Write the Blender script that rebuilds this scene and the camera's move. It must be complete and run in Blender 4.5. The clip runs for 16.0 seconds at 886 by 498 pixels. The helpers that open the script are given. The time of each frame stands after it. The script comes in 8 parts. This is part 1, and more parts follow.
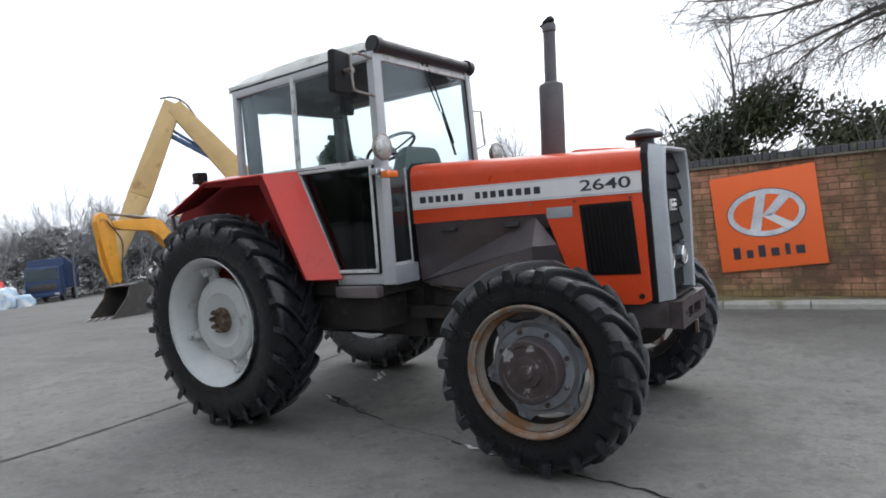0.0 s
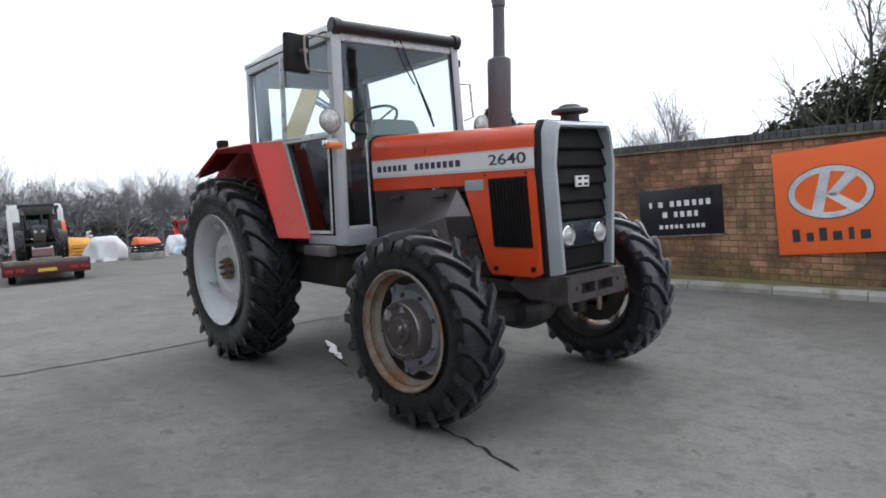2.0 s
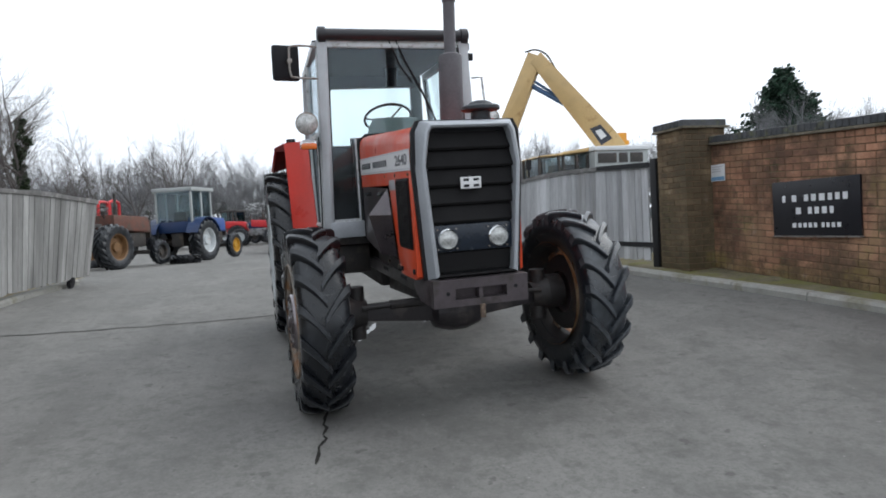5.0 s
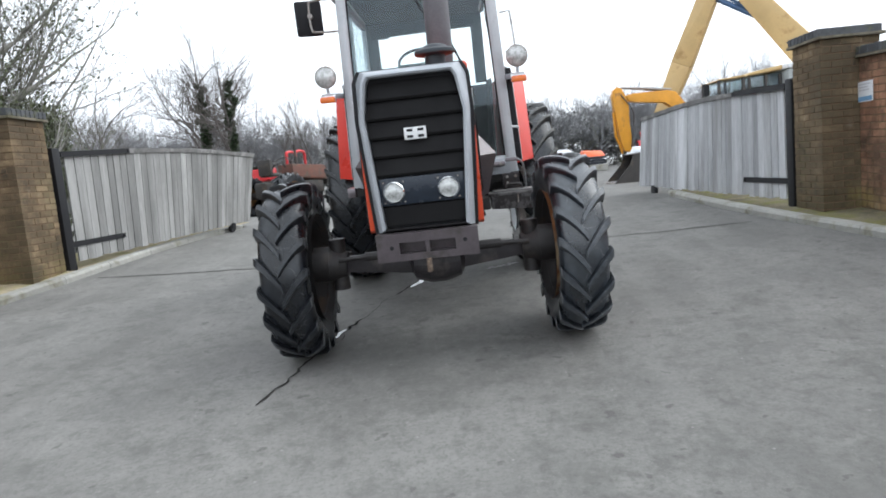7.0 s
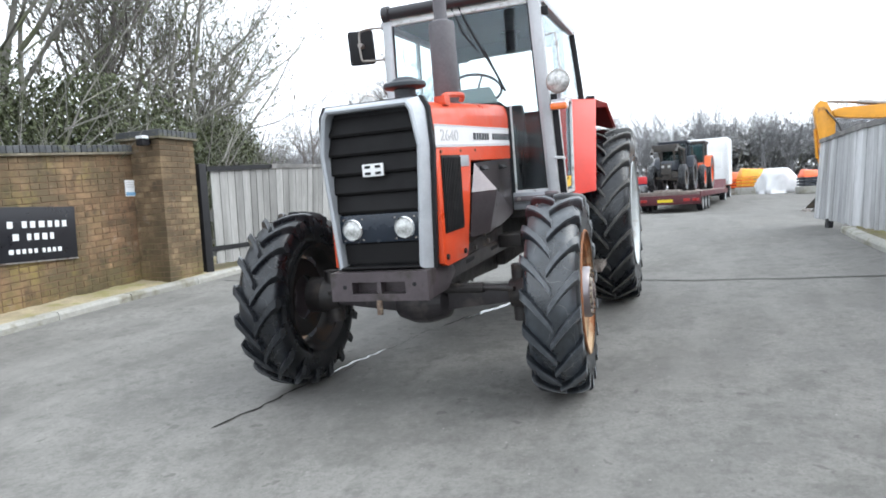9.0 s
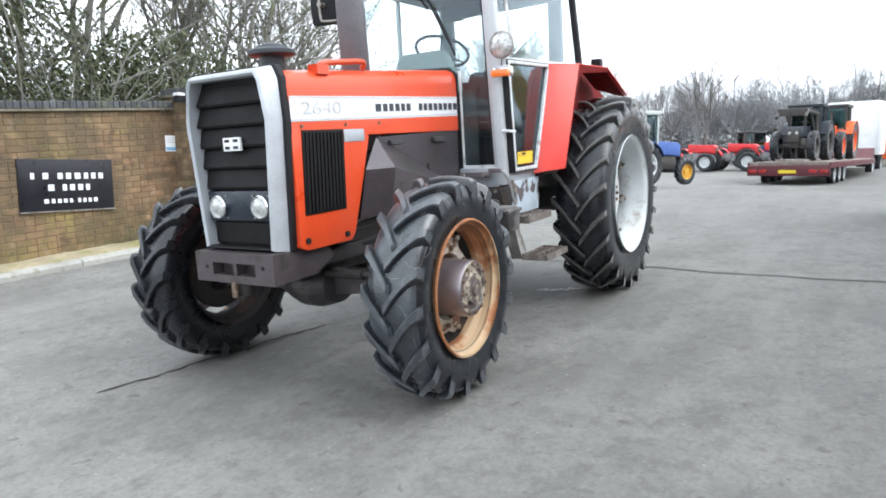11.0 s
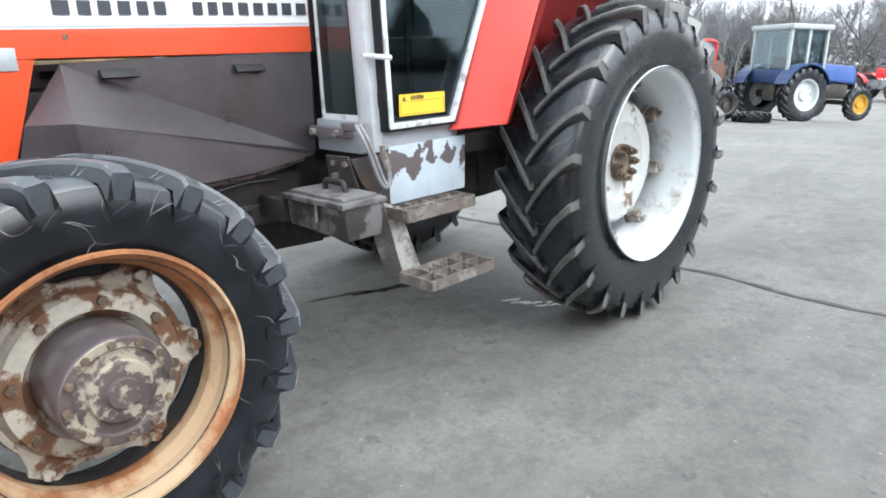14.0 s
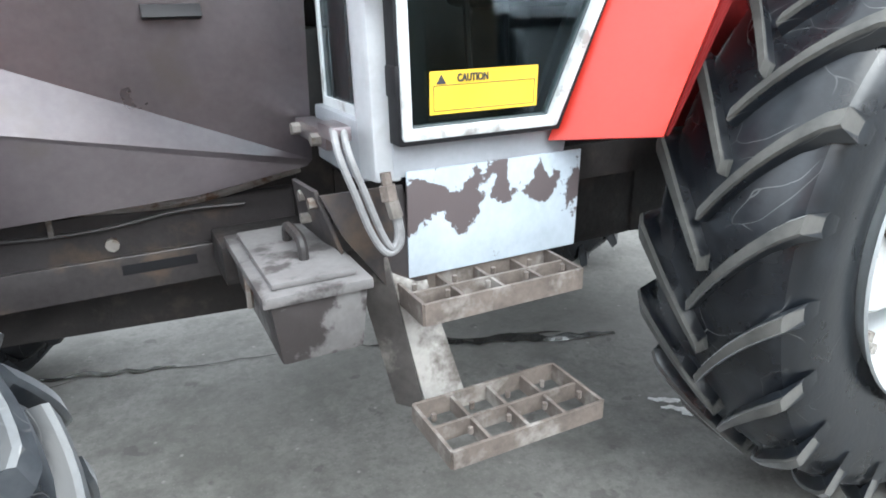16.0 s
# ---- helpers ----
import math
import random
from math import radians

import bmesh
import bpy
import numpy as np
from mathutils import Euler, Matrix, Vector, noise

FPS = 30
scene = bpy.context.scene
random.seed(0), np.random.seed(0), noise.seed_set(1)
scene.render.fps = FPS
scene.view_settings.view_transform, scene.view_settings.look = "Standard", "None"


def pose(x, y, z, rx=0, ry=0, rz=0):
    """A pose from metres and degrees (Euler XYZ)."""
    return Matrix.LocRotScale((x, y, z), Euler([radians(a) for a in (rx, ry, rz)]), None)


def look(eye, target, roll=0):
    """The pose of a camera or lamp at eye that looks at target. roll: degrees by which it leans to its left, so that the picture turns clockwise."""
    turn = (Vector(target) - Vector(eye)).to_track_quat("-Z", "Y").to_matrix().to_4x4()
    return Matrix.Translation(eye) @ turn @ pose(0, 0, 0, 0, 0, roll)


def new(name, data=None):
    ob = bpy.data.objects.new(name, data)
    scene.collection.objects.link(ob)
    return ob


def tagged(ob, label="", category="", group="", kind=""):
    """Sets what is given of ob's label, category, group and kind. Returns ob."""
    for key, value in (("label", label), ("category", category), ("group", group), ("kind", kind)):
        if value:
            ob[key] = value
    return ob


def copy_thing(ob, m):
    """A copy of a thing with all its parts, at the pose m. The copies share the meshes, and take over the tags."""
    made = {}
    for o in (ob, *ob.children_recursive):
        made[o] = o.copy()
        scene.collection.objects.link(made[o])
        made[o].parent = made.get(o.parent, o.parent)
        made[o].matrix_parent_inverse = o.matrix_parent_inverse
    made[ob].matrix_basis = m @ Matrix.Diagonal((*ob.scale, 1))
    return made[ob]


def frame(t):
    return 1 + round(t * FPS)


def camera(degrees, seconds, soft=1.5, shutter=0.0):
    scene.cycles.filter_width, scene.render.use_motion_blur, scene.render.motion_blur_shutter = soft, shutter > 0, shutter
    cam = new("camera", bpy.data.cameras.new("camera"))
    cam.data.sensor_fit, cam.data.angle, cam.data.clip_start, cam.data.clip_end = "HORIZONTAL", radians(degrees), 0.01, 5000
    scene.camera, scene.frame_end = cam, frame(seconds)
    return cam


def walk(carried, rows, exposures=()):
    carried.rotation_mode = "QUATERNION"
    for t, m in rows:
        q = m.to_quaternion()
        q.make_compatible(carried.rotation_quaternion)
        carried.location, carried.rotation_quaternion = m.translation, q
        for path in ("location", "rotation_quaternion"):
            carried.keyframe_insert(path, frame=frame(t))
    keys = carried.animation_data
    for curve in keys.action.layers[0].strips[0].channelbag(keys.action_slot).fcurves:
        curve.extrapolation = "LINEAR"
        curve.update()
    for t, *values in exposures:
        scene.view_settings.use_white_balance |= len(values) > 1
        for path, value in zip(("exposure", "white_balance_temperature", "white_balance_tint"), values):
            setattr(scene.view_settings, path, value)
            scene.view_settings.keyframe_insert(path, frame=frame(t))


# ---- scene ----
cam = camera(68.2, 16, soft=1.8)

PATH = [
    (0, (4.27, -4.134, 1.203), (3.159, -2.471, 1.175), -7.0),
    (0.5, (4.617, -4.002, 1.141), (3.416, -2.402, 1.12), -5.6),
    (1, (4.984, -3.807, 1.14), (3.682, -2.289, 1.114), -6.7),
    (1.5, (5.382, -3.63, 1.108), (3.959, -2.228, 1.011), -5.3),
    (2, (5.684, -3.327, 1.064), (4.179, -2.013, 0.981), -4.5),
    (2.5, (5.918, -3.051, 1.066), (4.328, -1.838, 1.018), -6.8),
    (3, (6.225, -2.735, 1.055), (4.527, -1.68, 0.982), -5.7),
    (3.2, (6.306, -2.626, 1.06), (4.585, -1.61, 0.985), -6.2),
    (5.3, (6.892, -1.095, 1.019), (4.958, -0.588, 0.952), -3.9),
    (5.5, (6.895, -0.957, 1.01), (4.949, -0.494, 0.961), -4.8),
    (6, (6.986, -0.574, 0.994), (5.005, -0.31, 0.908), -4.1),
    (6.5, (7.03, -0.217, 1.012), (5.037, -0.104, 0.895), -5.1),
    (7, (6.982, 0.208, 1.007), (4.997, 0.135, 0.777), -5.3),
    (7.5, (6.919, 0.567, 0.996), (4.947, 0.304, 0.79), -4.4),
    (8, (6.817, 0.921, 1.027), (4.882, 0.477, 0.79), -5.6),
    (8.5, (6.679, 1.27, 1.026), (4.772, 0.721, 0.779), -3.0),
    (8.7, (6.602, 1.383, 1.047), (4.708, 0.767, 0.863), -3.3),
    (10.8, (5.682, 2.591, 1.116), (3.986, 1.562, 0.858), -2.1),
    (11, (5.561, 2.67, 1.15), (3.877, 1.626, 0.878), -1.1),
    (11.5, (5.19, 2.746, 1.154), (3.537, 1.672, 0.82), -1.9),
    (12, (4.764, 2.82, 1.186), (3.121, 1.761, 0.763), -0.7),
    (12.5, (4.351, 2.862, 1.226), (2.742, 1.757, 0.788), 1.1),
    (13, (3.928, 2.809, 1.218), (2.364, 1.647, 0.77), 0.6),
    (13.5, (3.564, 2.743, 1.27), (2.019, 1.559, 0.81), 0.3),
    (14, (3.147, 2.677, 1.28), (1.771, 1.324, 0.755), 0.8),
    (14.5, (2.84, 2.548, 1.265), (1.589, 1.119, 0.64), 1.4),
    (15, (2.515, 2.314, 1.283), (1.456, 0.755, 0.611), 1.2),
    (15.5, (2.224, 2.131, 1.275), (1.288, 0.496, 0.603), 1.0),
    (16, (1.976, 1.888, 1.294), (1.108, 0.218, 0.617), 1.9),
]
EXPOSURES = [(0, 0.36), (0.5, 0.02), (1.0, 0.0), (1.5, 0.10), (2.0, 0.28), (2.5, 0.32), (3.0, 0.22), (5.5, 0.16), (6.3, 0.34), (7.0, 0.72), (7.5, 0.92), (8.5, 1.06), (11.0, 1.28), (12.0, 1.42), (13.0, 1.44), (14.0, 1.54), (14.5, 1.72), (15.0, 1.84), (16.0, 1.84)]
EXPOSURES = [(t, stops, 6400 - 10 * t, 9.0 - 0.28 * t) for t, stops in EXPOSURES]
walk(cam, [(t, look(eye, target, roll)) for t, eye, target, roll in PATH], EXPOSURES)

# world and light: a bright overcast winter sky
world = bpy.data.worlds.new("overcast_sky")
scene.world = world
world.use_nodes = True
wn, wl = world.node_tree.nodes, world.node_tree.links
sky = wn.new("ShaderNodeTexSky")
sky.sky_type, sky.sun_disc = "NISHITA", False
sky.sun_elevation, sky.sun_rotation = radians(48), radians(355)
sky.air_density, sky.dust_density, sky.ozone_density = 1.0, 6.0, 0.6
grey = wn.new("ShaderNodeHueSaturation")
grey.inputs["Saturation"].default_value = 0.10
cloud = wn.new("ShaderNodeMix")
cloud.data_type = "RGBA"
cloud.inputs["Factor"].default_value = 0.8
cloud.inputs[7].default_value = (10.1, 10.6, 11.5, 1)
wl.new(sky.outputs["Color"], grey.inputs["Color"])
wl.new(grey.outputs["Color"], cloud.inputs[6])
wl.new(cloud.outputs[2], wn["Background"].inputs["Color"])
wn["Background"].inputs["Strength"].default_value = 0.122
sun = new("sun", bpy.data.lights.new("sun", "SUN"))
sun.data.energy, sun.data.angle, sun.data.color = 0.75, radians(50), (1.0, 0.985, 0.965)
sun.matrix_world = look((-0.8, 9.0, 10.0), (0, 0, 0))

# ---- building helpers ----


def part(name, bm, material, parent=None, label="", angle=32, bevel=0.0):
    """Links a bmesh as one mesh object under a thing or part."""
    if bevel:
        bmesh.ops.bevel(bm, geom=bm.edges[:], offset=bevel, segments=2, profile=0.6, affect="EDGES", clamp_overlap=True)
    me = bpy.data.meshes.new(name)
    bmesh.ops.recalc_face_normals(bm, faces=bm.faces[:])
    bm.to_mesh(me)
    bm.free()
    for m in material if isinstance(material, (list, tuple)) else [material]:
        me.materials.append(m)
    if angle:
        me.polygons.foreach_set("use_smooth", [True] * len(me.polygons))
        me.set_sharp_from_angle(angle=radians(angle))
    ob = new(name, me)
    ob.parent = parent
    if label:
        ob["label"] = label
    return ob


def thing(name, m, label, category, group="", kind=""):
    ob = new(name)
    ob.matrix_world = m
    ob.empty_display_size = 0.1
    return tagged(ob, label, category, group, kind)


def mesh_ob(name, verts, faces, material, parent=None, label="", angle=0):
    me = bpy.data.meshes.new(name)
    me.from_pydata(verts, [], faces)
    me.update()
    me.materials.append(material)
    if angle:
        me.polygons.foreach_set("use_smooth", [True] * len(me.polygons))
        me.set_sharp_from_angle(angle=radians(angle))
    ob = new(name, me)
    ob.parent = parent
    if label:
        ob["label"] = label
    return ob


def B():
    return bmesh.new()


def box(bm, x0, x1, y0, y1, z0, z1, m=None, mi=0):
    r = bmesh.ops.create_cube(bm, size=1.0)
    mat_ = Matrix.Translation(((x0 + x1) / 2, (y0 + y1) / 2, (z0 + z1) / 2)) @ Matrix.Diagonal((x1 - x0, y1 - y0, z1 - z0, 1))
    bmesh.ops.transform(bm, matrix=(m @ mat_) if m else mat_, verts=r["verts"])
    if mi:
        for f in {f for v in r["verts"] for f in v.link_faces}:
            f.material_index = mi
    return r["verts"]


def prism(bm, pts, axis, a, b, m=None):
    """Extrudes a polygon given in the two other axes, from a to b along the axis."""
    def put(u, v, w):
        return {"x": (w, u, v), "y": (u, w, v), "z": (u, v, w)}[axis]
    va = [bm.verts.new(put(u, v, a)) for u, v in pts]
    vb = [bm.verts.new(put(u, v, b)) for u, v in pts]
    n = len(pts)
    bm.faces.new(va)
    bm.faces.new(vb[::-1])
    for i in range(n):
        bm.faces.new((va[i], va[(i + 1) % n], vb[(i + 1) % n], vb[i]))
    if m:
        bmesh.ops.transform(bm, matrix=m, verts=va + vb)
    return va + vb


def hull(bm, pts):
    vs = [bm.verts.new(p) for p in pts]
    r = bmesh.ops.convex_hull(bm, input=vs)
    bmesh.ops.delete(bm, geom=[v for v in r["geom_interior"] if isinstance(v, bmesh.types.BMVert)], context="VERTS")


def slab(bm, pts, depth):
    """A plate from a 3D polygon, given a thickness along its normal."""
    ps = [Vector(p) for p in pts]
    n = sum(((ps[i] - ps[0]).cross(ps[i + 1] - ps[0]) for i in range(1, len(ps) - 1)), Vector()).normalized()
    va = [bm.verts.new(p) for p in ps]
    vb = [bm.verts.new(p + n * depth) for p in ps]
    bm.faces.new(va[::-1])
    bm.faces.new(vb)
    k = len(ps)
    for i in range(k):
        bm.faces.new((va[i], va[(i + 1) % k], vb[(i + 1) % k], vb[i]))


def cyl(bm, p0, p1, r, n=16, r2=None, caps=True):
    p0, p1 = Vector(p0), Vector(p1)
    d = p1 - p0
    q = bmesh.ops.create_cone(bm, cap_ends=caps, segments=n, radius1=r, radius2=r if r2 is None else r2, depth=d.length)
    bmesh.ops.transform(bm, matrix=Matrix.Translation((p0 + p1) / 2) @ d.to_track_quat("Z", "Y").to_matrix().to_4x4(), verts=q["verts"])
    return q["verts"]


def tube(bm, pts, r, n=8, radii=None):
    """A round bar swept along a line of points."""
    ps = [Vector(p) for p in pts]
    rings, up = [], None
    for i, p in enumerate(ps):
        d = (ps[min(i + 1, len(ps) - 1)] - ps[max(i - 1, 0)]).normalized()
        if up is None:
            up = d.orthogonal().normalized()
        up = (up - d * up.dot(d)).normalized()
        side = d.cross(up)
        rr = radii[i] if radii else r
        rings.append([bm.verts.new(p + (up * math.cos(a) + side * math.sin(a)) * rr) for a in (2 * math.pi * k / n for k in range(n))])
    for a, b in zip(rings, rings[1:]):
        for k in range(n):
            bm.faces.new((a[k], a[(k + 1) % n], b[(k + 1) % n], b[k]))
    bm.faces.new(rings[0][::-1])
    bm.faces.new(rings[-1])


def curve_pts(pts, steps=6):
    """Points on a smooth line through the given ones."""
    ps = [Vector(p) for p in pts]
    ps = [ps[0] * 2 - ps[1]] + ps + [ps[-1] * 2 - ps[-2]]
    out = []
    for i in range(1, len(ps) - 2):
        a, b, c, d = ps[i - 1:i + 3]
        for k in range(steps):
            t = k / steps
            out.append(0.5 * (2 * b + (c - a) * t + (2 * a - 5 * b + 4 * c - d) * t * t + (3 * b - a - 3 * c + d) * t ** 3))
    return out + [ps[-2]]


def lathe(bm, profile, n, m=None, closed=False, mi=0):
    """Turns (radius, height) pairs round the y axis."""
    rings = []
    for r, h in profile:
        rings.append([bm.verts.new((r * math.cos(a), h, r * math.sin(a))) for a in (2 * math.pi * k / n for k in range(n))])
    pairs = list(zip(rings, rings[1:])) + ([(rings[-1], rings[0])] if closed else [])
    for a, b in pairs:
        for k in range(n):
            f = bm.faces.new((a[k], a[(k + 1) % n], b[(k + 1) % n], b[k]))
            f.material_index = mi
    vs = [v for r in rings for v in r]
    if m:
        bmesh.ops.transform(bm, matrix=m, verts=vs)
    return rings


def words(text, size, material, m, parent, name="lettering", squash=1.0, bold=0.0, label=""):
    """Raised letters from the built-in font, as a mesh."""
    cu = bpy.data.curves.new(name, "FONT")
    cu.body, cu.size, cu.extrude, cu.offset = text, size, 0.0008, bold
    cu.align_x, cu.align_y = "CENTER", "CENTER"
    tmp = new("tmp_text", cu)
    me = bpy.data.meshes.new_from_object(tmp.evaluated_get(bpy.context.evaluated_depsgraph_get()))
    bpy.data.objects.remove(tmp)
    me.transform(m @ Matrix.Diagonal((squash, 1, 1, 1)))
    me.name = name
    me.materials.clear()
    me.materials.append(material)
    ob = new(name, me)
    ob.parent = parent
    if label:
        ob["label"] = label
    return ob


# ---- materials ----


def material(name, base, rough=0.6, metal=0.0, vary=0.25, scale=6.0, fine=60.0, bump=0.15, other=None, amount=0.3, spot=3.0,
             sharp=0.12, coat=0.0, island=0.0, spec=0.5, objrand=0.0, rough_vary=0.12, world_space=False, stretch=None):
    """A worn surface: base colour varied at two scales, with patches of another colour, fine relief and uneven gloss."""
    m = bpy.data.materials.new(name)
    m.use_nodes = True
    n, l = m.node_tree.nodes, m.node_tree.links
    bsdf = n["Principled BSDF"]
    co = n.new("ShaderNodeNewGeometry" if world_space else "ShaderNodeTexCoord")
    where = co.outputs["Position" if world_space else "Object"]
    if stretch:
        sc_ = n.new("ShaderNodeVectorMath")
        sc_.operation = "MULTIPLY"
        sc_.inputs[1].default_value = stretch
        l.new(where, sc_.inputs[0])
        where = sc_.outputs[0]

    def tex(sc, detail=4.0):
        t = n.new("ShaderNodeTexNoise")
        t.inputs["Scale"].default_value, t.inputs["Detail"].default_value, t.inputs["Roughness"].default_value = sc, detail, 0.62
        l.new(where, t.inputs["Vector"])
        return t

    big, small = tex(scale), tex(fine, 3.0)
    val = n.new("ShaderNodeMath")
    val.operation = "MULTIPLY_ADD"
    l.new(small.outputs["Fac"], val.inputs[0])
    val.inputs[1].default_value = 0.5
    l.new(big.outputs["Fac"], val.inputs[2])
    span = n.new("ShaderNodeMapRange")
    span.inputs["From Min"].default_value, span.inputs["From Max"].default_value = 0.5, 1.0
    span.inputs["To Min"].default_value, span.inputs["To Max"].default_value = 1.0 - vary, 1.0 + vary
    l.new(val.outputs[0], span.inputs["Value"])
    last = span.outputs["Result"]
    for amt, src in ((island, "island"), (objrand, "object")):
        if amt:
            g = n.new("ShaderNodeNewGeometry" if src == "island" else "ShaderNodeObjectInfo")
            mr = n.new("ShaderNodeMapRange")
            mr.inputs["To Min"].default_value, mr.inputs["To Max"].default_value = 1.0 - amt, 1.0 + amt
            l.new(g.outputs["Random Per Island" if src == "island" else "Random"], mr.inputs["Value"])
            mu = n.new("ShaderNodeMath")
            mu.operation = "MULTIPLY"
            l.new(last, mu.inputs[0])
            l.new(mr.outputs["Result"], mu.inputs[1])
            last = mu.outputs[0]
    col = n.new("ShaderNodeMix")
    col.data_type, col.blend_type = "RGBA", "MULTIPLY"
    col.inputs["Factor"].default_value = 1.0
    col.inputs[6].default_value = (*base, 1)
    l.new(last, col.inputs[7])
    out = col.outputs[2]
    if other:
        patch = tex(spot, 6.0)
        edge = n.new("ShaderNodeMapRange")
        mid = 0.62 - 0.35 * amount
        edge.inputs["From Min"].default_value, edge.inputs["From Max"].default_value = mid, mid + sharp
        l.new(patch.outputs["Fac"], edge.inputs["Value"])
        mix = n.new("ShaderNodeMix")
        mix.data_type = "RGBA"
        l.new(edge.outputs["Result"], mix.inputs["Factor"])
        l.new(out, mix.inputs[6])
        mix.inputs[7].default_value = (*other, 1)
        out = mix.outputs[2]
    l.new(out, bsdf.inputs["Base Color"])
    rr = n.new("ShaderNodeMapRange")
    rr.inputs["From Min"].default_value, rr.inputs["From Max"].default_value = 0.3, 0.7
    rr.inputs["To Min"].default_value, rr.inputs["To Max"].default_value = max(0.03, rough - rough_vary), min(1.0, rough + rough_vary)
    l.new(big.outputs["Fac"], rr.inputs["Value"])
    l.new(rr.outputs["Result"], bsdf.inputs["Roughness"])
    bsdf.inputs["Metallic"].default_value = metal
    bsdf.inputs["Coat Weight"].default_value = coat
    bsdf.inputs["Specular IOR Level"].default_value = spec
    if bump:
        bp = n.new("ShaderNodeBump")
        bp.inputs["Strength"].default_value, bp.inputs["Distance"].default_value = bump, 0.01
        l.new(val.outputs[0], bp.inputs["Height"])
        l.new(bp.outputs["Normal"], bsdf.inputs["Normal"])
    return m


def tyre_material(name, base, rough, dust, dust_amount, cracks, spec, sheen):
    """Black rubber with dusty scuffs and fine pale scratches."""
    m = material(name, base, rough, vary=0.3, scale=5, bump=0.10, other=dust, amount=dust_amount, spot=5, sharp=0.3, rough_vary=0.08, spec=spec)
    n, l = m.node_tree.nodes, m.node_tree.links
    bsdf = n["Principled BSDF"]
    co = n.new("ShaderNodeTexCoord")
    warp = n.new("ShaderNodeTexNoise")
    warp.inputs["Scale"].default_value = 3.0
    l.new(co.outputs["Object"], warp.inputs["Vector"])
    mixv = n.new("ShaderNodeVectorMath")
    mixv.operation = "MULTIPLY_ADD"
    l.new(warp.outputs["Color"], mixv.inputs[0])
    mixv.inputs[1].default_value = (0.5, 0.5, 0.5)
    l.new(co.outputs["Object"], mixv.inputs[2])
    vor = n.new("ShaderNodeTexVoronoi")
    vor.feature = "DISTANCE_TO_EDGE"
    vor.inputs["Scale"].default_value = 5.5
    l.new(mixv.outputs[0], vor.inputs["Vector"])
    line = n.new("ShaderNodeMapRange")
    line.inputs["From Min"].default_value, line.inputs["From Max"].default_value = 0.002, 0.009
    line.inputs["To Min"].default_value, line.inputs["To Max"].default_value = 1.0, 0.0
    l.new(vor.outputs["Distance"], line.inputs["Value"])
    gap = n.new("ShaderNodeTexNoise")
    gap.inputs["Scale"].default_value = 7.0
    l.new(co.outputs["Object"], gap.inputs["Vector"])
    keep = n.new("ShaderNodeMapRange")
    keep.inputs["From Min"].default_value, keep.inputs["From Max"].default_value = 0.46, 0.60
    keep.inputs["To Max"].default_value = cracks
    l.new(gap.outputs["Fac"], keep.inputs["Value"])
    both = n.new("ShaderNodeMath")
    both.operation = "MULTIPLY"
    l.new(line.outputs["Result"], both.inputs[0])
    l.new(keep.outputs["Result"], both.inputs[1])
    mix = n.new("ShaderNodeMix")
    mix.data_type = "RGBA"
    l.new(both.outputs[0], mix.inputs["Factor"])
    l.new(bsdf.inputs["Base Color"].links[0].from_socket, mix.inputs[6])
    mix.inputs[7].default_value = (0.22, 0.222, 0.22, 1)
    bsdf.inputs["Sheen Weight"].default_value = sheen
    bsdf.inputs["Sheen Roughness"].default_value = 0.35
    bsdf.inputs["Sheen Tint"].default_value = (0.85, 0.88, 0.92, 1)
    l.new(mix.outputs[2], bsdf.inputs["Base Color"])
    return m


def glass_material(name, tint, rough=0.02):
    """Clear pane: a glossy coat over a tinted see-through sheet."""
    m = bpy.data.materials.new(name)
    m.use_nodes = True
    n, l = m.node_tree.nodes, m.node_tree.links
    clear = n.new("ShaderNodeBsdfTransparent")
    clear.inputs["Color"].default_value = (*tint, 1)
    gloss = n.new("ShaderNodeBsdfGlossy")
    gloss.inputs["Roughness"].default_value = rough
    gloss.inputs["Color"].default_value = (0.86, 0.94, 1.0, 1)
    face = n.new("ShaderNodeLayerWeight")
    face.inputs["Blend"].default_value = 0.5
    fres = n.new("ShaderNodeMapRange")
    power = n.new("ShaderNodeMath")
    power.operation = "POWER"
    power.inputs[1].default_value = 4.0
    l.new(face.outputs["Facing"], power.inputs[0])
    l.new(power.outputs[0], fres.inputs["Value"])
    fres.inputs["To Min"].default_value, fres.inputs["To Max"].default_value = 0.036, 0.6
    mix = n.new("ShaderNodeMixShader")
    l.new(fres.outputs["Result"], mix.inputs["Fac"])
    l.new(clear.outputs[0], mix.inputs[1])
    l.new(gloss.outputs[0], mix.inputs[2])
    l.new(mix.outputs[0], n["Material Output"].inputs["Surface"])
    return m


M_RED_ARCH = material("deep_red_paint", (0.57, 0.038, 0.025), 0.36, vary=0.12, scale=3, bump=0.02, coat=0.22, other=(0.48, 0.036, 0.028), amount=0.2, spot=2, sharp=0.3, spec=0.4)
M_RED = material("red_paint", (0.59, 0.062, 0.017), 0.36, vary=0.12, scale=3, bump=0.02, coat=0.22, other=(0.52, 0.060, 0.020), amount=0.2, spot=2, sharp=0.3, spec=0.4)
# The arch red again, darkened: shade under the arch put into the paint.
M_RED_SHADE = material("red_paint_in_shade", (0.17, 0.014, 0.014), 0.7, vary=0.25, bump=0.06, spec=0.12)
M_SILVER = material("silver_grey_paint", (0.38, 0.40, 0.43), 0.42, 0.25, vary=0.12, scale=5, bump=0.03, other=(0.33, 0.34, 0.36), amount=0.12, spot=9, sharp=0.3)
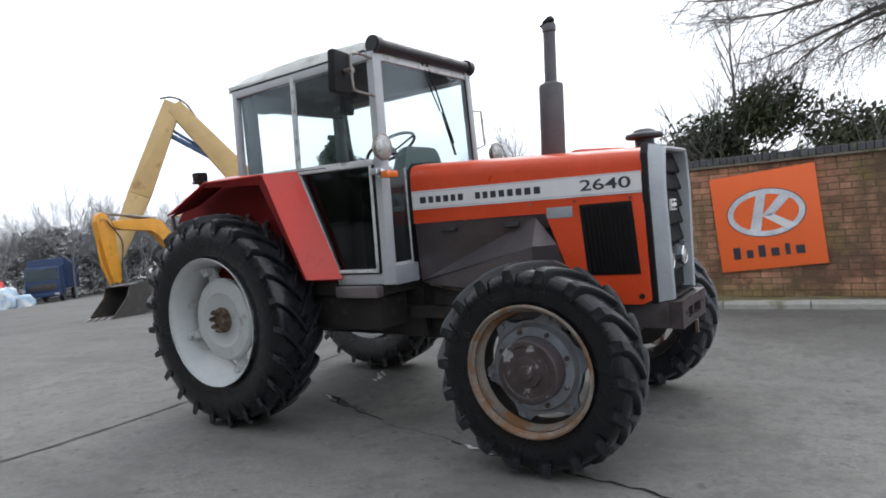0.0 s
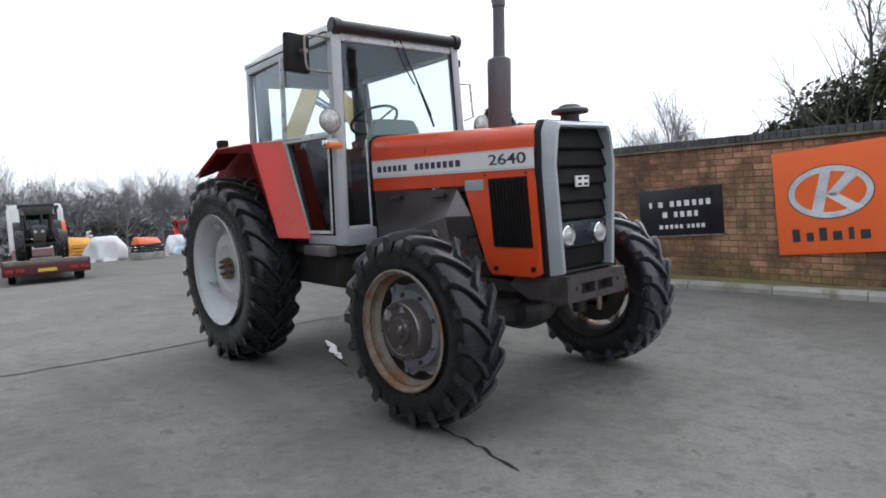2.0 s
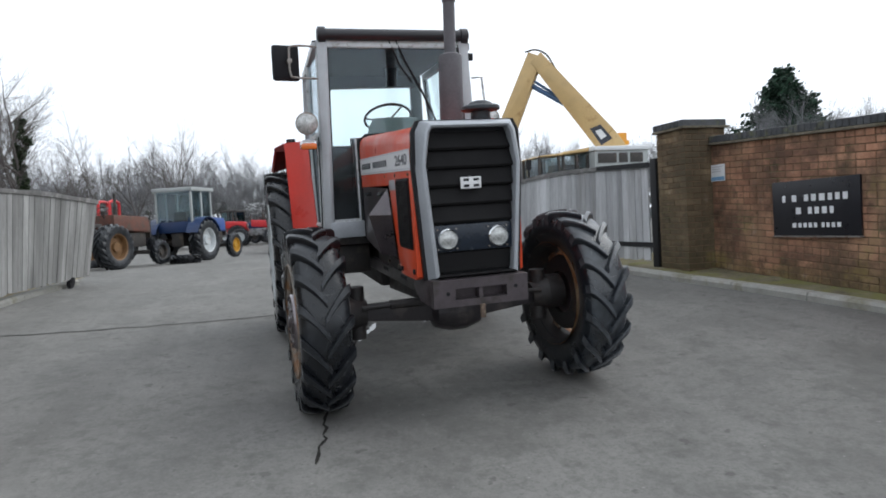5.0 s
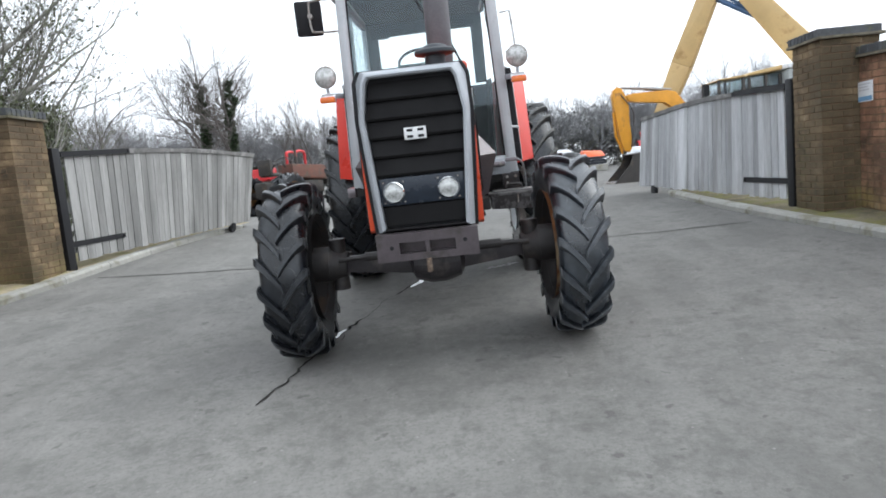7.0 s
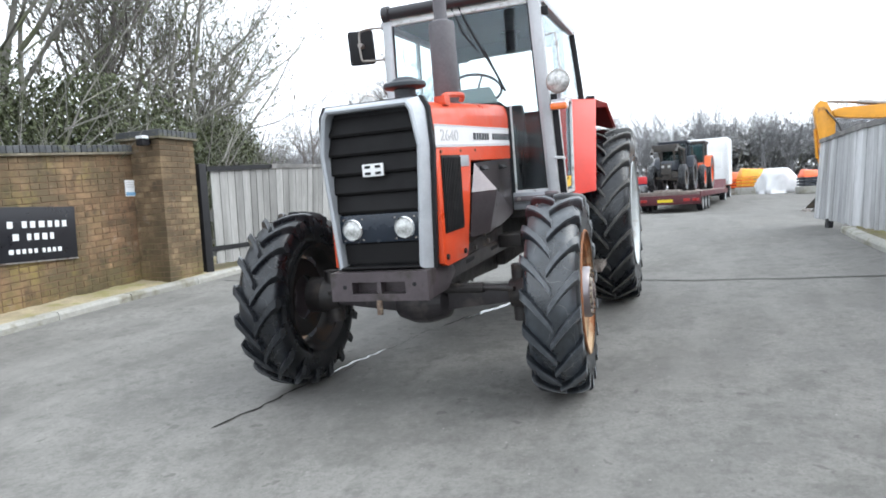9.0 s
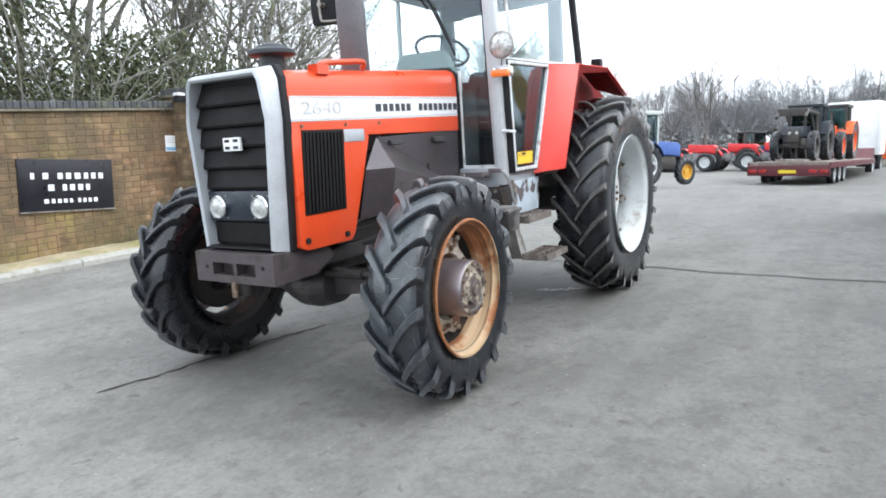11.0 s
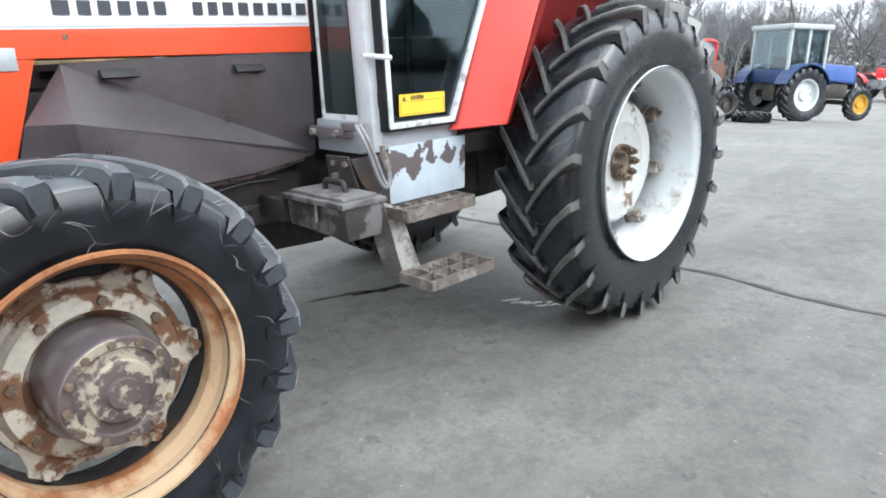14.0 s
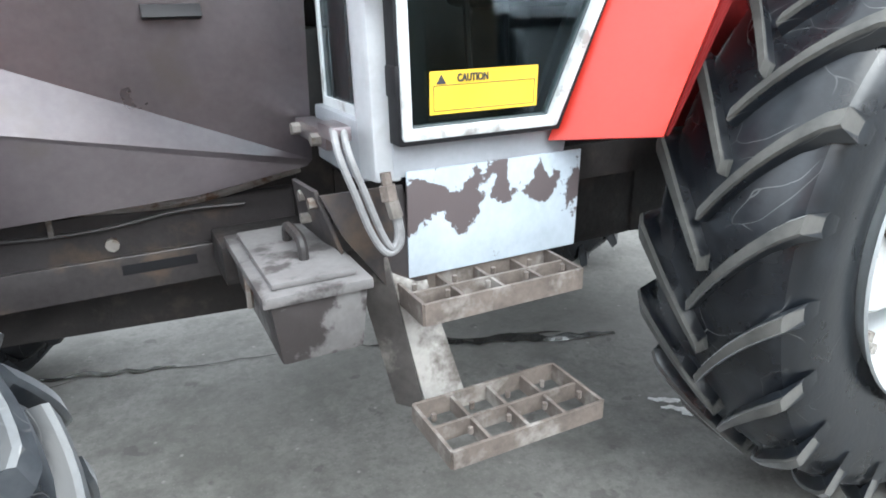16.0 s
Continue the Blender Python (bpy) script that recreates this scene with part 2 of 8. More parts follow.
M_POST = material("pale_grey_cab_paint", (0.42, 0.435, 0.455), 0.42, 0.1, vary=0.10, scale=5, bump=0.03, other=(0.36, 0.36, 0.37), amount=0.10, spot=9, sharp=0.2)
M_LINING = material("grey_green_lining", (0.050, 0.064, 0.068), 0.5, vary=0.2, bump=0.05)
M_WHITE_TRIM = material("white_trim", (0.54, 0.56, 0.57), 0.5, vary=0.15, bump=0.05, other=(0.27, 0.26, 0.25), amount=0.22, spot=14)
M_STRIPE = material("white_decal", (0.70, 0.70, 0.71), 0.4, vary=0.06, bump=0.0)
M_DECAL_DARK = material("dark_decal", (0.035, 0.038, 0.05), 0.45, vary=0.1, bump=0.0)
M_DECAL_FADED = material("faded_decal", (0.50, 0.50, 0.52), 0.45, vary=0.1, bump=0.0)
M_BLACK = material("black_rubber_seal", (0.009, 0.009, 0.011), 0.6, vary=0.2, bump=0.05, spec=0.3)
M_GRILLE = material("black_grille", (0.006, 0.0055, 0.006), 0.62, vary=0.3, bump=0.05, scale=9, spec=0.20)
M_BROWN = material("dark_brown_grey_paint", (0.185, 0.158, 0.170), 0.33, 0.6, vary=0.14, scale=5, bump=0.025, other=(0.17, 0.145, 0.14), amount=0.12, spot=4, spec=0.6, coat=0.6, rough_vary=0.06)
M_BROWN.node_tree.nodes["Principled BSDF"].inputs["Coat IOR"].default_value = 1.9
M_BROWN.node_tree.nodes["Principled BSDF"].inputs["Coat Roughness"].default_value = 0.25
M_ENGINE = material("oily_engine_iron", (0.019, 0.0165, 0.0165), 0.55, vary=0.4, bump=0.3, scale=14, other=(0.045, 0.036, 0.032), amount=0.22, spot=9)
M_TYRE = tyre_material("tyre_rubber", (0.0058, 0.0066, 0.0088), 0.27, (0.020, 0.022, 0.026), 0.10, 0.22, 0.38, 0.06)
M_LUG = tyre_material("scuffed_tyre_lugs", (0.010, 0.0118, 0.0150), 0.36, (0.050, 0.055, 0.062), 0.34, 0.45, 0.5, 0.14)
M_LUG_PALE = tyre_material("pale_scuffed_lugs", (0.062, 0.0615, 0.058), 0.55, (0.140, 0.136, 0.126), 0.5, 0.3, 0.4, 0.3)
M_TYRE_BLUE = tyre_material("blue_black_tyre_wall", (0.0045, 0.0062, 0.0092), 0.30, (0.020, 0.026, 0.035), 0.24, 0.5, 1.0, 0.03)
M_TREAD = tyre_material("dusty_tread_rubber", (0.007, 0.0084, 0.0112), 0.28, (0.034, 0.038, 0.045), 0.32, 0.5, 0.5, 0.12)
M_TYRE_WORN = tyre_material("cracked_tyre_wall", (0.0056, 0.0074, 0.0105), 0.32, (0.024, 0.030, 0.038), 0.28, 1.0, 0.5, 0.07)
# Dusty worn rubber, also paled blue: the sky's sheen is put into the colour.
M_LUG_WORN = tyre_material("dusty_worn_sheen_lugs", (0.022, 0.0265, 0.033), 0.38, (0.095, 0.106, 0.120), 0.46, 0.9, 0.8, 0.26)
M_TREAD_WORN = tyre_material("dusty_worn_sheen_tread", (0.016, 0.0200, 0.0255), 0.30, (0.062, 0.072, 0.084), 0.46, 0.9, 0.8, 0.22)
M_CAST = material("dark_brown_cast_iron", (0.080, 0.066, 0.072), 0.42, 0.3, vary=0.2, scale=6, bump=0.1, other=(0.05, 0.042, 0.040), amount=0.3, spot=6, spec=0.5)
M_AXLE = material("dark_greasy_casting", (0.034, 0.030, 0.033), 0.42, 0.2, vary=0.3, scale=6, bump=0.12, other=(0.075, 0.064, 0.062), amount=0.25, spot=7, spec=0.5)
M_RIM_WHITE = material("off_white_rim", (0.50, 0.525, 0.535), 0.5, vary=0.1, scale=4, bump=0.06, other=(0.29, 0.25, 0.21), amount=0.10, spot=6)
M_RIM_GREY = material("blue_grey_rim", (0.20, 0.22, 0.25), 0.45, vary=0.2, bump=0.06, other=(0.17, 0.085, 0.04), amount=0.2, spot=9)
M_RIM_RUST = material("rusty_rim", (0.27, 0.108, 0.042), 0.7, vary=0.5, scale=7, bump=0.3, other=(0.44, 0.31, 0.19), amount=0.38, spot=4, sharp=0.1)
# Near black for inner rims: their shade is put into the dirty colour.
M_RIM_DULL = material("shaded_dirty_rim", (0.020, 0.018, 0.018), 0.65, vary=0.35, bump=0.15, other=(0.055, 0.034, 0.022), amount=0.2, spot=6)
M_RIM_PATCH = material("peeling_rim_disc", (0.44, 0.41, 0.35), 0.6, vary=0.2, scale=9, bump=0.25, other=(0.15, 0.075, 0.04), amount=0.4, spot=10, sharp=0.06)
M_HUB_PATCH = material("peeling_hub", (0.082, 0.062, 0.060), 0.6, vary=0.3, scale=9, bump=0.3, other=(0.31, 0.27, 0.21), amount=0.36, spot=13, sharp=0.05)
M_HUB = material("dark_hub", (0.055, 0.043, 0.045), 0.5, vary=0.3, bump=0.2, scale=12, other=(0.30, 0.30, 0.31), amount=0.12, spot=12, sharp=0.04)
M_BRACKET = material("grubby_rim_bracket", (0.36, 0.345, 0.32), 0.6, vary=0.25, scale=9, bump=0.2, other=(0.13, 0.10, 0.08), amount=0.45, spot=11, sharp=0.1)
M_BOLT = material("rusty_bolt", (0.105, 0.072, 0.052), 0.7, vary=0.4, bump=0.2, scale=30, other=(0.22, 0.17, 0.12), amount=0.25, spot=20)
M_STEEL = material("bare_steel", (0.30, 0.28, 0.26), 0.45, 0.6, vary=0.3, bump=0.1, scale=20, other=(0.15, 0.09, 0.06), amount=0.3, spot=18)
M_STEP = material("worn_step_steel", (0.15, 0.125, 0.11), 0.55, 0.2, vary=0.35, bump=0.2, scale=16, other=(0.30, 0.28, 0.26), amount=0.3, spot=13, sharp=0.15)
M_STEP_WORN = material("rubbed_bare_steel", (0.40, 0.385, 0.365), 0.5, 0.2, vary=0.25, bump=0.1, scale=10, other=(0.13, 0.115, 0.105), amount=0.3, spot=8, sharp=0.12)
M_STEP_DARK = material("scuffed_dark_steel", (0.085, 0.078, 0.075), 0.5, 0.2, vary=0.3, bump=0.1, scale=10, other=(0.22, 0.205, 0.19), amount=0.2, spot=9, sharp=0.12)
M_PLATE = material("chipped_blue_white_plate", (0.43, 0.49, 0.55), 0.5, vary=0.1, bump=0.05, scale=6, other=(0.10, 0.082, 0.085), amount=0.26, spot=9, sharp=0.02, stretch=(1.5, 1.0, 1.0))


def peel_band(m, mid, half, bias):
    """Shifts a material's patches so that the coat has peeled mostly in a band at one height."""
    n, l = m.node_tree.nodes, m.node_tree.links
    edge = [q for q in n if q.type == "MAP_RANGE" and q.inputs["Value"].links[0].from_node.type == "TEX_NOISE" and abs(q.inputs["To Max"].default_value - 1.0) < 1e-6][0]
    co, xyz, off, dist, near, add = (n.new(k) for k in ("ShaderNodeTexCoord", "ShaderNodeSeparateXYZ", "ShaderNodeMath", "ShaderNodeMath", "ShaderNodeMapRange", "ShaderNodeMath"))
    off.operation, dist.operation = "SUBTRACT", "ABSOLUTE"
    l.new(co.outputs["Object"], xyz.inputs[0])
    l.new(xyz.outputs["Z"], off.inputs[0])
    off.inputs[1].default_value = mid
    l.new(off.outputs[0], dist.inputs[0])
    l.new(dist.outputs[0], near.inputs["Value"])
    near.inputs["From Max"].default_value = half
    near.inputs["To Min"].default_value, near.inputs["To Max"].default_value = bias, -bias
    l.new(edge.inputs["Value"].links[0].from_socket, add.inputs[0])
    l.new(near.outputs["Result"], add.inputs[1])
    l.new(add.outputs[0], edge.inputs["Value"])


peel_band(M_PLATE, 0.968, 0.10, 0.12)
M_CHROME = material("chrome", (0.72, 0.73, 0.74), 0.12, 1.0, vary=0.05, bump=0.0)
M_ORANGE = material("orange_lens", (0.75, 0.16, 0.02), 0.25, vary=0.1, bump=0.05, coat=0.5)
M_BADGE = material("badge_white", (0.75, 0.75, 0.75), 0.35, vary=0.05, bump=0.0)
M_YELLOW = material("yellow_sticker", (0.75, 0.50, 0.04), 0.5, vary=0.06, bump=0.0)
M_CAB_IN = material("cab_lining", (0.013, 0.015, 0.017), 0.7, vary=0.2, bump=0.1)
M_SEAT = material("grey_green_vinyl", (0.12, 0.16, 0.155), 0.6, vary=0.2, bump=0.1)
M_ROOF = material("weathered_cab_roof", (0.60, 0.61, 0.59), 0.65, vary=0.2, scale=3, bump=0.1, other=(0.17, 0.155, 0.13), amount=0.3, spot=5, sharp=0.25)
M_GLASS = glass_material("cab_glass", (0.925, 0.965, 0.968))
M_DOORGLASS = glass_material("dark_door_glass", (0.60, 0.68, 0.69))
# The right door's copy, its tint darkened to stand for the dim cab behind.
M_DOORGLASS_DIM = glass_material("dimmed_door_glass", (0.20, 0.235, 0.24))
M_DARKGLASS = glass_material("tinted_glass", (0.42, 0.50, 0.50))
M_LAMP = material("headlamp_lens", (0.46, 0.465, 0.455), 0.12, 0.3, vary=0.55, scale=26, fine=120, bump=0.3)
def brick_material(name, base, other, amount, moss, height, slope, soot=(0.080, 0.052, 0.040, 1), streak=0.51):
    """Old brick with soft ochre patches, pale bloom, and moss that has spread up from the foot."""
    m = material(name, base, 0.9, vary=0.4, scale=3.5, fine=70, bump=0.35, other=other, amount=amount, spot=1.1, sharp=0.3, objrand=0.34, island=0.24, spec=0.2, world_space=True)
    n, l = m.node_tree.nodes, m.node_tree.links
    bsdf = n["Principled BSDF"]
    geo = n.new("ShaderNodeNewGeometry")
    xyz = n.new("ShaderNodeSeparateXYZ")
    l.new(geo.outputs["Position"], xyz.inputs[0])
    lift = n.new("ShaderNodeMath")
    lift.operation = "MULTIPLY_ADD"
    l.new(xyz.outputs["X"], lift.inputs[0])
    lift.inputs[1].default_value = slope
    l.new(xyz.outputs["Z"], lift.inputs[2])
    src = bsdf.inputs["Base Color"].links[0].from_socket
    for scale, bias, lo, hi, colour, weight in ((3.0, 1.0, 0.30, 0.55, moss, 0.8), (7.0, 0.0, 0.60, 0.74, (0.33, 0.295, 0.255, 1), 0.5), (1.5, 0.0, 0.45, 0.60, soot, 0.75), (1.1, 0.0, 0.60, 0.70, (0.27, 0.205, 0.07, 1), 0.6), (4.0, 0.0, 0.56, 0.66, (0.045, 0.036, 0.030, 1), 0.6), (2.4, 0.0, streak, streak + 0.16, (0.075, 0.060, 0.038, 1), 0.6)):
        t = n.new("ShaderNodeTexNoise")
        t.inputs["Scale"].default_value, t.inputs["Detail"].default_value, t.inputs["Roughness"].default_value = scale, 6.0, 0.65
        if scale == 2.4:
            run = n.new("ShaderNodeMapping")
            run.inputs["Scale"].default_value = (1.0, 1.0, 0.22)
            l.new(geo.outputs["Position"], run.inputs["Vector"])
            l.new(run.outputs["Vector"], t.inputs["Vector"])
        else:
            l.new(geo.outputs["Position"], t.inputs["Vector"])
        val = t.outputs["Fac"]
        if bias:
            fall = n.new("ShaderNodeMapRange")
            fall.inputs["From Min"].default_value, fall.inputs["From Max"].default_value = 0.12, height
            fall.inputs["To Min"].default_value, fall.inputs["To Max"].default_value = 0.12, -0.5
            l.new(lift.outputs[0], fall.inputs["Value"])
            add = n.new("ShaderNodeMath")
            l.new(val, add.inputs[0])
            l.new(fall.outputs["Result"], add.inputs[1])
            val = add.outputs[0]
        mr = n.new("ShaderNodeMapRange")
        mr.inputs["From Min"].default_value, mr.inputs["From Max"].default_value, mr.inputs["To Max"].default_value = lo, hi, weight
        l.new(val, mr.inputs["Value"])
        mix = n.new("ShaderNodeMix")
        mix.data_type = "RGBA"
        l.new(mr.outputs["Result"], mix.inputs["Factor"])
        l.new(src, mix.inputs[6])
        mix.inputs[7].default_value = colour
        src = mix.outputs[2]
    l.new(src, bsdf.inputs["Base Color"])
    return m


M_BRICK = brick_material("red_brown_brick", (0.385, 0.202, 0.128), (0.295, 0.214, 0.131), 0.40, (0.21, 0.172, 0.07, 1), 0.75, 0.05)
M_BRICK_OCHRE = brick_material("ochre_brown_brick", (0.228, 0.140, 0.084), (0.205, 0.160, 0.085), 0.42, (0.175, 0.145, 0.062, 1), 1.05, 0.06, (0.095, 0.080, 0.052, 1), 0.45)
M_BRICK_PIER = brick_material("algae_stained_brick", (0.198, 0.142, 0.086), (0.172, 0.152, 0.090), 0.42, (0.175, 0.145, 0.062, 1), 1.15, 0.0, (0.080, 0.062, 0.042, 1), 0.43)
M_MORTAR = material("grey_brown_mortar", (0.150, 0.100, 0.066), 0.95, vary=0.3, scale=12, bump=0.4, other=(0.14, 0.13, 0.07), amount=0.25, spot=2, spec=0.2)
M_COPING = material("blue_grey_coping_brick", (0.075, 0.078, 0.083), 0.85, vary=0.35, scale=7, bump=0.4, other=(0.12, 0.125, 0.08), amount=0.2, spot=6, objrand=0.2, spec=0.3, world_space=True)
M_CREASE = material("mossy_creasing_tile", (0.17, 0.15, 0.115), 0.9, vary=0.3, bump=0.4, scale=9, other=(0.10, 0.09, 0.06), amount=0.35, spot=4, spec=0.2)
M_PLANK = material("weathered_grey_plank", (0.44, 0.445, 0.455), 0.85, vary=0.3, scale=5, fine=70, bump=0.4, other=(0.17, 0.162, 0.15), amount=0.36, spot=3, sharp=0.3, objrand=0.22, spec=0.2, world_space=True, stretch=(1, 1, 0.10))
M_PLANK_BLUE = material("weathered_blue_grey_plank", (0.285, 0.280, 0.272), 0.85, vary=0.3, scale=5, fine=70, bump=0.4, other=(0.13, 0.13, 0.125), amount=0.36, spot=3, sharp=0.3, objrand=0.24, spec=0.2, world_space=True, stretch=(1, 1, 0.10))
M_RAILWOOD = material("dark_weathered_rail", (0.17, 0.165, 0.16), 0.9, vary=0.4, scale=4, bump=0.4, other=(0.36, 0.35, 0.34), amount=0.3, spot=6, sharp=0.2, spec=0.2)
M_IRON = material("black_painted_iron", (0.016, 0.016, 0.018), 0.55, vary=0.3, bump=0.15, scale=12, spec=0.3)
M_SIGN = material("black_sign_board", (0.008, 0.008, 0.012), 0.35, vary=0.15, bump=0.0)
M_SIGN_WHITE = material("white_sign_paint", (0.72, 0.73, 0.75), 0.5, vary=0.06, bump=0.0)
M_BANNER = material("orange_banner", (0.80, 0.135, 0.028), 0.5, vary=0.06, scale=2, bump=0.03)
M_BANNER_GREY = material("banner_silver", (0.55, 0.58, 0.62), 0.4, vary=0.35, scale=3, bump=0.0)
M_KERB = material("concrete_kerb", (0.32, 0.315, 0.29), 0.9, vary=0.2, scale=6, bump=0.3, other=(0.20, 0.19, 0.15), amount=0.3, spot=3, objrand=0.12, spec=0.2, world_space=True)
M_VERGE = material("mossy_verge", (0.150, 0.132, 0.090), 0.95, vary=0.45, scale=5, fine=50, bump=0.8, other=(0.15, 0.145, 0.06), amount=0.4, spot=3, spec=0.1)
M_VERGE_PALE = material("sandy_verge", (0.34, 0.29, 0.20), 0.95, vary=0.35, scale=6, fine=40, bump=0.8, other=(0.24, 0.22, 0.11), amount=0.35, spot=3, spec=0.1)
M_JOINT = material("tar_joint", (0.070, 0.069, 0.065), 0.9, vary=0.5, scale=5, bump=0.3, spec=0.2, other=(0.11, 0.108, 0.10), amount=0.35, spot=3)
M_LINE = material("dark_crack", (0.03, 0.028, 0.026), 0.95, vary=0.4, bump=0.3, spec=0.1)
M_SALT = material("white_dried_spill", (0.58, 0.58, 0.57), 0.8, vary=0.3, bump=0.1, spec=0.2)
M_DISC_STAIN = material("stained_white_disc", (0.50, 0.51, 0.505), 0.5, vary=0.12, scale=5, bump=0.08, other=(0.17, 0.105, 0.06), amount=0.20, spot=7, sharp=0.06)
M_RAIL = material("greasy_dark_rail", (0.036, 0.032, 0.033), 0.42, vary=0.35, scale=6, bump=0.15, other=(0.075, 0.055, 0.042), amount=0.22, spot=7)
M_WATER = material("shallow_water", (0.035, 0.034, 0.032), 0.06, vary=0.1, bump=0.0, spec=0.6, rough_vary=0.02)
M_HOSE = material("grey_rubber_hose", (0.20, 0.20, 0.205), 0.5, vary=0.25, bump=0.1, scale=20)
M_BATTERY = material("scuffed_battery_box", (0.13, 0.125, 0.125), 0.45, vary=0.25, scale=8, bump=0.15, other=(0.035, 0.030, 0.030), amount=0.45, spot=9, sharp=0.06)
M_BATTERY_LID = material("grey_scuffed_lid", (0.135, 0.13, 0.13), 0.45, vary=0.25, scale=8, bump=0.12, other=(0.05, 0.045, 0.045), amount=0.3, spot=10, sharp=0.08)
M_RIM_MIXED = material("worn_rim_edge", (0.24, 0.21, 0.18), 0.55, vary=0.3, scale=8, bump=0.2, other=(0.20, 0.10, 0.045), amount=0.45, spot=5, sharp=0.1)


def ground_material():
    m = material("worn_concrete_yard", (0.161, 0.157, 0.148), 0.85, vary=0.28, scale=1.3, fine=30, bump=0.3, other=(0.118, 0.114, 0.108),
                 amount=0.36, spot=0.5, sharp=0.28, spec=0.3)
    n, l = m.node_tree.nodes, m.node_tree.links
    bsdf = n["Principled BSDF"]
    src = bsdf.inputs["Base Color"].links[0].from_socket
    co = n.new("ShaderNodeTexCoord")
    for sc, lo, hi, colour, weight in ((0.55, 0.50, 0.62, (0.112, 0.109, 0.101, 1), 0.55), (8.0, 0.50, 0.64, (0.090, 0.088, 0.082, 1), 0.52), (4.5, 0.54, 0.68, (0.212, 0.207, 0.193, 1), 0.50), (14.0, 0.56, 0.70, (0.193, 0.187, 0.175, 1), 0.40), (45.0, 0.50, 0.62, (0.105, 0.102, 0.095, 1), 0.45), (120.0, 0.58, 0.68, (0.252, 0.248, 0.235, 1), 0.55), (22.0, 0.62, 0.72, (0.071, 0.070, 0.066, 1), 0.55), (3.0, 0.53, 0.66, (0.092, 0.091, 0.084, 1), 0.52)):
        t = n.new("ShaderNodeTexNoise")
        t.inputs["Scale"].default_value, t.inputs["Detail"].default_value = sc, 7.0
        t.inputs["Roughness"].default_value = 0.7
        l.new(co.outputs["Object"], t.inputs["Vector"])
        mr = n.new("ShaderNodeMapRange")
        mr.inputs["From Min"].default_value, mr.inputs["From Max"].default_value, mr.inputs["To Max"].default_value = lo, hi, weight
        l.new(t.outputs["Fac"], mr.inputs["Value"])
        mix = n.new("ShaderNodeMix")
        mix.data_type = "RGBA"
        l.new(mr.outputs["Result"], mix.inputs["Factor"])
        l.new(src, mix.inputs[6])
        mix.inputs[7].default_value = colour
        src = mix.outputs[2]
    # faint wheel tracks along the drive, and a scatter of oil drips
    track = n.new("ShaderNodeVectorMath")
    track.operation = "MULTIPLY"
    track.inputs[1].default_value = (0.22, 1.5, 1.0)
    l.new(co.outputs["Object"], track.inputs[0])
    for vec, sc, lo, hi, colour, weight in ((track.outputs[0], 1.0, 0.50, 0.68, (0.095, 0.092, 0.086, 1), 0.42), (track.outputs[0], 2.3, 0.54, 0.70, (0.205, 0.200, 0.188, 1), 0.35), (co.outputs["Object"], 9.0, 0.665, 0.70, (0.060, 0.058, 0.055, 1), 0.5)):
        t = n.new("ShaderNodeTexNoise")
        t.inputs["Scale"].default_value, t.inputs["Detail"].default_value = sc, 4.0
        l.new(vec, t.inputs["Vector"])
        mr = n.new("ShaderNodeMapRange")
        mr.inputs["From Min"].default_value, mr.inputs["From Max"].default_value, mr.inputs["To Max"].default_value = lo, hi, weight
        l.new(t.outputs["Fac"], mr.inputs["Value"])
        mix = n.new("ShaderNodeMix")
        mix.data_type = "RGBA"
        l.new(mr.outputs["Result"], mix.inputs["Factor"])
        l.new(src, mix.inputs[6])
        mix.inputs[7].default_value = colour
        src = mix.outputs[2]
    # soft shade across the drive, put into the colour: darker towards +y
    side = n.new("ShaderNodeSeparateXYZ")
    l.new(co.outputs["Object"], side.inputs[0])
    side_shade = n.new("ShaderNodeMapRange")
    side_shade.interpolation_type = "SMOOTHSTEP"
    side_shade.inputs["From Min"].default_value, side_shade.inputs["From Max"].default_value = -3.5, 3.0
    side_shade.inputs["To Min"].default_value, side_shade.inputs["To Max"].default_value = 1.14, 0.88
    l.new(side.outputs["Y"], side_shade.inputs["Value"])
    side_shaded = n.new("ShaderNodeMix")
    side_shaded.data_type, side_shaded.blend_type = "RGBA", "MULTIPLY"
    side_shaded.inputs["Factor"].default_value = 1.0
    l.new(src, side_shaded.inputs[6])
    l.new(side_shade.outputs["Result"], side_shaded.inputs[7])
    src = side_shaded.outputs[2]
    # pale chips trodden into the surface
    vor = n.new("ShaderNodeTexVoronoi")
    vor.inputs["Scale"].default_value = 9.0
    vor.inputs["Randomness"].default_value = 1.0
    l.new(co.outputs["Object"], vor.inputs["Vector"])
    chip = n.new("ShaderNodeMapRange")
    chip.inputs["From Min"].default_value, chip.inputs["From Max"].default_value = 0.02, 0.075
    chip.inputs["To Min"].default_value, chip.inputs["To Max"].default_value = 0.55, 0.0
    l.new(vor.outputs["Distance"], chip.inputs["Value"])
    mix = n.new("ShaderNodeMix")
    mix.data_type = "RGBA"
    l.new(chip.outputs["Result"], mix.inputs["Factor"])
    l.new(src, mix.inputs[6])
    mix.inputs[7].default_value = (0.353, 0.344, 0.328, 1)
    l.new(mix.outputs[2], bsdf.inputs["Base Color"])
    return m


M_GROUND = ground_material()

# ---- ground: a yard that climbs gently away from the road ----


YARD_RISE = ((-4.0, 0.20), (-9.0, 0.295), (-13.0, 0.26), (-18.0, 0.09), (-24.0, 0.12), (-33.0, 0.36), (-42.0, 0.18))


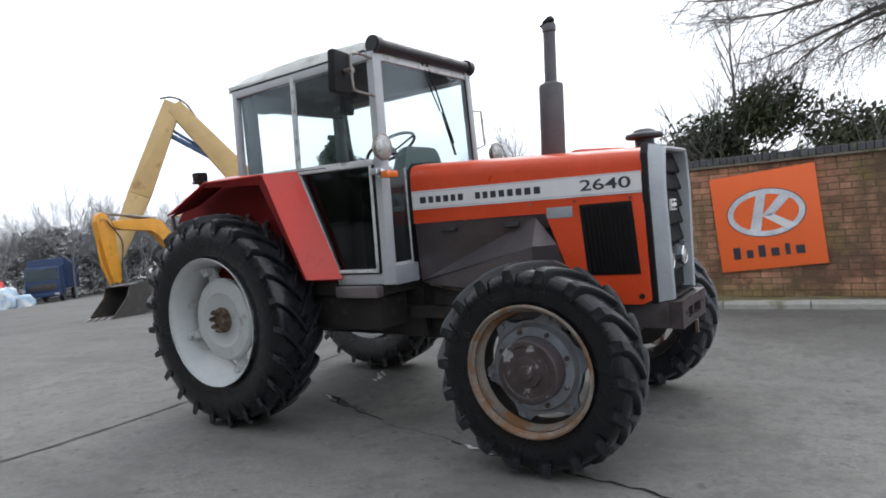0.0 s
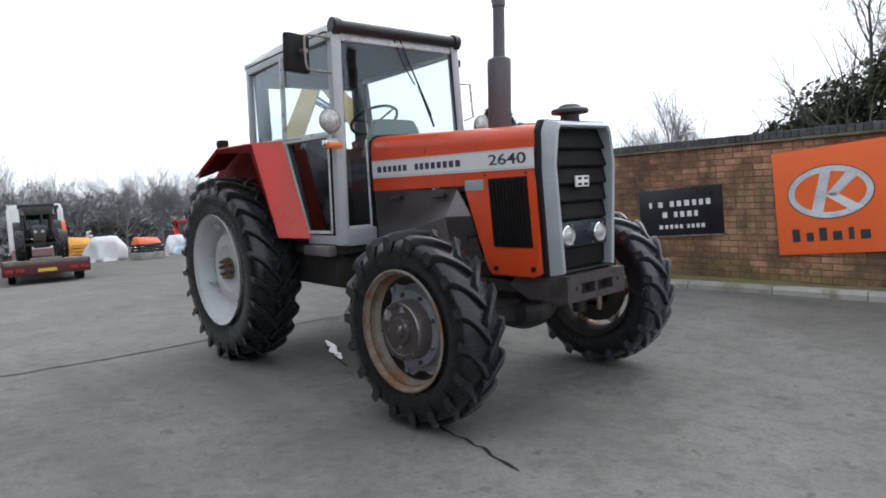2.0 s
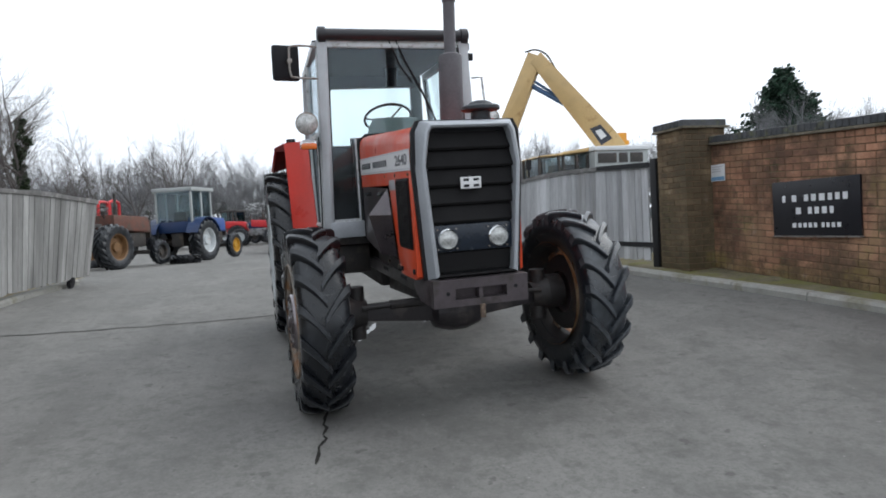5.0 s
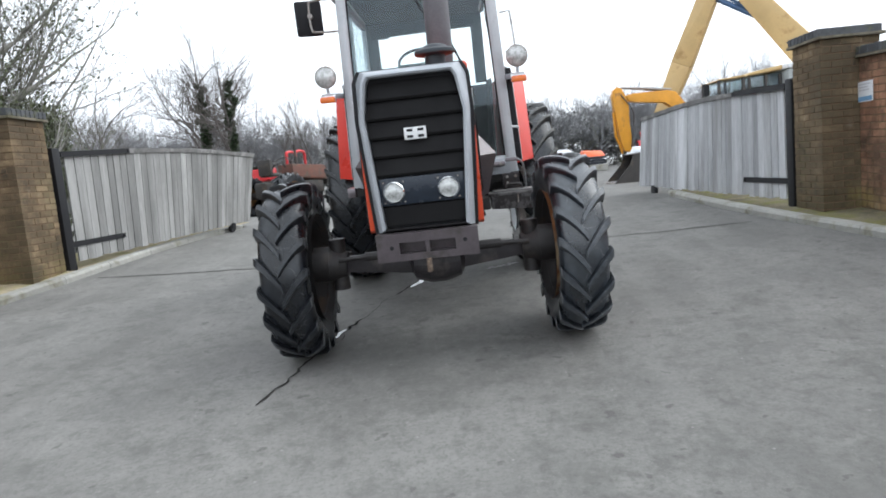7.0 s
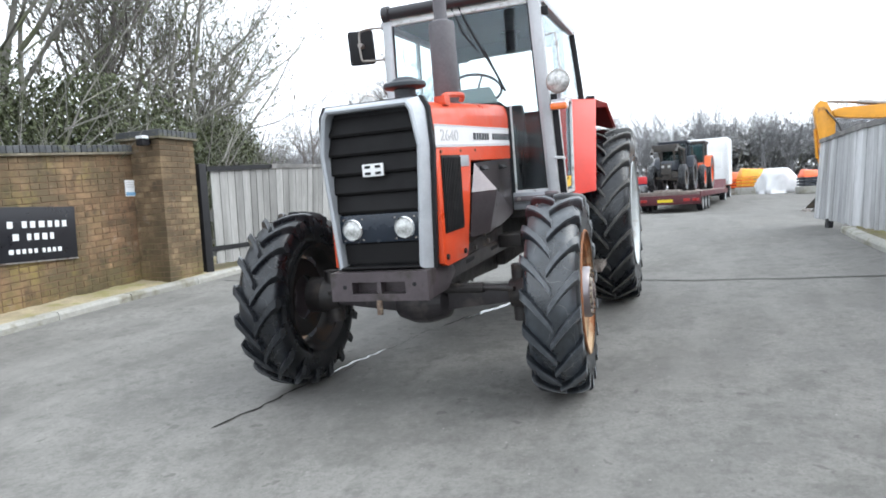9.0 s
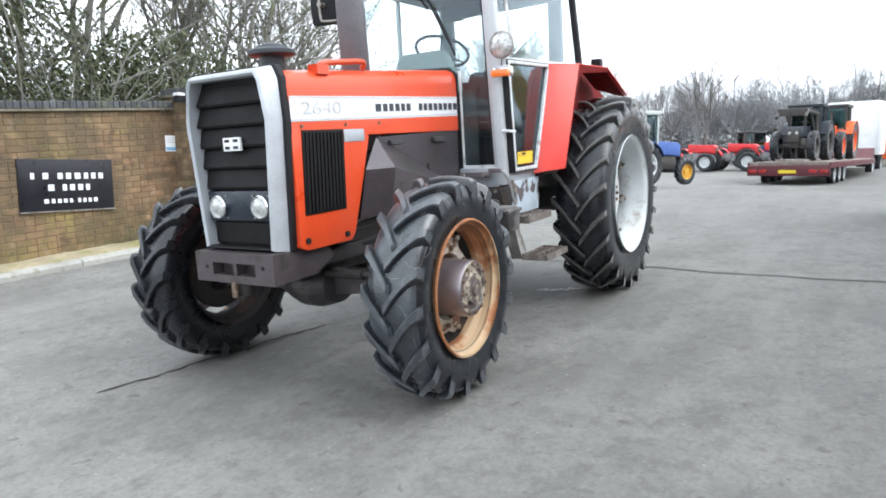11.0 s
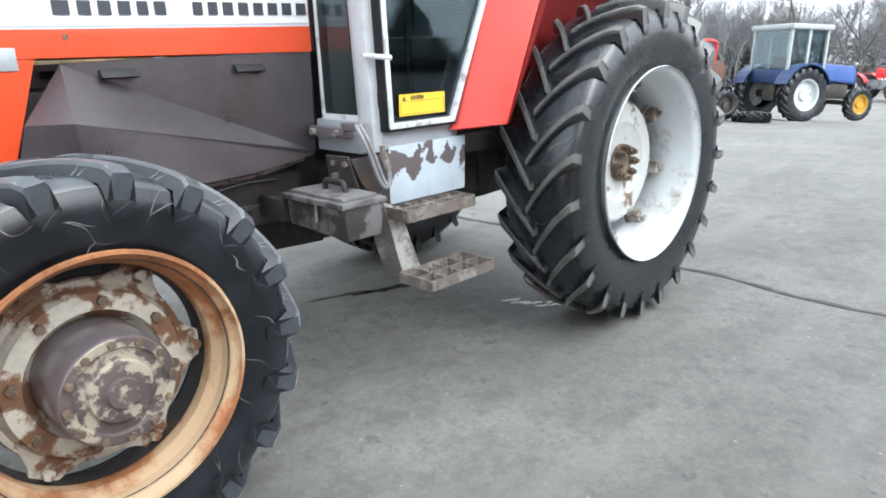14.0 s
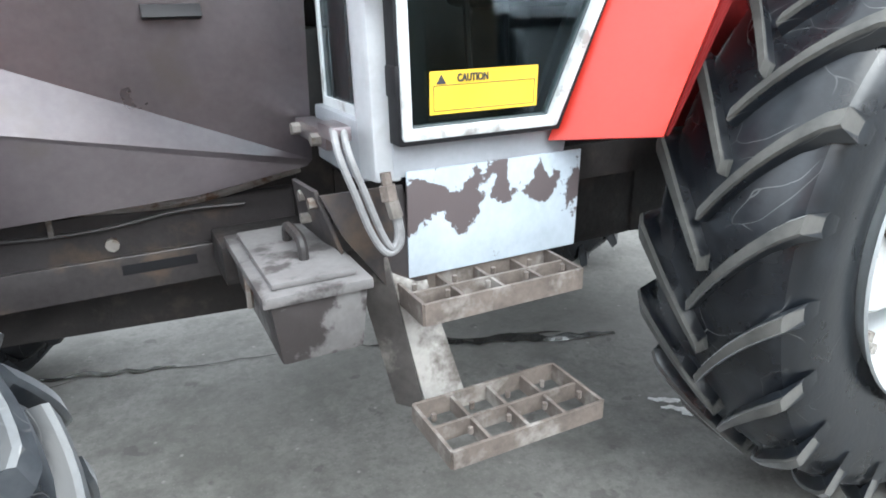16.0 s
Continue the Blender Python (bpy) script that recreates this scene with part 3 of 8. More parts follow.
def ground_z(x, y):
    if x > 12:
        zx = -0.6
    elif x > -4:
        zx = -0.05 * x
    elif x <= YARD_RISE[-1][0]:
        zx = YARD_RISE[-1][1]
    else:
        for (xa, za), (xb, zb) in zip(YARD_RISE, YARD_RISE[1:]):
            if x > xb:
                t = (xa - x) / (xa - xb)
                zx = za + (zb - za) * (t if xa == -4.0 else t * t * (3 - 2 * t))
                break
    lateral = 0.0205 * math.tanh(y / 1.3)
    edge = 0.006 * min(abs(y), 4.4) ** 2
    near = max(0.0, 1.0 - max(0.0, abs(x) - 6) / (5 if x < 0 else 10))
    return zx + (lateral + edge) * near


def build_ground():
    xs = [-400, -200, -100, -60] + [-46 + i for i in range(0, 16)] + [-30 + 0.5 * i for i in range(0, 85)] + [14, 18, 30, 60, 150, 400]
    ys = [-400, -200, -100, -50, -25, -15] + [-10 + 0.4 * i for i in range(0, 51)] + [15, 25, 50, 100, 200, 400]
    verts = [(x, y, ground_z(x, y)) for x in xs for y in ys]
    k = len(ys)
    faces = [(i * k + j, (i + 1) * k + j, (i + 1) * k + j + 1, i * k + j + 1) for i in range(len(xs) - 1) for j in range(k - 1)]
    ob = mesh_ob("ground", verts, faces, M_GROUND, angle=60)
    return tagged(ob, "worn grey concrete yard with stains and patches", "ground", kind="structure")


build_ground()


def ground_ribbon(name, pts, widths, mat_, label, category):
    """A thin band laid on the ground along a line of (x, y) points."""
    verts, faces = [], []
    for i, (x, y) in enumerate(pts):
        x2, y2 = pts[min(i + 1, len(pts) - 1)]
        x1, y1 = pts[max(i - 1, 0)]
        d = Vector((x2 - x1, y2 - y1)).normalized()
        w = widths[i] / 2
        for s in (-1, 1):
            px, py = x - d.y * w * s, y + d.x * w * s
            verts.append((px, py, ground_z(px, py) + 0.005))
        if i:
            faces.append((2 * i - 2, 2 * i - 1, 2 * i + 1, 2 * i))
    ob = mesh_ob(name, verts, faces, mat_)
    return tagged(ob, label, category, kind="structure")


def wander(p, q, n, amp, seed):
    rnd = random.Random(seed)
    out, off = [], 0.0
    for i in range(n + 1):
        t = i / n
        off = off * 0.6 + rnd.uniform(-amp, amp)
        d = Vector((q[0] - p[0], q[1] - p[1])).normalized()
        w = off * min(1, 4 * t, 4 * (1 - t))
        out.append((p[0] + (q[0] - p[0]) * t - d.y * w, p[1] + (q[1] - p[1]) * t + d.x * w))
    return out

# ---- entrance: brick walls, piers, gates, kerbs ----


def brick_mesh(name, w, d, h, mat_, chamfer=0.004):
    bm = B()
    box(bm, -w / 2, w / 2, -d / 2, d / 2, -h / 2, h / 2)
    bmesh.ops.bevel(bm, geom=bm.edges[:], offset=chamfer, segments=1, affect="EDGES")
    me = bpy.data.meshes.new(name)
    bm.to_mesh(me)
    bm.free()
    me.materials.append(mat_)
    return me


BRICK_ME = {m: [brick_mesh("brick", 0.215, 0.10, 0.065, m), brick_mesh("brick_header", 0.1025, 0.10, 0.065, m)] for m in (M_BRICK, M_BRICK_OCHRE, M_BRICK_PIER)}
COPE_ME = brick_mesh("coping_brick", 0.071, 0.40, 0.085, M_COPING, 0.007)


def joined(name, me, places, mat_, parent):
    """Many like pieces joined into one mesh."""
    src = [tuple(v.co) for v in me.vertices]
    polys = [tuple(p.vertices) for p in me.polygons]
    verts, faces = [], []
    for m in places:
        k = len(verts)
        verts += [tuple(m @ Vector(c)) for c in src]
        faces += [tuple(i + k for i in p) for p in polys]
    return mesh_ob(name, verts, faces, mat_, parent)


BRICK_JOBS = []
WALL_A_TURN = Matrix.Translation((0, 4.49, 0)) @ Matrix.Rotation(math.atan(-0.035), 4, "Z") @ Matrix.Translation((0, -4.49, 0))


def brick_wall(name, x0, x1, y, facing, base, top, slope, thick, label, near):
    """A wall along x whose courses follow the slope of the ground."""
    root = thing(name, Matrix.Identity(4), label, "wall", kind="structure")
    def z(x, h):
        return h - slope * x
    yb = y - facing * (thick - 0.006)
    yf = y - facing * 0.006
    v = [(x, yy, z(x, h)) for x in (x0, x1) for yy in (yf, yb) for h in (base - 0.3, top)]
    mesh_ob("mortar", v, [(0, 1, 3, 2), (4, 6, 7, 5), (0, 4, 5, 1), (2, 3, 7, 6), (1, 5, 7, 3), (0, 2, 6, 4)], M_MORTAR, root)
    rnd = random.Random(int(y * 100))
    spots = []
    rows = int((top - base + 0.09) / 0.075)
    tilt = math.atan(slope)
    for r in range(rows):
        h = top - 0.0375 - r * 0.075
        x, i = x0 + 0.005, r
        pattern = (0.215,) if r % 4 else (0.1025,)
        if r % 4 and r % 2:
            x -= 0.1125
        while x < x1:
            w = pattern[0]
            xa, xb = max(x, x0), min(x + w, x1)
            if xb - xa > w * 0.45:
                xc = (xa + xb) / 2
                m = Matrix.Translation((xc, y - facing * (0.05 + rnd.uniform(-0.0025, 0.002)), z(xc, h))) @ Matrix.Rotation(tilt, 4, "Y")
                spots.append((xc, 0 if w > 0.2 else 1, m @ Matrix.Diagonal(((xb - xa) / w, 1, 1, 1))))
            x += w + 0.01
    BRICK_JOBS.append((root, spots, near))
    # creasing tiles and a soldier coping on top
    bm = B()
    prism(bm, [(x0, z(x0, top)), (x1, z(x1, top)), (x1, z(x1, top + 0.03)), (x0, z(x0, top + 0.03))], "y", y - facing * (thick + 0.045), y + facing * 0.045)
    part("creasing", bm, M_CREASE, root, bevel=0.006)
    n = int((x1 - x0) / 0.078)
    for k in range(n):
        xc = x0 + 0.04 + k * 0.078
        ob = new("coping_brick", COPE_ME)
        ob.parent = root
        ob.matrix_basis = Matrix.Translation((xc, y - facing * (thick / 2 + rnd.uniform(-0.004, 0.004)), z(xc, top + 0.073 + rnd.uniform(-0.003, 0.003)))) @ Matrix.Rotation(tilt + rnd.uniform(-0.02, 0.02), 4, "Y")
    return root


def brick_pier(name, x0, x1, y, facing, depth, base, top, label):
    root = thing(name, Matrix.Identity(4), label, "pier", kind="structure")
    ya, yb = sorted((y - facing * 0.006, y - facing * (depth - 0.006)))
    bm = B()
    box(bm, x0 + 0.006, x1 - 0.006, ya, yb, base - 0.3, top)
    part("mortar", bm, M_MORTAR, root, angle=0)
    rnd = random.Random(int(y * 10) + 5)
    spots = []
    for r in range(int((top - base + 0.12) / 0.075)):
        h = top - 0.0375 - r * 0.075
        for face in ("front", "side", "back_side"):
            length = x1 - x0 if face == "front" else depth
            s = 0.0 if (r % 2 == (face == "front")) else -0.1125
            while s < length:
                a, b = max(s, 0.0), min(s + 0.215, length)
                if b - a > 0.06:
                    c, sx = (a + b) / 2, (b - a) / 0.215
                    j = 0.05 + rnd.uniform(-0.0025, 0.0025)
                    if face == "front":
                        m = Matrix.Translation((x0 + c, y - facing * j, h))
                    else:
                        xe = x1 - j if face == "side" else x0 + j
                        m = Matrix.Translation((xe, y - facing * c, h)) @ Matrix.Rotation(math.pi / 2, 4, "Z")
                    spots.append((0.0, 0, m @ Matrix.Diagonal((sx, 1, 1, 1))))
                s += 0.225
    BRICK_JOBS.append((root, spots, None))
    bm = B()
    ya, yb = sorted((y + facing * 0.045, y - facing * (depth + 0.045)))
    box(bm, x0 - 0.045, x1 + 0.045, ya, yb, top, top + 0.03)
    part("creasing", bm, M_CREASE, root, bevel=0.006)
    k = 0
    xc = x0 - 0.005
    while xc < x1 + 0.03:
        ob = new("coping_brick", COPE_ME)
        ob.parent = root
        ob.matrix_basis = Matrix.Translation((xc, y - facing * depth / 2, top + 0.073)) @ Matrix.Diagonal((1, (depth + 0.06) / 0.40, 1, 1))
        xc += 0.078
    return root


WALL_A = brick_wall("wall_left", -0.22, 6.5, 4.49, -1, 0.14, 1.795, 0.05, 0.33, "red-brown brick wall with a blue-grey brick coping", (0.0, 4.4))
WALL_A.matrix_world = WALL_A_TURN
brick_wall("wall_right", -0.23, 5.5, -5.20, 1, 0.15, 1.865, 0.06, 0.33, "weathered red-brown brick wall with blue-grey coping", (-0.3, 3.2))
brick_pier("pier_left", -0.80, -0.22, 4.10, -1, 0.62, 0.22, 2.03, "square brick gate pier with soot stains and a brick cap")
brick_pier("pier_right", -0.86, -0.23, -4.72, 1, 0.66, 0.22, 2.045, "square brick gate pier stained with algae")


def notice(m, label):
    root = thing("notice", m, label, "notice")
    bm = B()
    box(bm, -0.13, 0.13, -0.004, 0.004, -0.105, 0.105)
    part("plate", bm, M_SIGN_WHITE, root, bevel=0.002)
    bm = B()
    box(bm, -0.122, 0.122, -0.0065, -0.003, -0.095, -0.05)
    part("band", bm, material("notice_blue", (0.16, 0.32, 0.50), 0.5, bump=0), root)
    bm = B()
    for i, w in enumerate((0.2, 0.16, 0.18)):
        box(bm, -0.11, -0.11 + w, -0.0065, -0.003, 0.07 - 0.03 * i, 0.082 - 0.03 * i)
    part("print", bm, M_DECAL_FADED, root)
    return root


def farm_sign(m, w, label):
    """Black board with white bars standing for the painted lines."""
    root = thing("farm_sign", m, label, "sign")
    h = 0.595
    bm = B()
    box(bm, -w / 2, w / 2, -0.012, 0.012, -h / 2, h / 2)
    part("board", bm, M_SIGN, root, bevel=0.003)
    bm = B()
    box(bm, -w / 2 - 0.008, w / 2 + 0.008, -0.02, 0.014, -h / 2 - 0.016, -h / 2 - 0.001)
    part("ledge", bm, M_STEEL, root)
    for z, size, chunks in ((0.105, 0.085, ((-0.43, -0.37), (-0.30, -0.21), (-0.13, -0.05), (-0.035, 0.05), (0.065, 0.165), (0.18, 0.255), (0.27, 0.345), (0.36, 0.44))),
                            (-0.03, 0.085, ((-0.25, -0.15), (-0.08, -0.01), (0.005, 0.085), (0.10, 0.185), (0.20, 0.265))),
                            (-0.185, 0.058, ((-0.30, -0.225), (-0.215, -0.155), (-0.145, -0.085), (-0.075, -0.015), (-0.005, 0.05), (0.095, 0.145), (0.155, 0.21), (0.22, 0.275), (0.285, 0.35)))):
        for a, b in chunks:
            bm = B()
            t, q = size * 0.42, (b - a) * 0.16
            box(bm, a + q, b - q, -0.0165, -0.011, z - t, z + t)
            part("bar", bm, M_SIGN_WHITE, root, angle=0)
    return root


def facing_minus_y(x, y, z, lean=0.0):
    return pose(x, y, z, 0, lean, 0)


def facing_plus_y(x, y, z, lean=0.0):
    return pose(x, y, z, 0, lean, 180)


farm_sign(WALL_A_TURN @ facing_minus_y(1.415, 4.476, 0.955, -0.4), 1.14, "black sign board with white lettering on the brick wall")
farm_sign(facing_plus_y(1.278, -5.186, 0.935, 1.2), 1.105, "black sign board with white lettering on the brick wall")
notice(WALL_A_TURN @ facing_minus_y(-0.093, 4.482, 1.444), "small white and blue notice plate on the wall")
notice(facing_plus_y(-0.207, -5.192, 1.432), "small white and blue notice plate on the wall")


def banner():
    root = thing("banner", WALL_A_TURN @ facing_minus_y(3.18, 4.46, 0.975, -1.7), "bright orange square dealer banner with a silver oval", "banner")
    bm = B()
    box(bm, -0.565, 0.565, -0.008, 0.025, -0.57, 0.57)
    part("panel", bm, M_BANNER, root, bevel=0.003)
    def ring(rx, rz, rx2, rz2, zc, y0, mat_, name):
        bm = B()
        n = 64
        a = [bm.verts.new((rx * math.cos(2 * math.pi * k / n), y0, zc + rz * math.sin(2 * math.pi * k / n))) for k in range(n)]
        b = [bm.verts.new((rx2 * math.cos(2 * math.pi * k / n), y0, zc + rz2 * math.sin(2 * math.pi * k / n))) for k in range(n)]
        for k in range(n):
            bm.faces.new((a[k], a[(k + 1) % n], b[(k + 1) % n], b[k]))
        g = bmesh.ops.extrude_face_region(bm, geom=bm.faces[:])
        bmesh.ops.translate(bm, vec=(0, 0.003, 0), verts=[v for v in g["geom"] if isinstance(v, bmesh.types.BMVert)])
        part(name, bm, mat_, root)
    ring(0.415, 0.275, 0.352, 0.215, 0.085, -0.012, M_BANNER_GREY, "oval_ring")
    ring(0.425, 0.285, 0.415, 0.275, 0.085, -0.012, M_DECAL_DARK, "oval_line")
    for pts, mat_ in (([(-0.20, -0.14), (-0.08, -0.14), (0.03, 0.31), (-0.07, 0.31)], M_BANNER_GREY),
                      ([(-0.03, 0.06), (0.19, 0.29), (0.31, 0.26), (0.06, 0.03)], M_BANNER_GREY),
                      ([(-0.04, 0.05), (0.05, 0.08), (0.32, -0.10), (0.20, -0.13)], M_STRIPE)):
        bm = B()
        prism(bm, pts, "y", -0.013, -0.0085)
        part("emblem_stroke", bm, mat_, root, angle=0)
    for a, w, h0, h1 in ((-0.42, 0.10, -0.43, -0.29), (-0.275, 0.095, -0.43, -0.335), (-0.145, 0.10, -0.43, -0.29), (-0.01, 0.11, -0.43, -0.335), (0.14, 0.075, -0.43, -0.30), (0.25, 0.115, -0.43, -0.335)):
        bm = B()
        box(bm, a + 0.012, a + w - 0.012, -0.013, -0.0085, h0, h1)
        part("bar", bm, M_DECAL_DARK, root, angle=0)


banner()


def gate(name, hinge, end, z0, z1, facing, label, wood, twist=0.0, lean=0.0, rail=0.06):
    """A leaf of upright planks, standing open, on a black hinge post."""
    hx, hy = hinge
    d = Vector((end[0] - hx, end[1] - hy, 0))
    length = d.length
    m = Matrix.Translation((hx, hy, 0)) @ Matrix.Rotation(math.atan2(d.y, d.x), 4, "Z")
    root = thing(name, m, label, "gate")
    s = 1 if facing > 0 else -1          # the side that faces the drive, in the leaf's own y
    rnd = random.Random(len(name) + int(hy * 7))
    def top(u):
        return z1 + 0.085 * math.sin(math.pi * min(1.0, u / length * 0.95)) - 0.02 * u / length
    def bottom(u):
        return z0 + 0.03 * u
    u = 0.05
    while u < length - 0.03:
        w = rnd.uniform(0.105, 0.15)
        b = min(u + w, length)
        bm = B()
        yo = rnd.uniform(-0.006, 0.006) + s * 0.012
        gap = rnd.choice((0.005, 0.007, 0.010, 0.016))
        prism(bm, [(u + rnd.uniform(0, 0.004), bottom(u) + rnd.uniform(0, 0.03)), (b - gap, bottom(b) + rnd.uniform(0, 0.02)), (b - gap + rnd.uniform(-0.004, 0.003), top(b) - 0.02), (u, top(u) - 0.02)], "y", yo - 0.011, yo + 0.011)
        part("plank", bm, wood, root, angle=0)
        u = b
    n = 12
    bm = B()
    us = [length * i / n for i in range(n + 1)]
    rise = [rnd.uniform(-0.006, 0.010) for _ in us]
    prism(bm, [(q, top(q) + 0.012 - rail) for q in us] + [(q, top(q) + 0.012 + e) for q, e in zip(us[::-1], rise)], "y", -0.045, 0.045)
    part("top_rail", bm, M_RAILWOOD, root, "dark weathered top rail")
    for zz in (0.12, 0.62):
        bm = B()
        box(bm, 0.02, length - 0.02, -s * 0.05 - 0.03, -s * 0.05 + 0.03, z0 + zz, z0 + zz + 0.14)
        part("back_rail", bm, wood, root)
    for h0, h1, reach in ((top(-0.03) - 0.045, top(1.15) - 0.045, 1.15), (z0 + 0.20, z0 + 0.22, 0.92)):
        bm = B()
        y2 = 0.058 if h0 > 1 else 0.036
        prism(bm, [(-0.03, h0), (reach, h1), (reach, h1 + 0.06), (-0.03, h0 + 0.065)], "y", *sorted((s * 0.024, s * y2)))
        cyl(bm, (reach - 0.03, s * 0.03, h1 + 0.03), (reach - 0.03, s * (y2 + 0.012), h1 + 0.03), 0.02, 8)
        part("hinge_strap", bm, M_IRON, root, bevel=0.002)
    bm = B()
    cyl(bm, (length * 0.86, -0.03, bottom(length * 0.86) - 0.045), (length * 0.86, 0.03, bottom(length * 0.86) - 0.045), 0.085, 16)
    box(bm, length * 0.86 - 0.05, length * 0.86 + 0.05, -0.04, 0.04, bottom(length * 0.86) - 0.05, bottom(length * 0.86) + 0.03)
    part("gate_wheel", bm, M_IRON, root)
    bm = B()
    box(bm, -0.16, -0.045, -0.06, 0.06, z0 - 0.2, z1 + 0.06)
    part("hinge_post", bm, M_IRON, root, bevel=0.008)
    for ob in root.children:
        for v in ob.data.vertices:
            v.co.y += twist * max(0.0, v.co.x / length) * (1 - (v.co.z - z0) / (z1 - z0))
            v.co.x -= lean * max(0.0, v.co.x / length) ** 1.5 * (z1 - v.co.z)
    return root


gate("gate_left", (-1.02, 4.14), (-5.35, 3.64), 0.30, 1.66, 1, "open leaf of weathered grey upright planks on black hinges", M_PLANK, 0.13)
gate("gate_right", (-1.08, -4.72), (-5.36, -3.66), 0.31, 1.68, -1, "open leaf of silvery grey upright planks on black hinges", M_PLANK_BLUE, 0.20, 0.075)


def kerb_run(name, pts, side, label):
    root = thing(name, Matrix.Identity(4), label, "kerb", kind="structure")
    line = curve_pts([(x, y, 0) for x, y in pts], 10)
    acc, seg = 0.0, [line[0]]
    stones = []
    for a, b in zip(line, line[1:]):
        acc += (b - a).length
        seg.append(b)
        if acc > 0.9:
            stones.append((seg[0], seg[-1]))
            seg, acc = [b], 0.0
    for a, b in stones:
        d = (b - a).normalized()
        nrm = Vector((-d.y, d.x, 0)) * side
        a2, b2 = a + d * 0.005, b - d * 0.005
        bm = B()
        lo = []
        for p in (a2, b2):
            for off, hh in ((0.0, -0.15), (0.0, 0.055), (0.02, 0.085), (0.13, 0.09), (0.13, -0.15)):
                q = p + nrm * off
                lo.append(bm.verts.new((q.x, q.y, ground_z(p.x, p.y) + hh)))
        for i in range(5):
            bm.faces.new((lo[i], lo[(i + 1) % 5], lo[5 + (i + 1) % 5], lo[5 + i]))
        bm.faces.new(lo[:5][::-1])
        bm.faces.new(lo[5:])
        part("kerb_stone", bm, M_KERB, root, angle=0)
    return root


KERB_A = [(7.5, 4.12), (5, 4.10), (3, 4.06), (1.4, 3.98), (0.1, 3.82), (-1.4, 3.68), (-2.8, 3.60), (-3.95, 3.60)]
KERB_B = [(5.5, -4.60), (2.2, -4.62), (0.8, -4.62), (-0.5, -4.52), (-2.4, -4.40), (-4.4, -4.12), (-6.0, -3.95)]
kerb_run("kerb_left", KERB_A, -1, "pale concrete kerb stones along the wall")
kerb_run("kerb_right", KERB_B, 1, "pale concrete kerb stones along the wall")


def verge(name, kerb, wall_y, label):
    line = curve_pts([(x, y, 0) for x, y in kerb], 8)
    rnd = random.Random(3)
    verts, faces = [], []
    n = 5
    sgn = 1 if wall_y > 0 else -1
    for i, p in enumerate(line):
        for j in range(n):
            t = j / (n - 1)
            y0 = p.y + sgn * 0.115
            wy = wall_y + sgn * 0.05 if p.x > -1 else wall_y + sgn * 0.6
            y = y0 + (wy - y0) * t
            verts.append((p.x, y, ground_z(p.x, p.y) + 0.075 + 0.035 * t + (rnd.uniform(-0.008, 0.014) if 0 < j else 0)))
        if i:
            for j in range(n - 1):
                a = (i - 1) * n + j
                faces.append((a, a + 1, a + n + 1, a + n))
    tagged(mesh_ob(name, verts, faces, M_VERGE if wall_y > 0 else M_VERGE_PALE, angle=60), label, "verge", kind="structure")


verge("verge_left", KERB_A, 4.49, "mossy gravel strip at the foot of the wall")
verge("verge_right", KERB_B, -5.20, "sandy mossy gravel strip at the foot of the wall")

# joint, cracks and spills of the yard floor
ground_ribbon("floor_joint", wander((-0.75, -4.3), (-1.0, -0.6), 40, 0.02, 1) + wander((-0.98, -0.4), (-0.62, 3.5), 40, 0.02, 2), [0.040 + 0.010 * math.sin(1.7 * _i) for _i in range(82)], M_JOINT, "dark tar joint across the concrete", "joint")
_c = wander((3.50, -1.04), (2.7, -0.88), 14, 0.02, 3) + wander((2.65, -0.87), (1.6, -0.62), 14, 0.03, 4) + wander((1.55, -0.60), (0.95, -0.42), 8, 0.03, 5) + wander((0.9, -0.40), (0.30, -0.18), 10, 0.03, 6)
ground_ribbon("floor_crack", _c, [(0.007 + 0.016 * abs(math.sin(i * 0.9))) * (0.28 if 1.05 < _q[0] < 2.5 else 1.0) for i, _q in enumerate(_c)], M_LINE, "ragged dark crack in the concrete", "crack")
for _i, (_p, _q, _w) in enumerate((((2.45, -0.83), (1.85, -0.69), 0.035), ((0.85, -0.36), (0.1, -0.06), 0.08))):
    _pts = wander(_p, _q, 16, 0.02, 20 + _i)
    ground_ribbon("puddle", _pts, [_w * (0.3 + 0.7 * math.sin(math.pi * (k + 0.5) / len(_pts))) * (0.6 + 0.6 * ((k * 7) % 5) / 5) for k in range(len(_pts))], M_WATER, "thin film of water along the crack", "puddle")
for _i in range(9):
    _r = random.Random(50 + _i)
    _p = (0.34 - 0.12 * _i / 8 + _r.uniform(-0.03, 0.03), 0.40 + 0.26 * _i / 8)
    _pts = wander(_p, (_p[0] + _r.uniform(-0.10, -0.03), _p[1] + _r.uniform(0.02, 0.10)), 7, 0.012, 60 + _i)
    ground_ribbon("spill", _pts, [0.026 * (0.3 + 0.7 * math.sin(math.pi * (k + 0.5) / len(_pts))) for k in range(len(_pts))], M_SALT, "pale dried streaks beside the tyre", "stain")

# ---- the main tractor: x ahead of its rear axle, y to its left ----
_u = Vector((-0.05, 0.016, 1)).normalized()
_ex = (Vector((1, 0, 0)) - _u * _u.x).normalized()
_ey = _u.cross(_ex)
TILT = Matrix((_ex, _ey, _u)).to_4x4()
TRACTOR = thing("tractor", TILT, "old red and silver-grey four-wheel-drive farm tractor parked on the yard", "tractor")


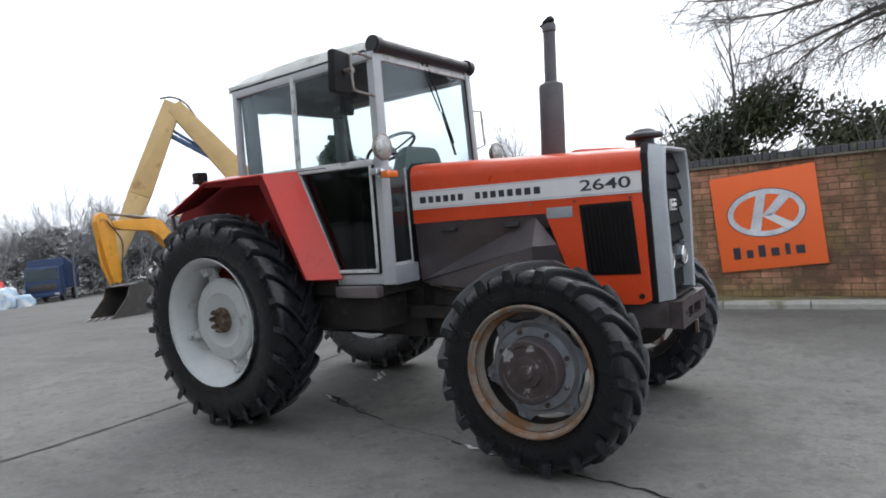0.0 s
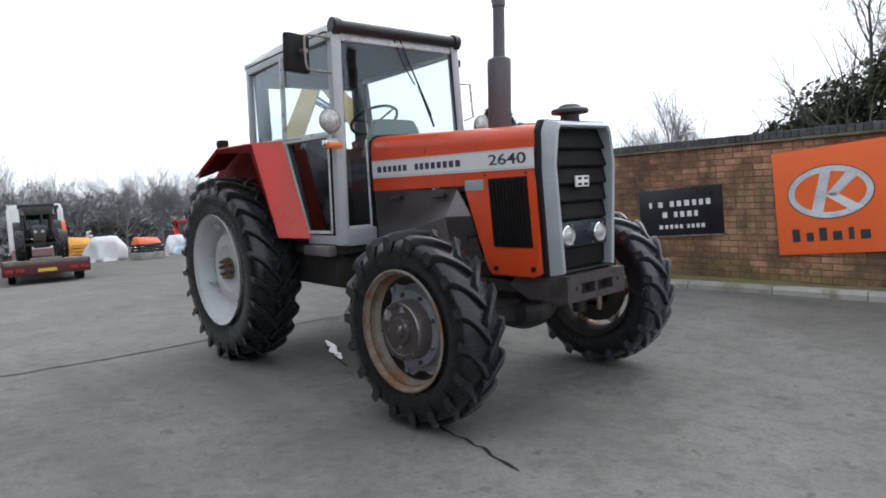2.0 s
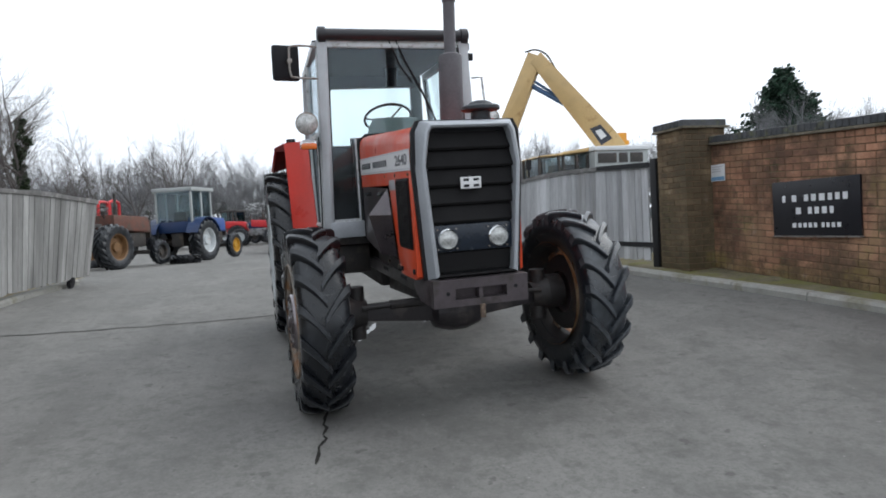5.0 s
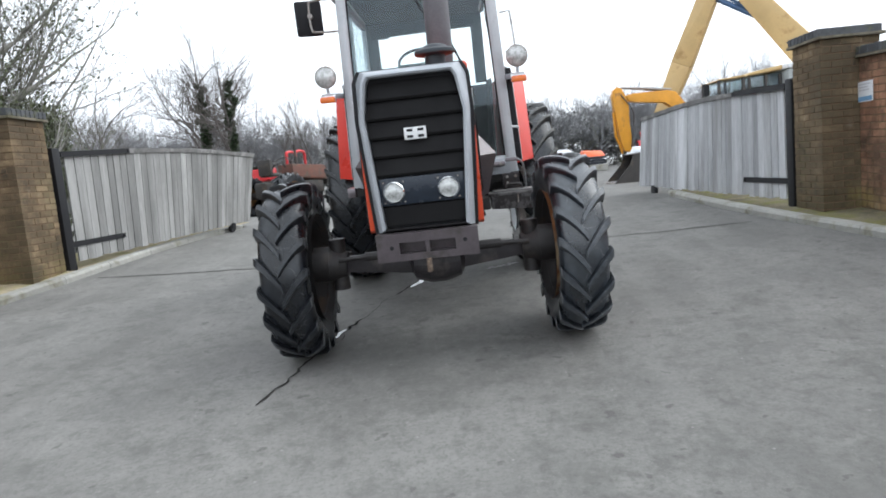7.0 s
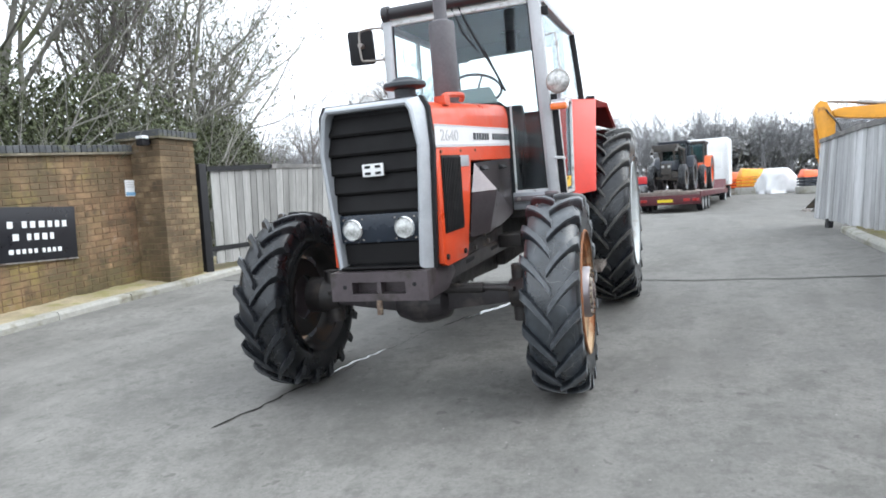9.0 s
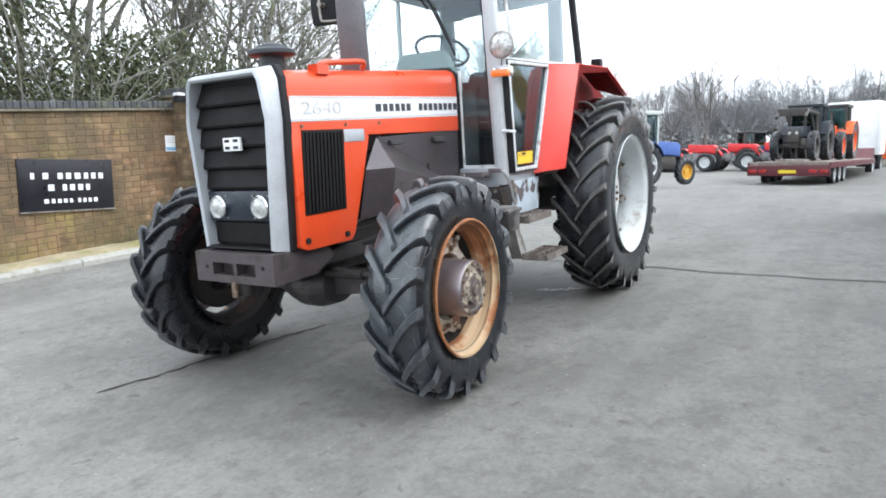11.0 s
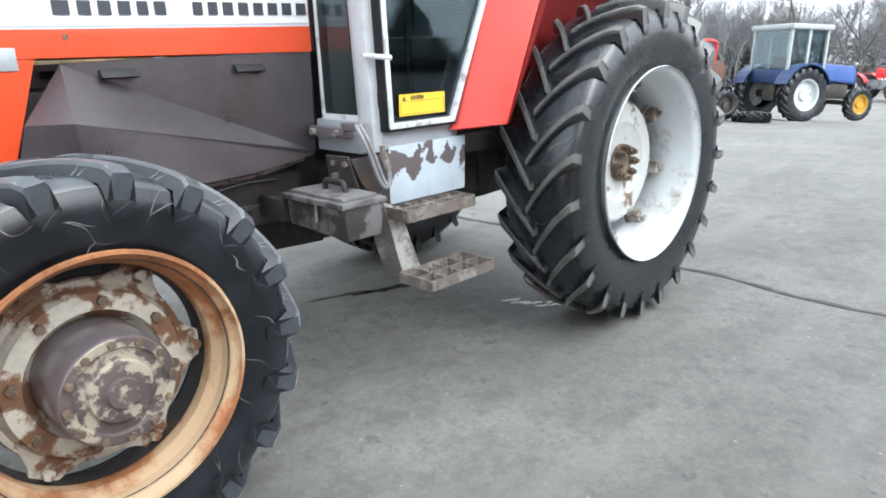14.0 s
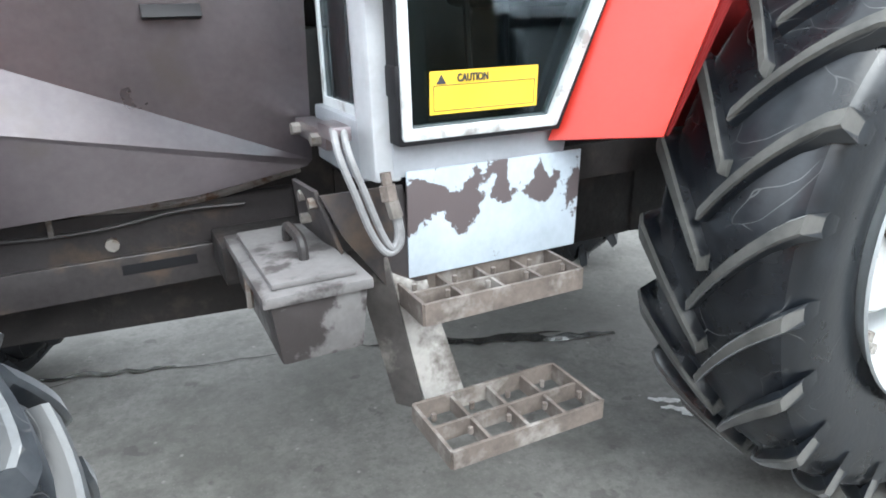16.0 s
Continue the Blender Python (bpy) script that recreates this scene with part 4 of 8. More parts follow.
def tyre_mesh(bm, R, W, rim, lug_h, seg):
    """The smooth carcass of a farm tyre round the y axis."""
    Rc = R - lug_h
    prof = [(rim - 0.012, -0.36), (rim + 0.012, -0.405), (rim + 0.045, -0.43), ((rim + Rc) / 2, -0.495), (Rc - 0.075, -0.485), (Rc - 0.035, -0.445), (Rc - 0.012, -0.36), (Rc - 0.003, -0.2), (Rc, 0)]
    prof += [(r, -h) for r, h in prof[-2::-1]]
    lathe(bm, [(r, h * W) for r, h in prof], seg)
    for f in bm.faces:
        c = f.calc_center_median()
        if math.hypot(c.x, c.z) > Rc - 0.05:
            f.material_index = 2


def lug_mesh(s, R, W, lug_h, sweep, lug_w, mats):
    """One curved chevron lug, from the crown out to the shoulder on side s."""
    bm = B()
    Rc = R - lug_h
    st = []
    for t in (0.0, 0.14, 0.3, 0.46, 0.62, 0.77, 0.9, 1.0, 1.07):
        u = min(t, 1.0)
        h = s * W * (-0.03 + 0.54 * u)
        ang = sweep * (u + 0.30 * u * (1 - u))
        hw = lug_w * (0.40 + 0.16 * u) / R
        crest = R - 0.004 - 0.020 * u ** 2.5
        foot = Rc - 0.012 - 0.018 * u * u
        if t > 1.02:
            h, crest, foot, hw = s * W * 0.500, Rc - 0.088, Rc - 0.115, hw * 0.6
        elif t > 0.95:
            crest, foot = R - 0.036, Rc - 0.072
        st.append([bm.verts.new((rr * math.cos(ang + da * hw), h, rr * math.sin(ang + da * hw))) for da, rr in ((-1.45, foot), (-1.02, crest - 0.010), (-0.80, crest), (0.80, crest), (1.02, crest - 0.010), (1.45, foot))])
    for p, q in zip(st, st[1:]):
        for i in range(6):
            bm.faces.new((p[i], p[(i + 1) % 6], q[(i + 1) % 6], q[i])).material_index = 1 if i in (1, 2, 3) else 0
    for end in (st[0], st[-1]):
        bm.faces.new(end).material_index = 1
    bmesh.ops.recalc_face_normals(bm, faces=bm.faces[:])
    me = bpy.data.meshes.new("lug")
    bm.to_mesh(me)
    bm.free()
    for m in mats:
        me.materials.append(m)
    me.polygons.foreach_set("use_smooth", [True] * len(me.polygons))
    me.set_sharp_from_angle(angle=radians(40))
    return me


def tyre(wheel, R, W, rim, lugs, lug_h, sweep, lug_w, mats):
    bm = B()
    tyre_mesh(bm, R, W, rim, lug_h, 4 * lugs)
    part("tyre", bm, mats, wheel, angle=40)
    for s in (-1, 1):
        me = lug_mesh(s, R, W, lug_h, sweep, lug_w, mats)
        for k in range(lugs):
            ob = new("lug", me)
            ob.parent = wheel
            ob.matrix_basis = Matrix.Rotation(-2 * math.pi * (k + (0.625 if s > 0 else 0.125)) / lugs, 4, "Y")


def bolts(bm, n, r, y0, y1, size, sides=6, a0=0.0):
    for k in range(n):
        a = a0 + 2 * math.pi * k / n
        cyl(bm, (r * math.cos(a), y0, r * math.sin(a)), (r * math.cos(a), y1, r * math.sin(a)), size, sides)


def wheel_at(name, parent, m, label):
    w = new(name)
    w.parent = parent
    w.matrix_basis = m
    w["label"] = label
    return w


def rear_wheel(side, tilt):
    """y points outwards in the wheel's own frame for the left one; the right one is mirrored."""
    o = side
    w = wheel_at("rear_wheel", TRACTOR, pose(0, 0.945 if side > 0 else -0.850, 0.815, 0, tilt, 0), "large rear wheel with worn black lugged tyre and off-white rim")
    tyre(w, 0.816, 0.410, 0.462, 23, 0.042, 0.32, 0.039, [M_TYRE_BLUE, M_LUG_PALE, M_TREAD] if side > 0 else [M_TYRE, M_LUG, M_TREAD])
    bm = B()
    lathe(bm, [(0.486, o * 0.205), (0.489, o * 0.197), (0.468, o * 0.184), (0.450, o * 0.160), (0.444, o * 0.10), (0.424, o * 0.07), (0.420, o * -0.06), (0.444, o * -0.10), (0.468, o * -0.185), (0.489, o * -0.205)], 72)
    part("rim", bm, M_RIM_WHITE, w, angle=35)
    bm = B()
    dd = o * (-0.02 if side > 0 else 0.06)
    lathe(bm, [(0.318, dd - o * 0.03), (0.318, dd + o * 0.0), (0.300, dd + o * 0.016), (0.21, dd + o * 0.022), (0.185, dd + o * 0.008), (0.002, dd + o * 0.008), (0.002, dd - o * 0.02), (0.31, dd - o * 0.035), (0.318, dd - o * 0.03)], 56)
    part("wheel_disc", bm, M_DISC_STAIN if side > 0 else M_RIM_WHITE, w)
    for k in range(8 if side > 0 else 4):
        a = 2 * math.pi * (k + 0.3) / (8 if side > 0 else 4)
        bm = B()
        mm = Matrix.Rotation(-a, 4, "Y")
        prism(bm, [(0.300, -0.06), (0.300, 0.06), (0.35, 0.045), (0.428, 0.045), (0.428, -0.045), (0.35, -0.045)], "y", dd - o * 0.05, dd - o * 0.022)
        prism(bm, [(0.365, -0.03), (0.365, 0.03), (0.422, 0.03), (0.422, -0.03)], "y", dd - o * 0.03, dd + o * 0.03)
        cyl(bm, (0.405, dd + o * 0.0, 0), (0.405, dd + o * 0.055, 0), 0.018, 6)
        bmesh.ops.transform(bm, matrix=mm, verts=bm.verts[:])
        part("rim_bracket", bm, M_BRACKET if side > 0 else M_RIM_WHITE, w)
    bm = B()
    lathe(bm, [(0.098, dd), (0.098, dd + o * 0.02), (0.05, dd + o * 0.03), (0.002, dd + o * 0.03)], 24)
    part("hub", bm, M_BOLT, w)
    for k in range(8):
        a = 2 * math.pi * k / 8
        bm = B()
        cyl(bm, (0.076 * math.cos(a), dd, 0.076 * math.sin(a)), (0.076 * math.cos(a), dd + o * 0.058, 0.076 * math.sin(a)), 0.021, 6)
        cyl(bm, (0.076 * math.cos(a), dd + o * 0.05, 0.076 * math.sin(a)), (0.076 * math.cos(a), dd + o * 0.075, 0.076 * math.sin(a)), 0.012, 8)
        part("wheel_nut", bm, M_BOLT, w)
    return w


def front_wheel(side, tilt, steer):
    o = side
    w = wheel_at("front_wheel", TRACTOR, pose(2.622, 0.888 if side > 0 else -0.905, 0.598, 0, 0, steer) @ pose(0, 0, 0, 0, tilt, 0),
                 "front drive wheel with lugged tyre and " + ("rusty orange rim" if side > 0 else "grey rim with rusty edge"))
    tyre(w, 0.590, 0.300, 0.342, 18, 0.036, 0.33, 0.052, [M_TYRE_WORN, M_LUG_WORN, M_TREAD_WORN] if side > 0 else [M_TYRE, M_LUG, M_TREAD])
    bm = B()
    lathe(bm, [(0.352, o * 0.150), (0.361, o * 0.149), (0.364, o * 0.141), (0.350, o * 0.133), (0.346, o * 0.126), (0.334, o * 0.118), (0.330, o * 0.075), (0.310, o * 0.045)], 64)
    part("rim", bm, M_RIM_RUST if side > 0 else M_RIM_MIXED, w, "flaking rusty rim", angle=25)
    bm = B()
    lathe(bm, [(0.310, o * 0.045), (0.306, o * -0.05), (0.330, o * -0.09), (0.346, o * -0.128), (0.364, o * -0.150)], 64)
    part("rim_barrel", bm, M_RIM_RUST if side > 0 else M_RIM_DULL, w, angle=35)
    # Dark skins inside the rim carry painted shade as well as dirt.
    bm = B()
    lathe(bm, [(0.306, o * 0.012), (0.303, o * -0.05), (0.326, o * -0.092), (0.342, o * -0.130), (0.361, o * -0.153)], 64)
    part("rim_back", bm, M_RIM_DULL, w, "inner rim, dark from dirt and painted-in shade", angle=35)
    d = o * (0.030 if side < 0 else -0.005)      # how far out the disc sits
    hub_out = o * (0.150 if side < 0 else 0.165)
    hr = 0.168 if side < 0 else 0.143
    disc = M_RIM_GREY if side < 0 else M_RIM_PATCH
    bm = B()
    lathe(bm, [(0.262, d - o * 0.035), (0.260, d - o * 0.012), (0.244, d - o * 0.008), (0.236, d + o * 0.006), (0.228, d + o * 0.024), (0.18, d + o * 0.024), (0.172, d), (0.150, d - o * 0.025), (0.25, d - o * 0.04), (0.262, d - o * 0.035)], 48)
    part("wheel_disc", bm, disc, w, "peeling painted disc")
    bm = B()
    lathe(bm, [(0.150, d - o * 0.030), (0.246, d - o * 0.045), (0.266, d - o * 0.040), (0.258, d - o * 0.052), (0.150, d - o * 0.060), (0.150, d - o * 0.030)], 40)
    part("disc_back", bm, M_RIM_DULL, w, "back of the disc, dark from dirt and painted-in shade")
    for k in range(6):
        a = 2 * math.pi * (k + 0.25) / 6
        bm = B()
        prism(bm, [(0.235, -0.095), (0.235, 0.095), (0.280, 0.050), (0.312, 0.034), (0.312, -0.034), (0.280, -0.050)], "y", d - o * 0.034, d - o * 0.014)
        cyl(bm, (0.285, d - o * 0.016, 0), (0.285, d + o * 0.012, 0), 0.016, 6)
        bmesh.ops.transform(bm, matrix=Matrix.Rotation(-a, 4, "Y"), verts=bm.verts[:])
        part("rim_bracket", bm, disc, w)
    for k in range(8):
        bm = B()
        a = 2 * math.pi * (k + 0.5) / 8
        cyl(bm, (0.206 * math.cos(a), d, 0.206 * math.sin(a)), (0.206 * math.cos(a), d + o * 0.040, 0.206 * math.sin(a)), 0.014, 6)
        part("disc_nut", bm, M_HUB if side < 0 else M_BOLT, w)
    bm = B()
    lathe(bm, [(hr + 0.009, d - o * 0.05), (hr + 0.006, hub_out - o * 0.012), (hr, hub_out - o * 0.002), (hr - 0.02, hub_out - o * 0.004)], 40)
    part("hub_drum", bm, M_BROWN, w, "dark hub drum")
    bm = B()
    lathe(bm, [(hr, hub_out - o * 0.002), (hr - 0.002, hub_out), (hr - 0.025, hub_out), (hr - 0.031, hub_out - o * 0.008), (0.085, hub_out - o * 0.006), (0.078, hub_out + o * 0.008), (0.042, hub_out + o * 0.010), (0.038, hub_out + o * 0.020), (0.002, hub_out + o * 0.020)], 40)
    part("hub", bm, M_HUB if side < 0 else M_HUB_PATCH, w, "round planetary hub with peeling paint")
    for k in range(12):
        bm = B()
        a = 2 * math.pi * (k + 0.3) / 12
        r = hr - 0.013
        cyl(bm, (r * math.cos(a), hub_out - o * 0.004, r * math.sin(a)), (r * math.cos(a), hub_out + o * 0.010, r * math.sin(a)), 0.011, 6)
        part("hub_bolt", bm, M_HUB if side < 0 else M_BOLT, w)
    return w


rear_wheel(-1, 7)
rear_wheel(1, 2)
front_wheel(-1, 4, 1.5)
front_wheel(1, 11, 2.5)


def T(name, bm, mat_, label="", parent=None, angle=32, bevel=0.0):
    return part(name, bm, mat_, parent or TRACTOR, label, angle, bevel)


def mirrored(f):
    for s in (-1, 1):
        f(s)


# bonnet: top skin with a soft crown, stripe, side panels
def hood_top_z(x):
    return 1.838 - 0.052 * (x - 1.46)


def bonnet():
    bm = B()
    xs = [1.465, 1.8, 2.2, 2.6, 2.95, 3.095]
    prof = [(-0.342, -0.335), (-0.342, -0.10), (-0.335, -0.055), (-0.315, -0.022), (-0.27, -0.004), (-0.14, 0.012), (0, 0.017)]
    prof += [(-y, z) for y, z in prof[-2::-1]]
    rings = []
    for x in xs:
        taper = 1.0 - 0.02 * max(0.0, (x - 2.6))
        low = 1.42 - hood_top_z(x)
        rings.append([bm.verts.new((x, y * taper, hood_top_z(x) + (low if i in (0, len(prof) - 1) else z))) for i, (y, z) in enumerate(prof)])
    for a, b in zip(rings, rings[1:]):
        for i in range(len(prof) - 1):
            bm.faces.new((a[i], b[i], b[i + 1], a[i + 1]))
    bm.faces.new(rings[-1])
    bm.faces.new(rings[0][::-1])
    hood = T("bonnet", bm, M_RED, "glossy red sheet-metal bonnet", angle=50)
    # stripe with thin dark lines
    for s in (-1, 1):
        y = s * 0.3435
        bm = B()
        slab(bm, [(1.468, y, 1.518), (3.092, y, 1.497), (3.092, y, 1.622), (1.468, y, 1.648)], 0.002)
        part("stripe", bm, M_STRIPE, hood, "white side stripe")
        for z0 in (1.526, 1.636):
            bm = B()
            slab(bm, [(1.468, s * 0.3465, z0), (3.092, s * 0.3465, z0 - 0.022), (3.092, s * 0.3465, z0 - 0.016), (1.468, s * 0.3465, z0 + 0.006)], 0.001)
            part("stripe_line", bm, M_DECAL_FADED, hood)
        # the maker's name as plain bars, letter by letter
        x, gap = 1.53, 0.012
        run = [0.062, 0.05, 0.05, 0.05, 0.045, 0.05, None, 0.045, 0.045, 0.05, 0.05, 0.05, 0.05, 0.052, 0.055]
        seq = run if s < 0 else run[::-1]
        x = 1.53 if s < 0 else 1.475
        for w in seq:
            if w is None:
                x += 0.075
                continue
            bm = B()
            zc = 1.582 - 0.014 * (x - 1.46)
            ya, yb = sorted((s * 0.3455, s * 0.3475))
            box(bm, x + w * 0.1, x + w * 0.9, ya, yb, zc - 0.022, zc + 0.022)
            part("bar", bm, M_DECAL_DARK, hood, angle=0)
            x += w + gap
    rot = Matrix.Rotation(math.pi / 2, 4, "X")
    words("2640", 0.092, M_DECAL_DARK, Matrix.Translation((2.875, -0.3465, 1.563)) @ Matrix.Rotation(radians(0.8), 4, "Y") @ rot, hood, squash=1.72, bold=0.001)
    words("2640", 0.092, M_DECAL_FADED, Matrix.Translation((2.86, 0.3465, 1.563)) @ Matrix.Rotation(radians(0.8), 4, "Y") @ Matrix.Rotation(math.pi, 4, "Z") @ rot, hood, squash=1.72, label="faded number decal")
    # front side panels under the stripe
    for s in (-1, 1):
        bm = B()
        pts = [(3.095, 1.49), (3.095, 0.865), (3.05, 0.845), (2.70, 0.845), (2.665, 0.88), (2.60, 1.06), (2.475, 1.425), (2.46, 1.49)]
        ya, yb = sorted((s * 0.30, s * 0.339))
        prism(bm, pts, "y", ya, yb)
        side_panel = T("side_panel", bm, M_RED, "red lower side panel", bevel=0.004)
        bm = B()
        ya, yb = sorted((s * 0.335, s * 0.347))
        prism(bm, [(2.731, 1.025), (3.051, 1.025), (3.025, 1.455), (2.705, 1.455)], "y", ya, yb)
        part("side_grille", bm, M_GRILLE, side_panel, "black ribbed side grille", bevel=0.004)
        for k in range(11):
            bm = B()
            xk = 2.722 + 0.0275 * k
            ya, yb = sorted((s * 0.347, s * 0.354))
            prism(bm, [(xk + 0.025, 1.04), (xk + 0.039, 1.04), (xk + 0.014, 1.44), (xk, 1.44)], "y", ya, yb)
            part("grille_rib", bm, M_GRILLE, side_panel, angle=0)
        bm = B()
        ya, yb = sorted((s * 0.338, s * 0.343))
        box(bm, *((2.49, 2.66) if s < 0 else (2.525, 2.700)), ya, yb, 1.385, 1.452)
        part("maker_plate", bm, M_SILVER, side_panel, "plain grey plate", bevel=0.001)
        for xb, zb in ((2.74, 0.885), (3.05, 0.895)):
            bm = B()
            cyl(bm, (xb, s * 0.335, zb), (xb, s * 0.35, zb), 0.016, 12)
            part("rubber_stop", bm, M_BLACK, side_panel)
        for xb in (2.38, 2.68, 3.02):
            bm = B()
            cyl(bm, (xb, s * 0.338, 1.482 - 0.012 * (xb - 2.4)), (xb, s * 0.347, 1.482 - 0.012 * (xb - 2.4)), 0.009, 8)
            part("screw", bm, M_BOLT, side_panel)
    # red lifting lugs beside the pre-cleaner
    bm = B()
    tube(bm, curve_pts([(2.80, 0.30, 1.762), (2.80, 0.315, 1.795), (2.62, 0.315, 1.815), (2.45, 0.31, 1.825), (2.43, 0.29, 1.79)], 5), 0.016, 8)
    box(bm, 2.77, 2.86, 0.27, 0.335, 1.74, 1.79)
    part("hood_handle", bm, M_RED, hood, bevel=0)
    bm = B()
    cyl(bm, (1.462, 0, 1.63), (1.470, 0, 1.63), 0.01, 8)
    prism(bm, [(-0.350, 1.42), (0.350, 1.42), (0.352, 1.80), (0.29, 1.852), (0, 1.866), (-0.29, 1.852), (-0.352, 1.80)], "x", 1.449, 1.4645)
    part("rear_seal", bm, M_BLACK, hood, bevel=0.006)
    return hood


bonnet()


def nose():
    """Silver grille surround with black louvres and two round headlamps."""
    g = new("grille")
    g.parent = TRACTOR
    g["label"] = "tall black louvred grille in a silver surround"
    outer = [(-0.256, 0.862), (-0.303, 1.515), (-0.272, 1.715), (-0.245, 1.752), (0.245, 1.752), (0.272, 1.715), (0.303, 1.515), (0.256, 0.862)]
    inner = [(-0.232, 0.878), (-0.279, 1.512), (-0.248, 1.698), (-0.230, 1.728), (0.230, 1.728), (0.248, 1.698), (0.279, 1.512), (0.232, 0.878)]
    back = [(-0.287, 0.850), (-0.324, 1.50), (-0.316, 1.715), (-0.285, 1.775), (0.285, 1.775), (0.316, 1.715), (0.324, 1.50), (0.287, 0.850)]
    bm = B()
    n = 8
    rows = [[bm.verts.new((x, y, z)) for y, z in ring] for x, ring in ((3.118, back), (3.205, outer), (3.215, [(0.5 * (a + c), 0.5 * (b + d)) for (a, b), (c, d) in zip(outer, inner)]), (3.205, inner), (3.13, inner))]
    for a, b in zip(rows, rows[1:]):
        for k in range(n):
            bm.faces.new((a[k], a[(k + 1) % n], b[(k + 1) % n], b[k])).material_index = 1 if k == n - 1 else 0
    part("surround", bm, [M_SILVER, M_GRILLE], g, "silver surround", angle=28)
    bm = B()
    back2 = [(y * 1.058, 0.845 + (z - 0.85) * 1.008) for y, z in back]
    prism(bm, back2, "x", 3.090, 3.128)
    part("seal", bm, M_BLACK, g, bevel=0.004)
    def half(z):
        return 0.232 + (0.279 - 0.232) * (z - 0.878) / 0.634 if z < 1.512 else 0.279 - 0.05 * max(0, (z - 1.55)) / 0.17
    bm = B()
    prism(bm, inner, "x", 3.112, 3.130)
    part("grille_back", bm, M_BLACK, g)
    zs = [1.175 + 0.107 * k for k in range(5)]
    for z in zs:
        bm = B()
        w0, w1 = half(z) - 0.003, half(z + 0.10) - 0.003
        hull(bm, [(3.132, -w0, z), (3.132, w0, z), (3.132, -w1, z + 0.104), (3.132, w1, z + 0.104), (3.163, -w0, z + 0.012), (3.163, w0, z + 0.012), (3.138, -w1, z + 0.10), (3.138, w1, z + 0.10), (3.158, -w0, z), (3.158, w0, z)])
        part("louvre", bm, M_GRILLE, g, angle=20)
    bm = B()
    w0, w1 = half(0.885) - 0.003, half(1.0) - 0.003
    hull(bm, [(3.132, -w0, 0.885), (3.132, w0, 0.885), (3.132, -w1, 1.003), (3.132, w1, 1.003), (3.15, -w0, 0.89), (3.15, w0, 0.89), (3.146, -w1, 1.0), (3.146, w1, 1.0)])
    part("lower_panel", bm, M_GRILLE, g, angle=20)
    bm = B()
    w0 = half(1.09) - 0.002
    box(bm, 3.132, 3.165, -w0, w0, 1.008, 1.165)
    part("lamp_panel", bm, material("lamp_panel_black", (0.009, 0.015, 0.026), 0.25, vary=0.2, bump=0.02), g, bevel=0.006)
    for y in (-0.163, 0.153):
        bm = B()
        lathe(bm, [(0.060, 0.0), (0.062, 0.022), (0.056, 0.028), (0.054, 0.02)], 32)
        lathe(bm, [(0.054, 0.021), (0.04, 0.028), (0.02, 0.032), (0.001, 0.033)], 32, mi=1)
        part("headlamp", bm, [M_CHROME, M_LAMP], g, "round glass headlamp").matrix_basis = pose(3.16, y, 1.083, 0, 0, -90)
        for dy, dz in ((-0.058, 0.058), (0.058, 0.058), (-0.058, -0.058), (0.058, -0.058)):
            bm = B()
            cyl(bm, (3.164, y + dy, 1.083 + dz), (3.169, y + dy, 1.083 + dz), 0.0055, 8)
            part("panel_screw", bm, M_STEEL, g)
    # emblem as plain shapes: two upright pairs joined by a bar
    bm = B()
    box(bm, 3.165, 3.180, -0.066, 0.060, 1.372, 1.440)
    part("emblem", bm, M_BADGE, g, "small white and black emblem", bevel=0.003)
    for y0 in (-0.050, 0.012):
        for z0 in (1.381, 1.416):
            bm = B()
            box(bm, 3.1795, 3.1825, y0, y0 + 0.034, z0, z0 + 0.015)
            part("emblem_bar", bm, M_BLACK, g, angle=0)


nose()


def front_frame():
    bm = B()
    # bumper weight carrier with a slot
    for z0, z1 in ((0.695, 0.735), (0.80, 0.855)):
        box(bm, 3.188, 3.258, -0.292, 0.292, z0, z1)
    for y0, y1 in ((-0.292, -0.160), (-0.012, 0.012), (0.160, 0.292)):
        box(bm, 3.188, 3.258 if y0 != -0.012 else 3.250, y0, y1, 0.735, 0.800)
    carrier = T("weight_carrier", bm, M_CAST, "dark brown front weight carrier", angle=20)
    bm = B()
    box(bm, 3.173, 3.186, -0.260, 0.260, 0.732, 0.85)
    part("back_plate", bm, M_CAST, carrier, bevel=0.003)
    for s in (-1, 1):
        ya, yb = sorted((s * 0.264, s * 0.292))
        bm = B()
        prism(bm, [(3.186, 0.853), (2.86, 0.84), (2.80, 0.78), (2.95, 0.70), (3.186, 0.697)], "y", ya, yb)
        part("cheek_plate", bm, M_CAST, carrier, bevel=0.003)
    bm = B()
    box(bm, 2.95, 3.186, -0.262, 0.262, 0.70, 0.73)
    part("base_plate", bm, M_CAST, carrier, bevel=0.003)
    for y, z in ((-0.205, 0.775), (0.215, 0.785)):
        bm = B()
        cyl(bm, (3.252, y, z), (3.260, y, z), 0.012, 12)
        T("carrier_bolt", bm, M_BLACK)
    bm = B()
    box(bm, 3.256, 3.273, -0.015, 0.015, 0.62, 0.70)
    T("tow_pin", bm, M_BOLT, bevel=0.003)


front_frame()


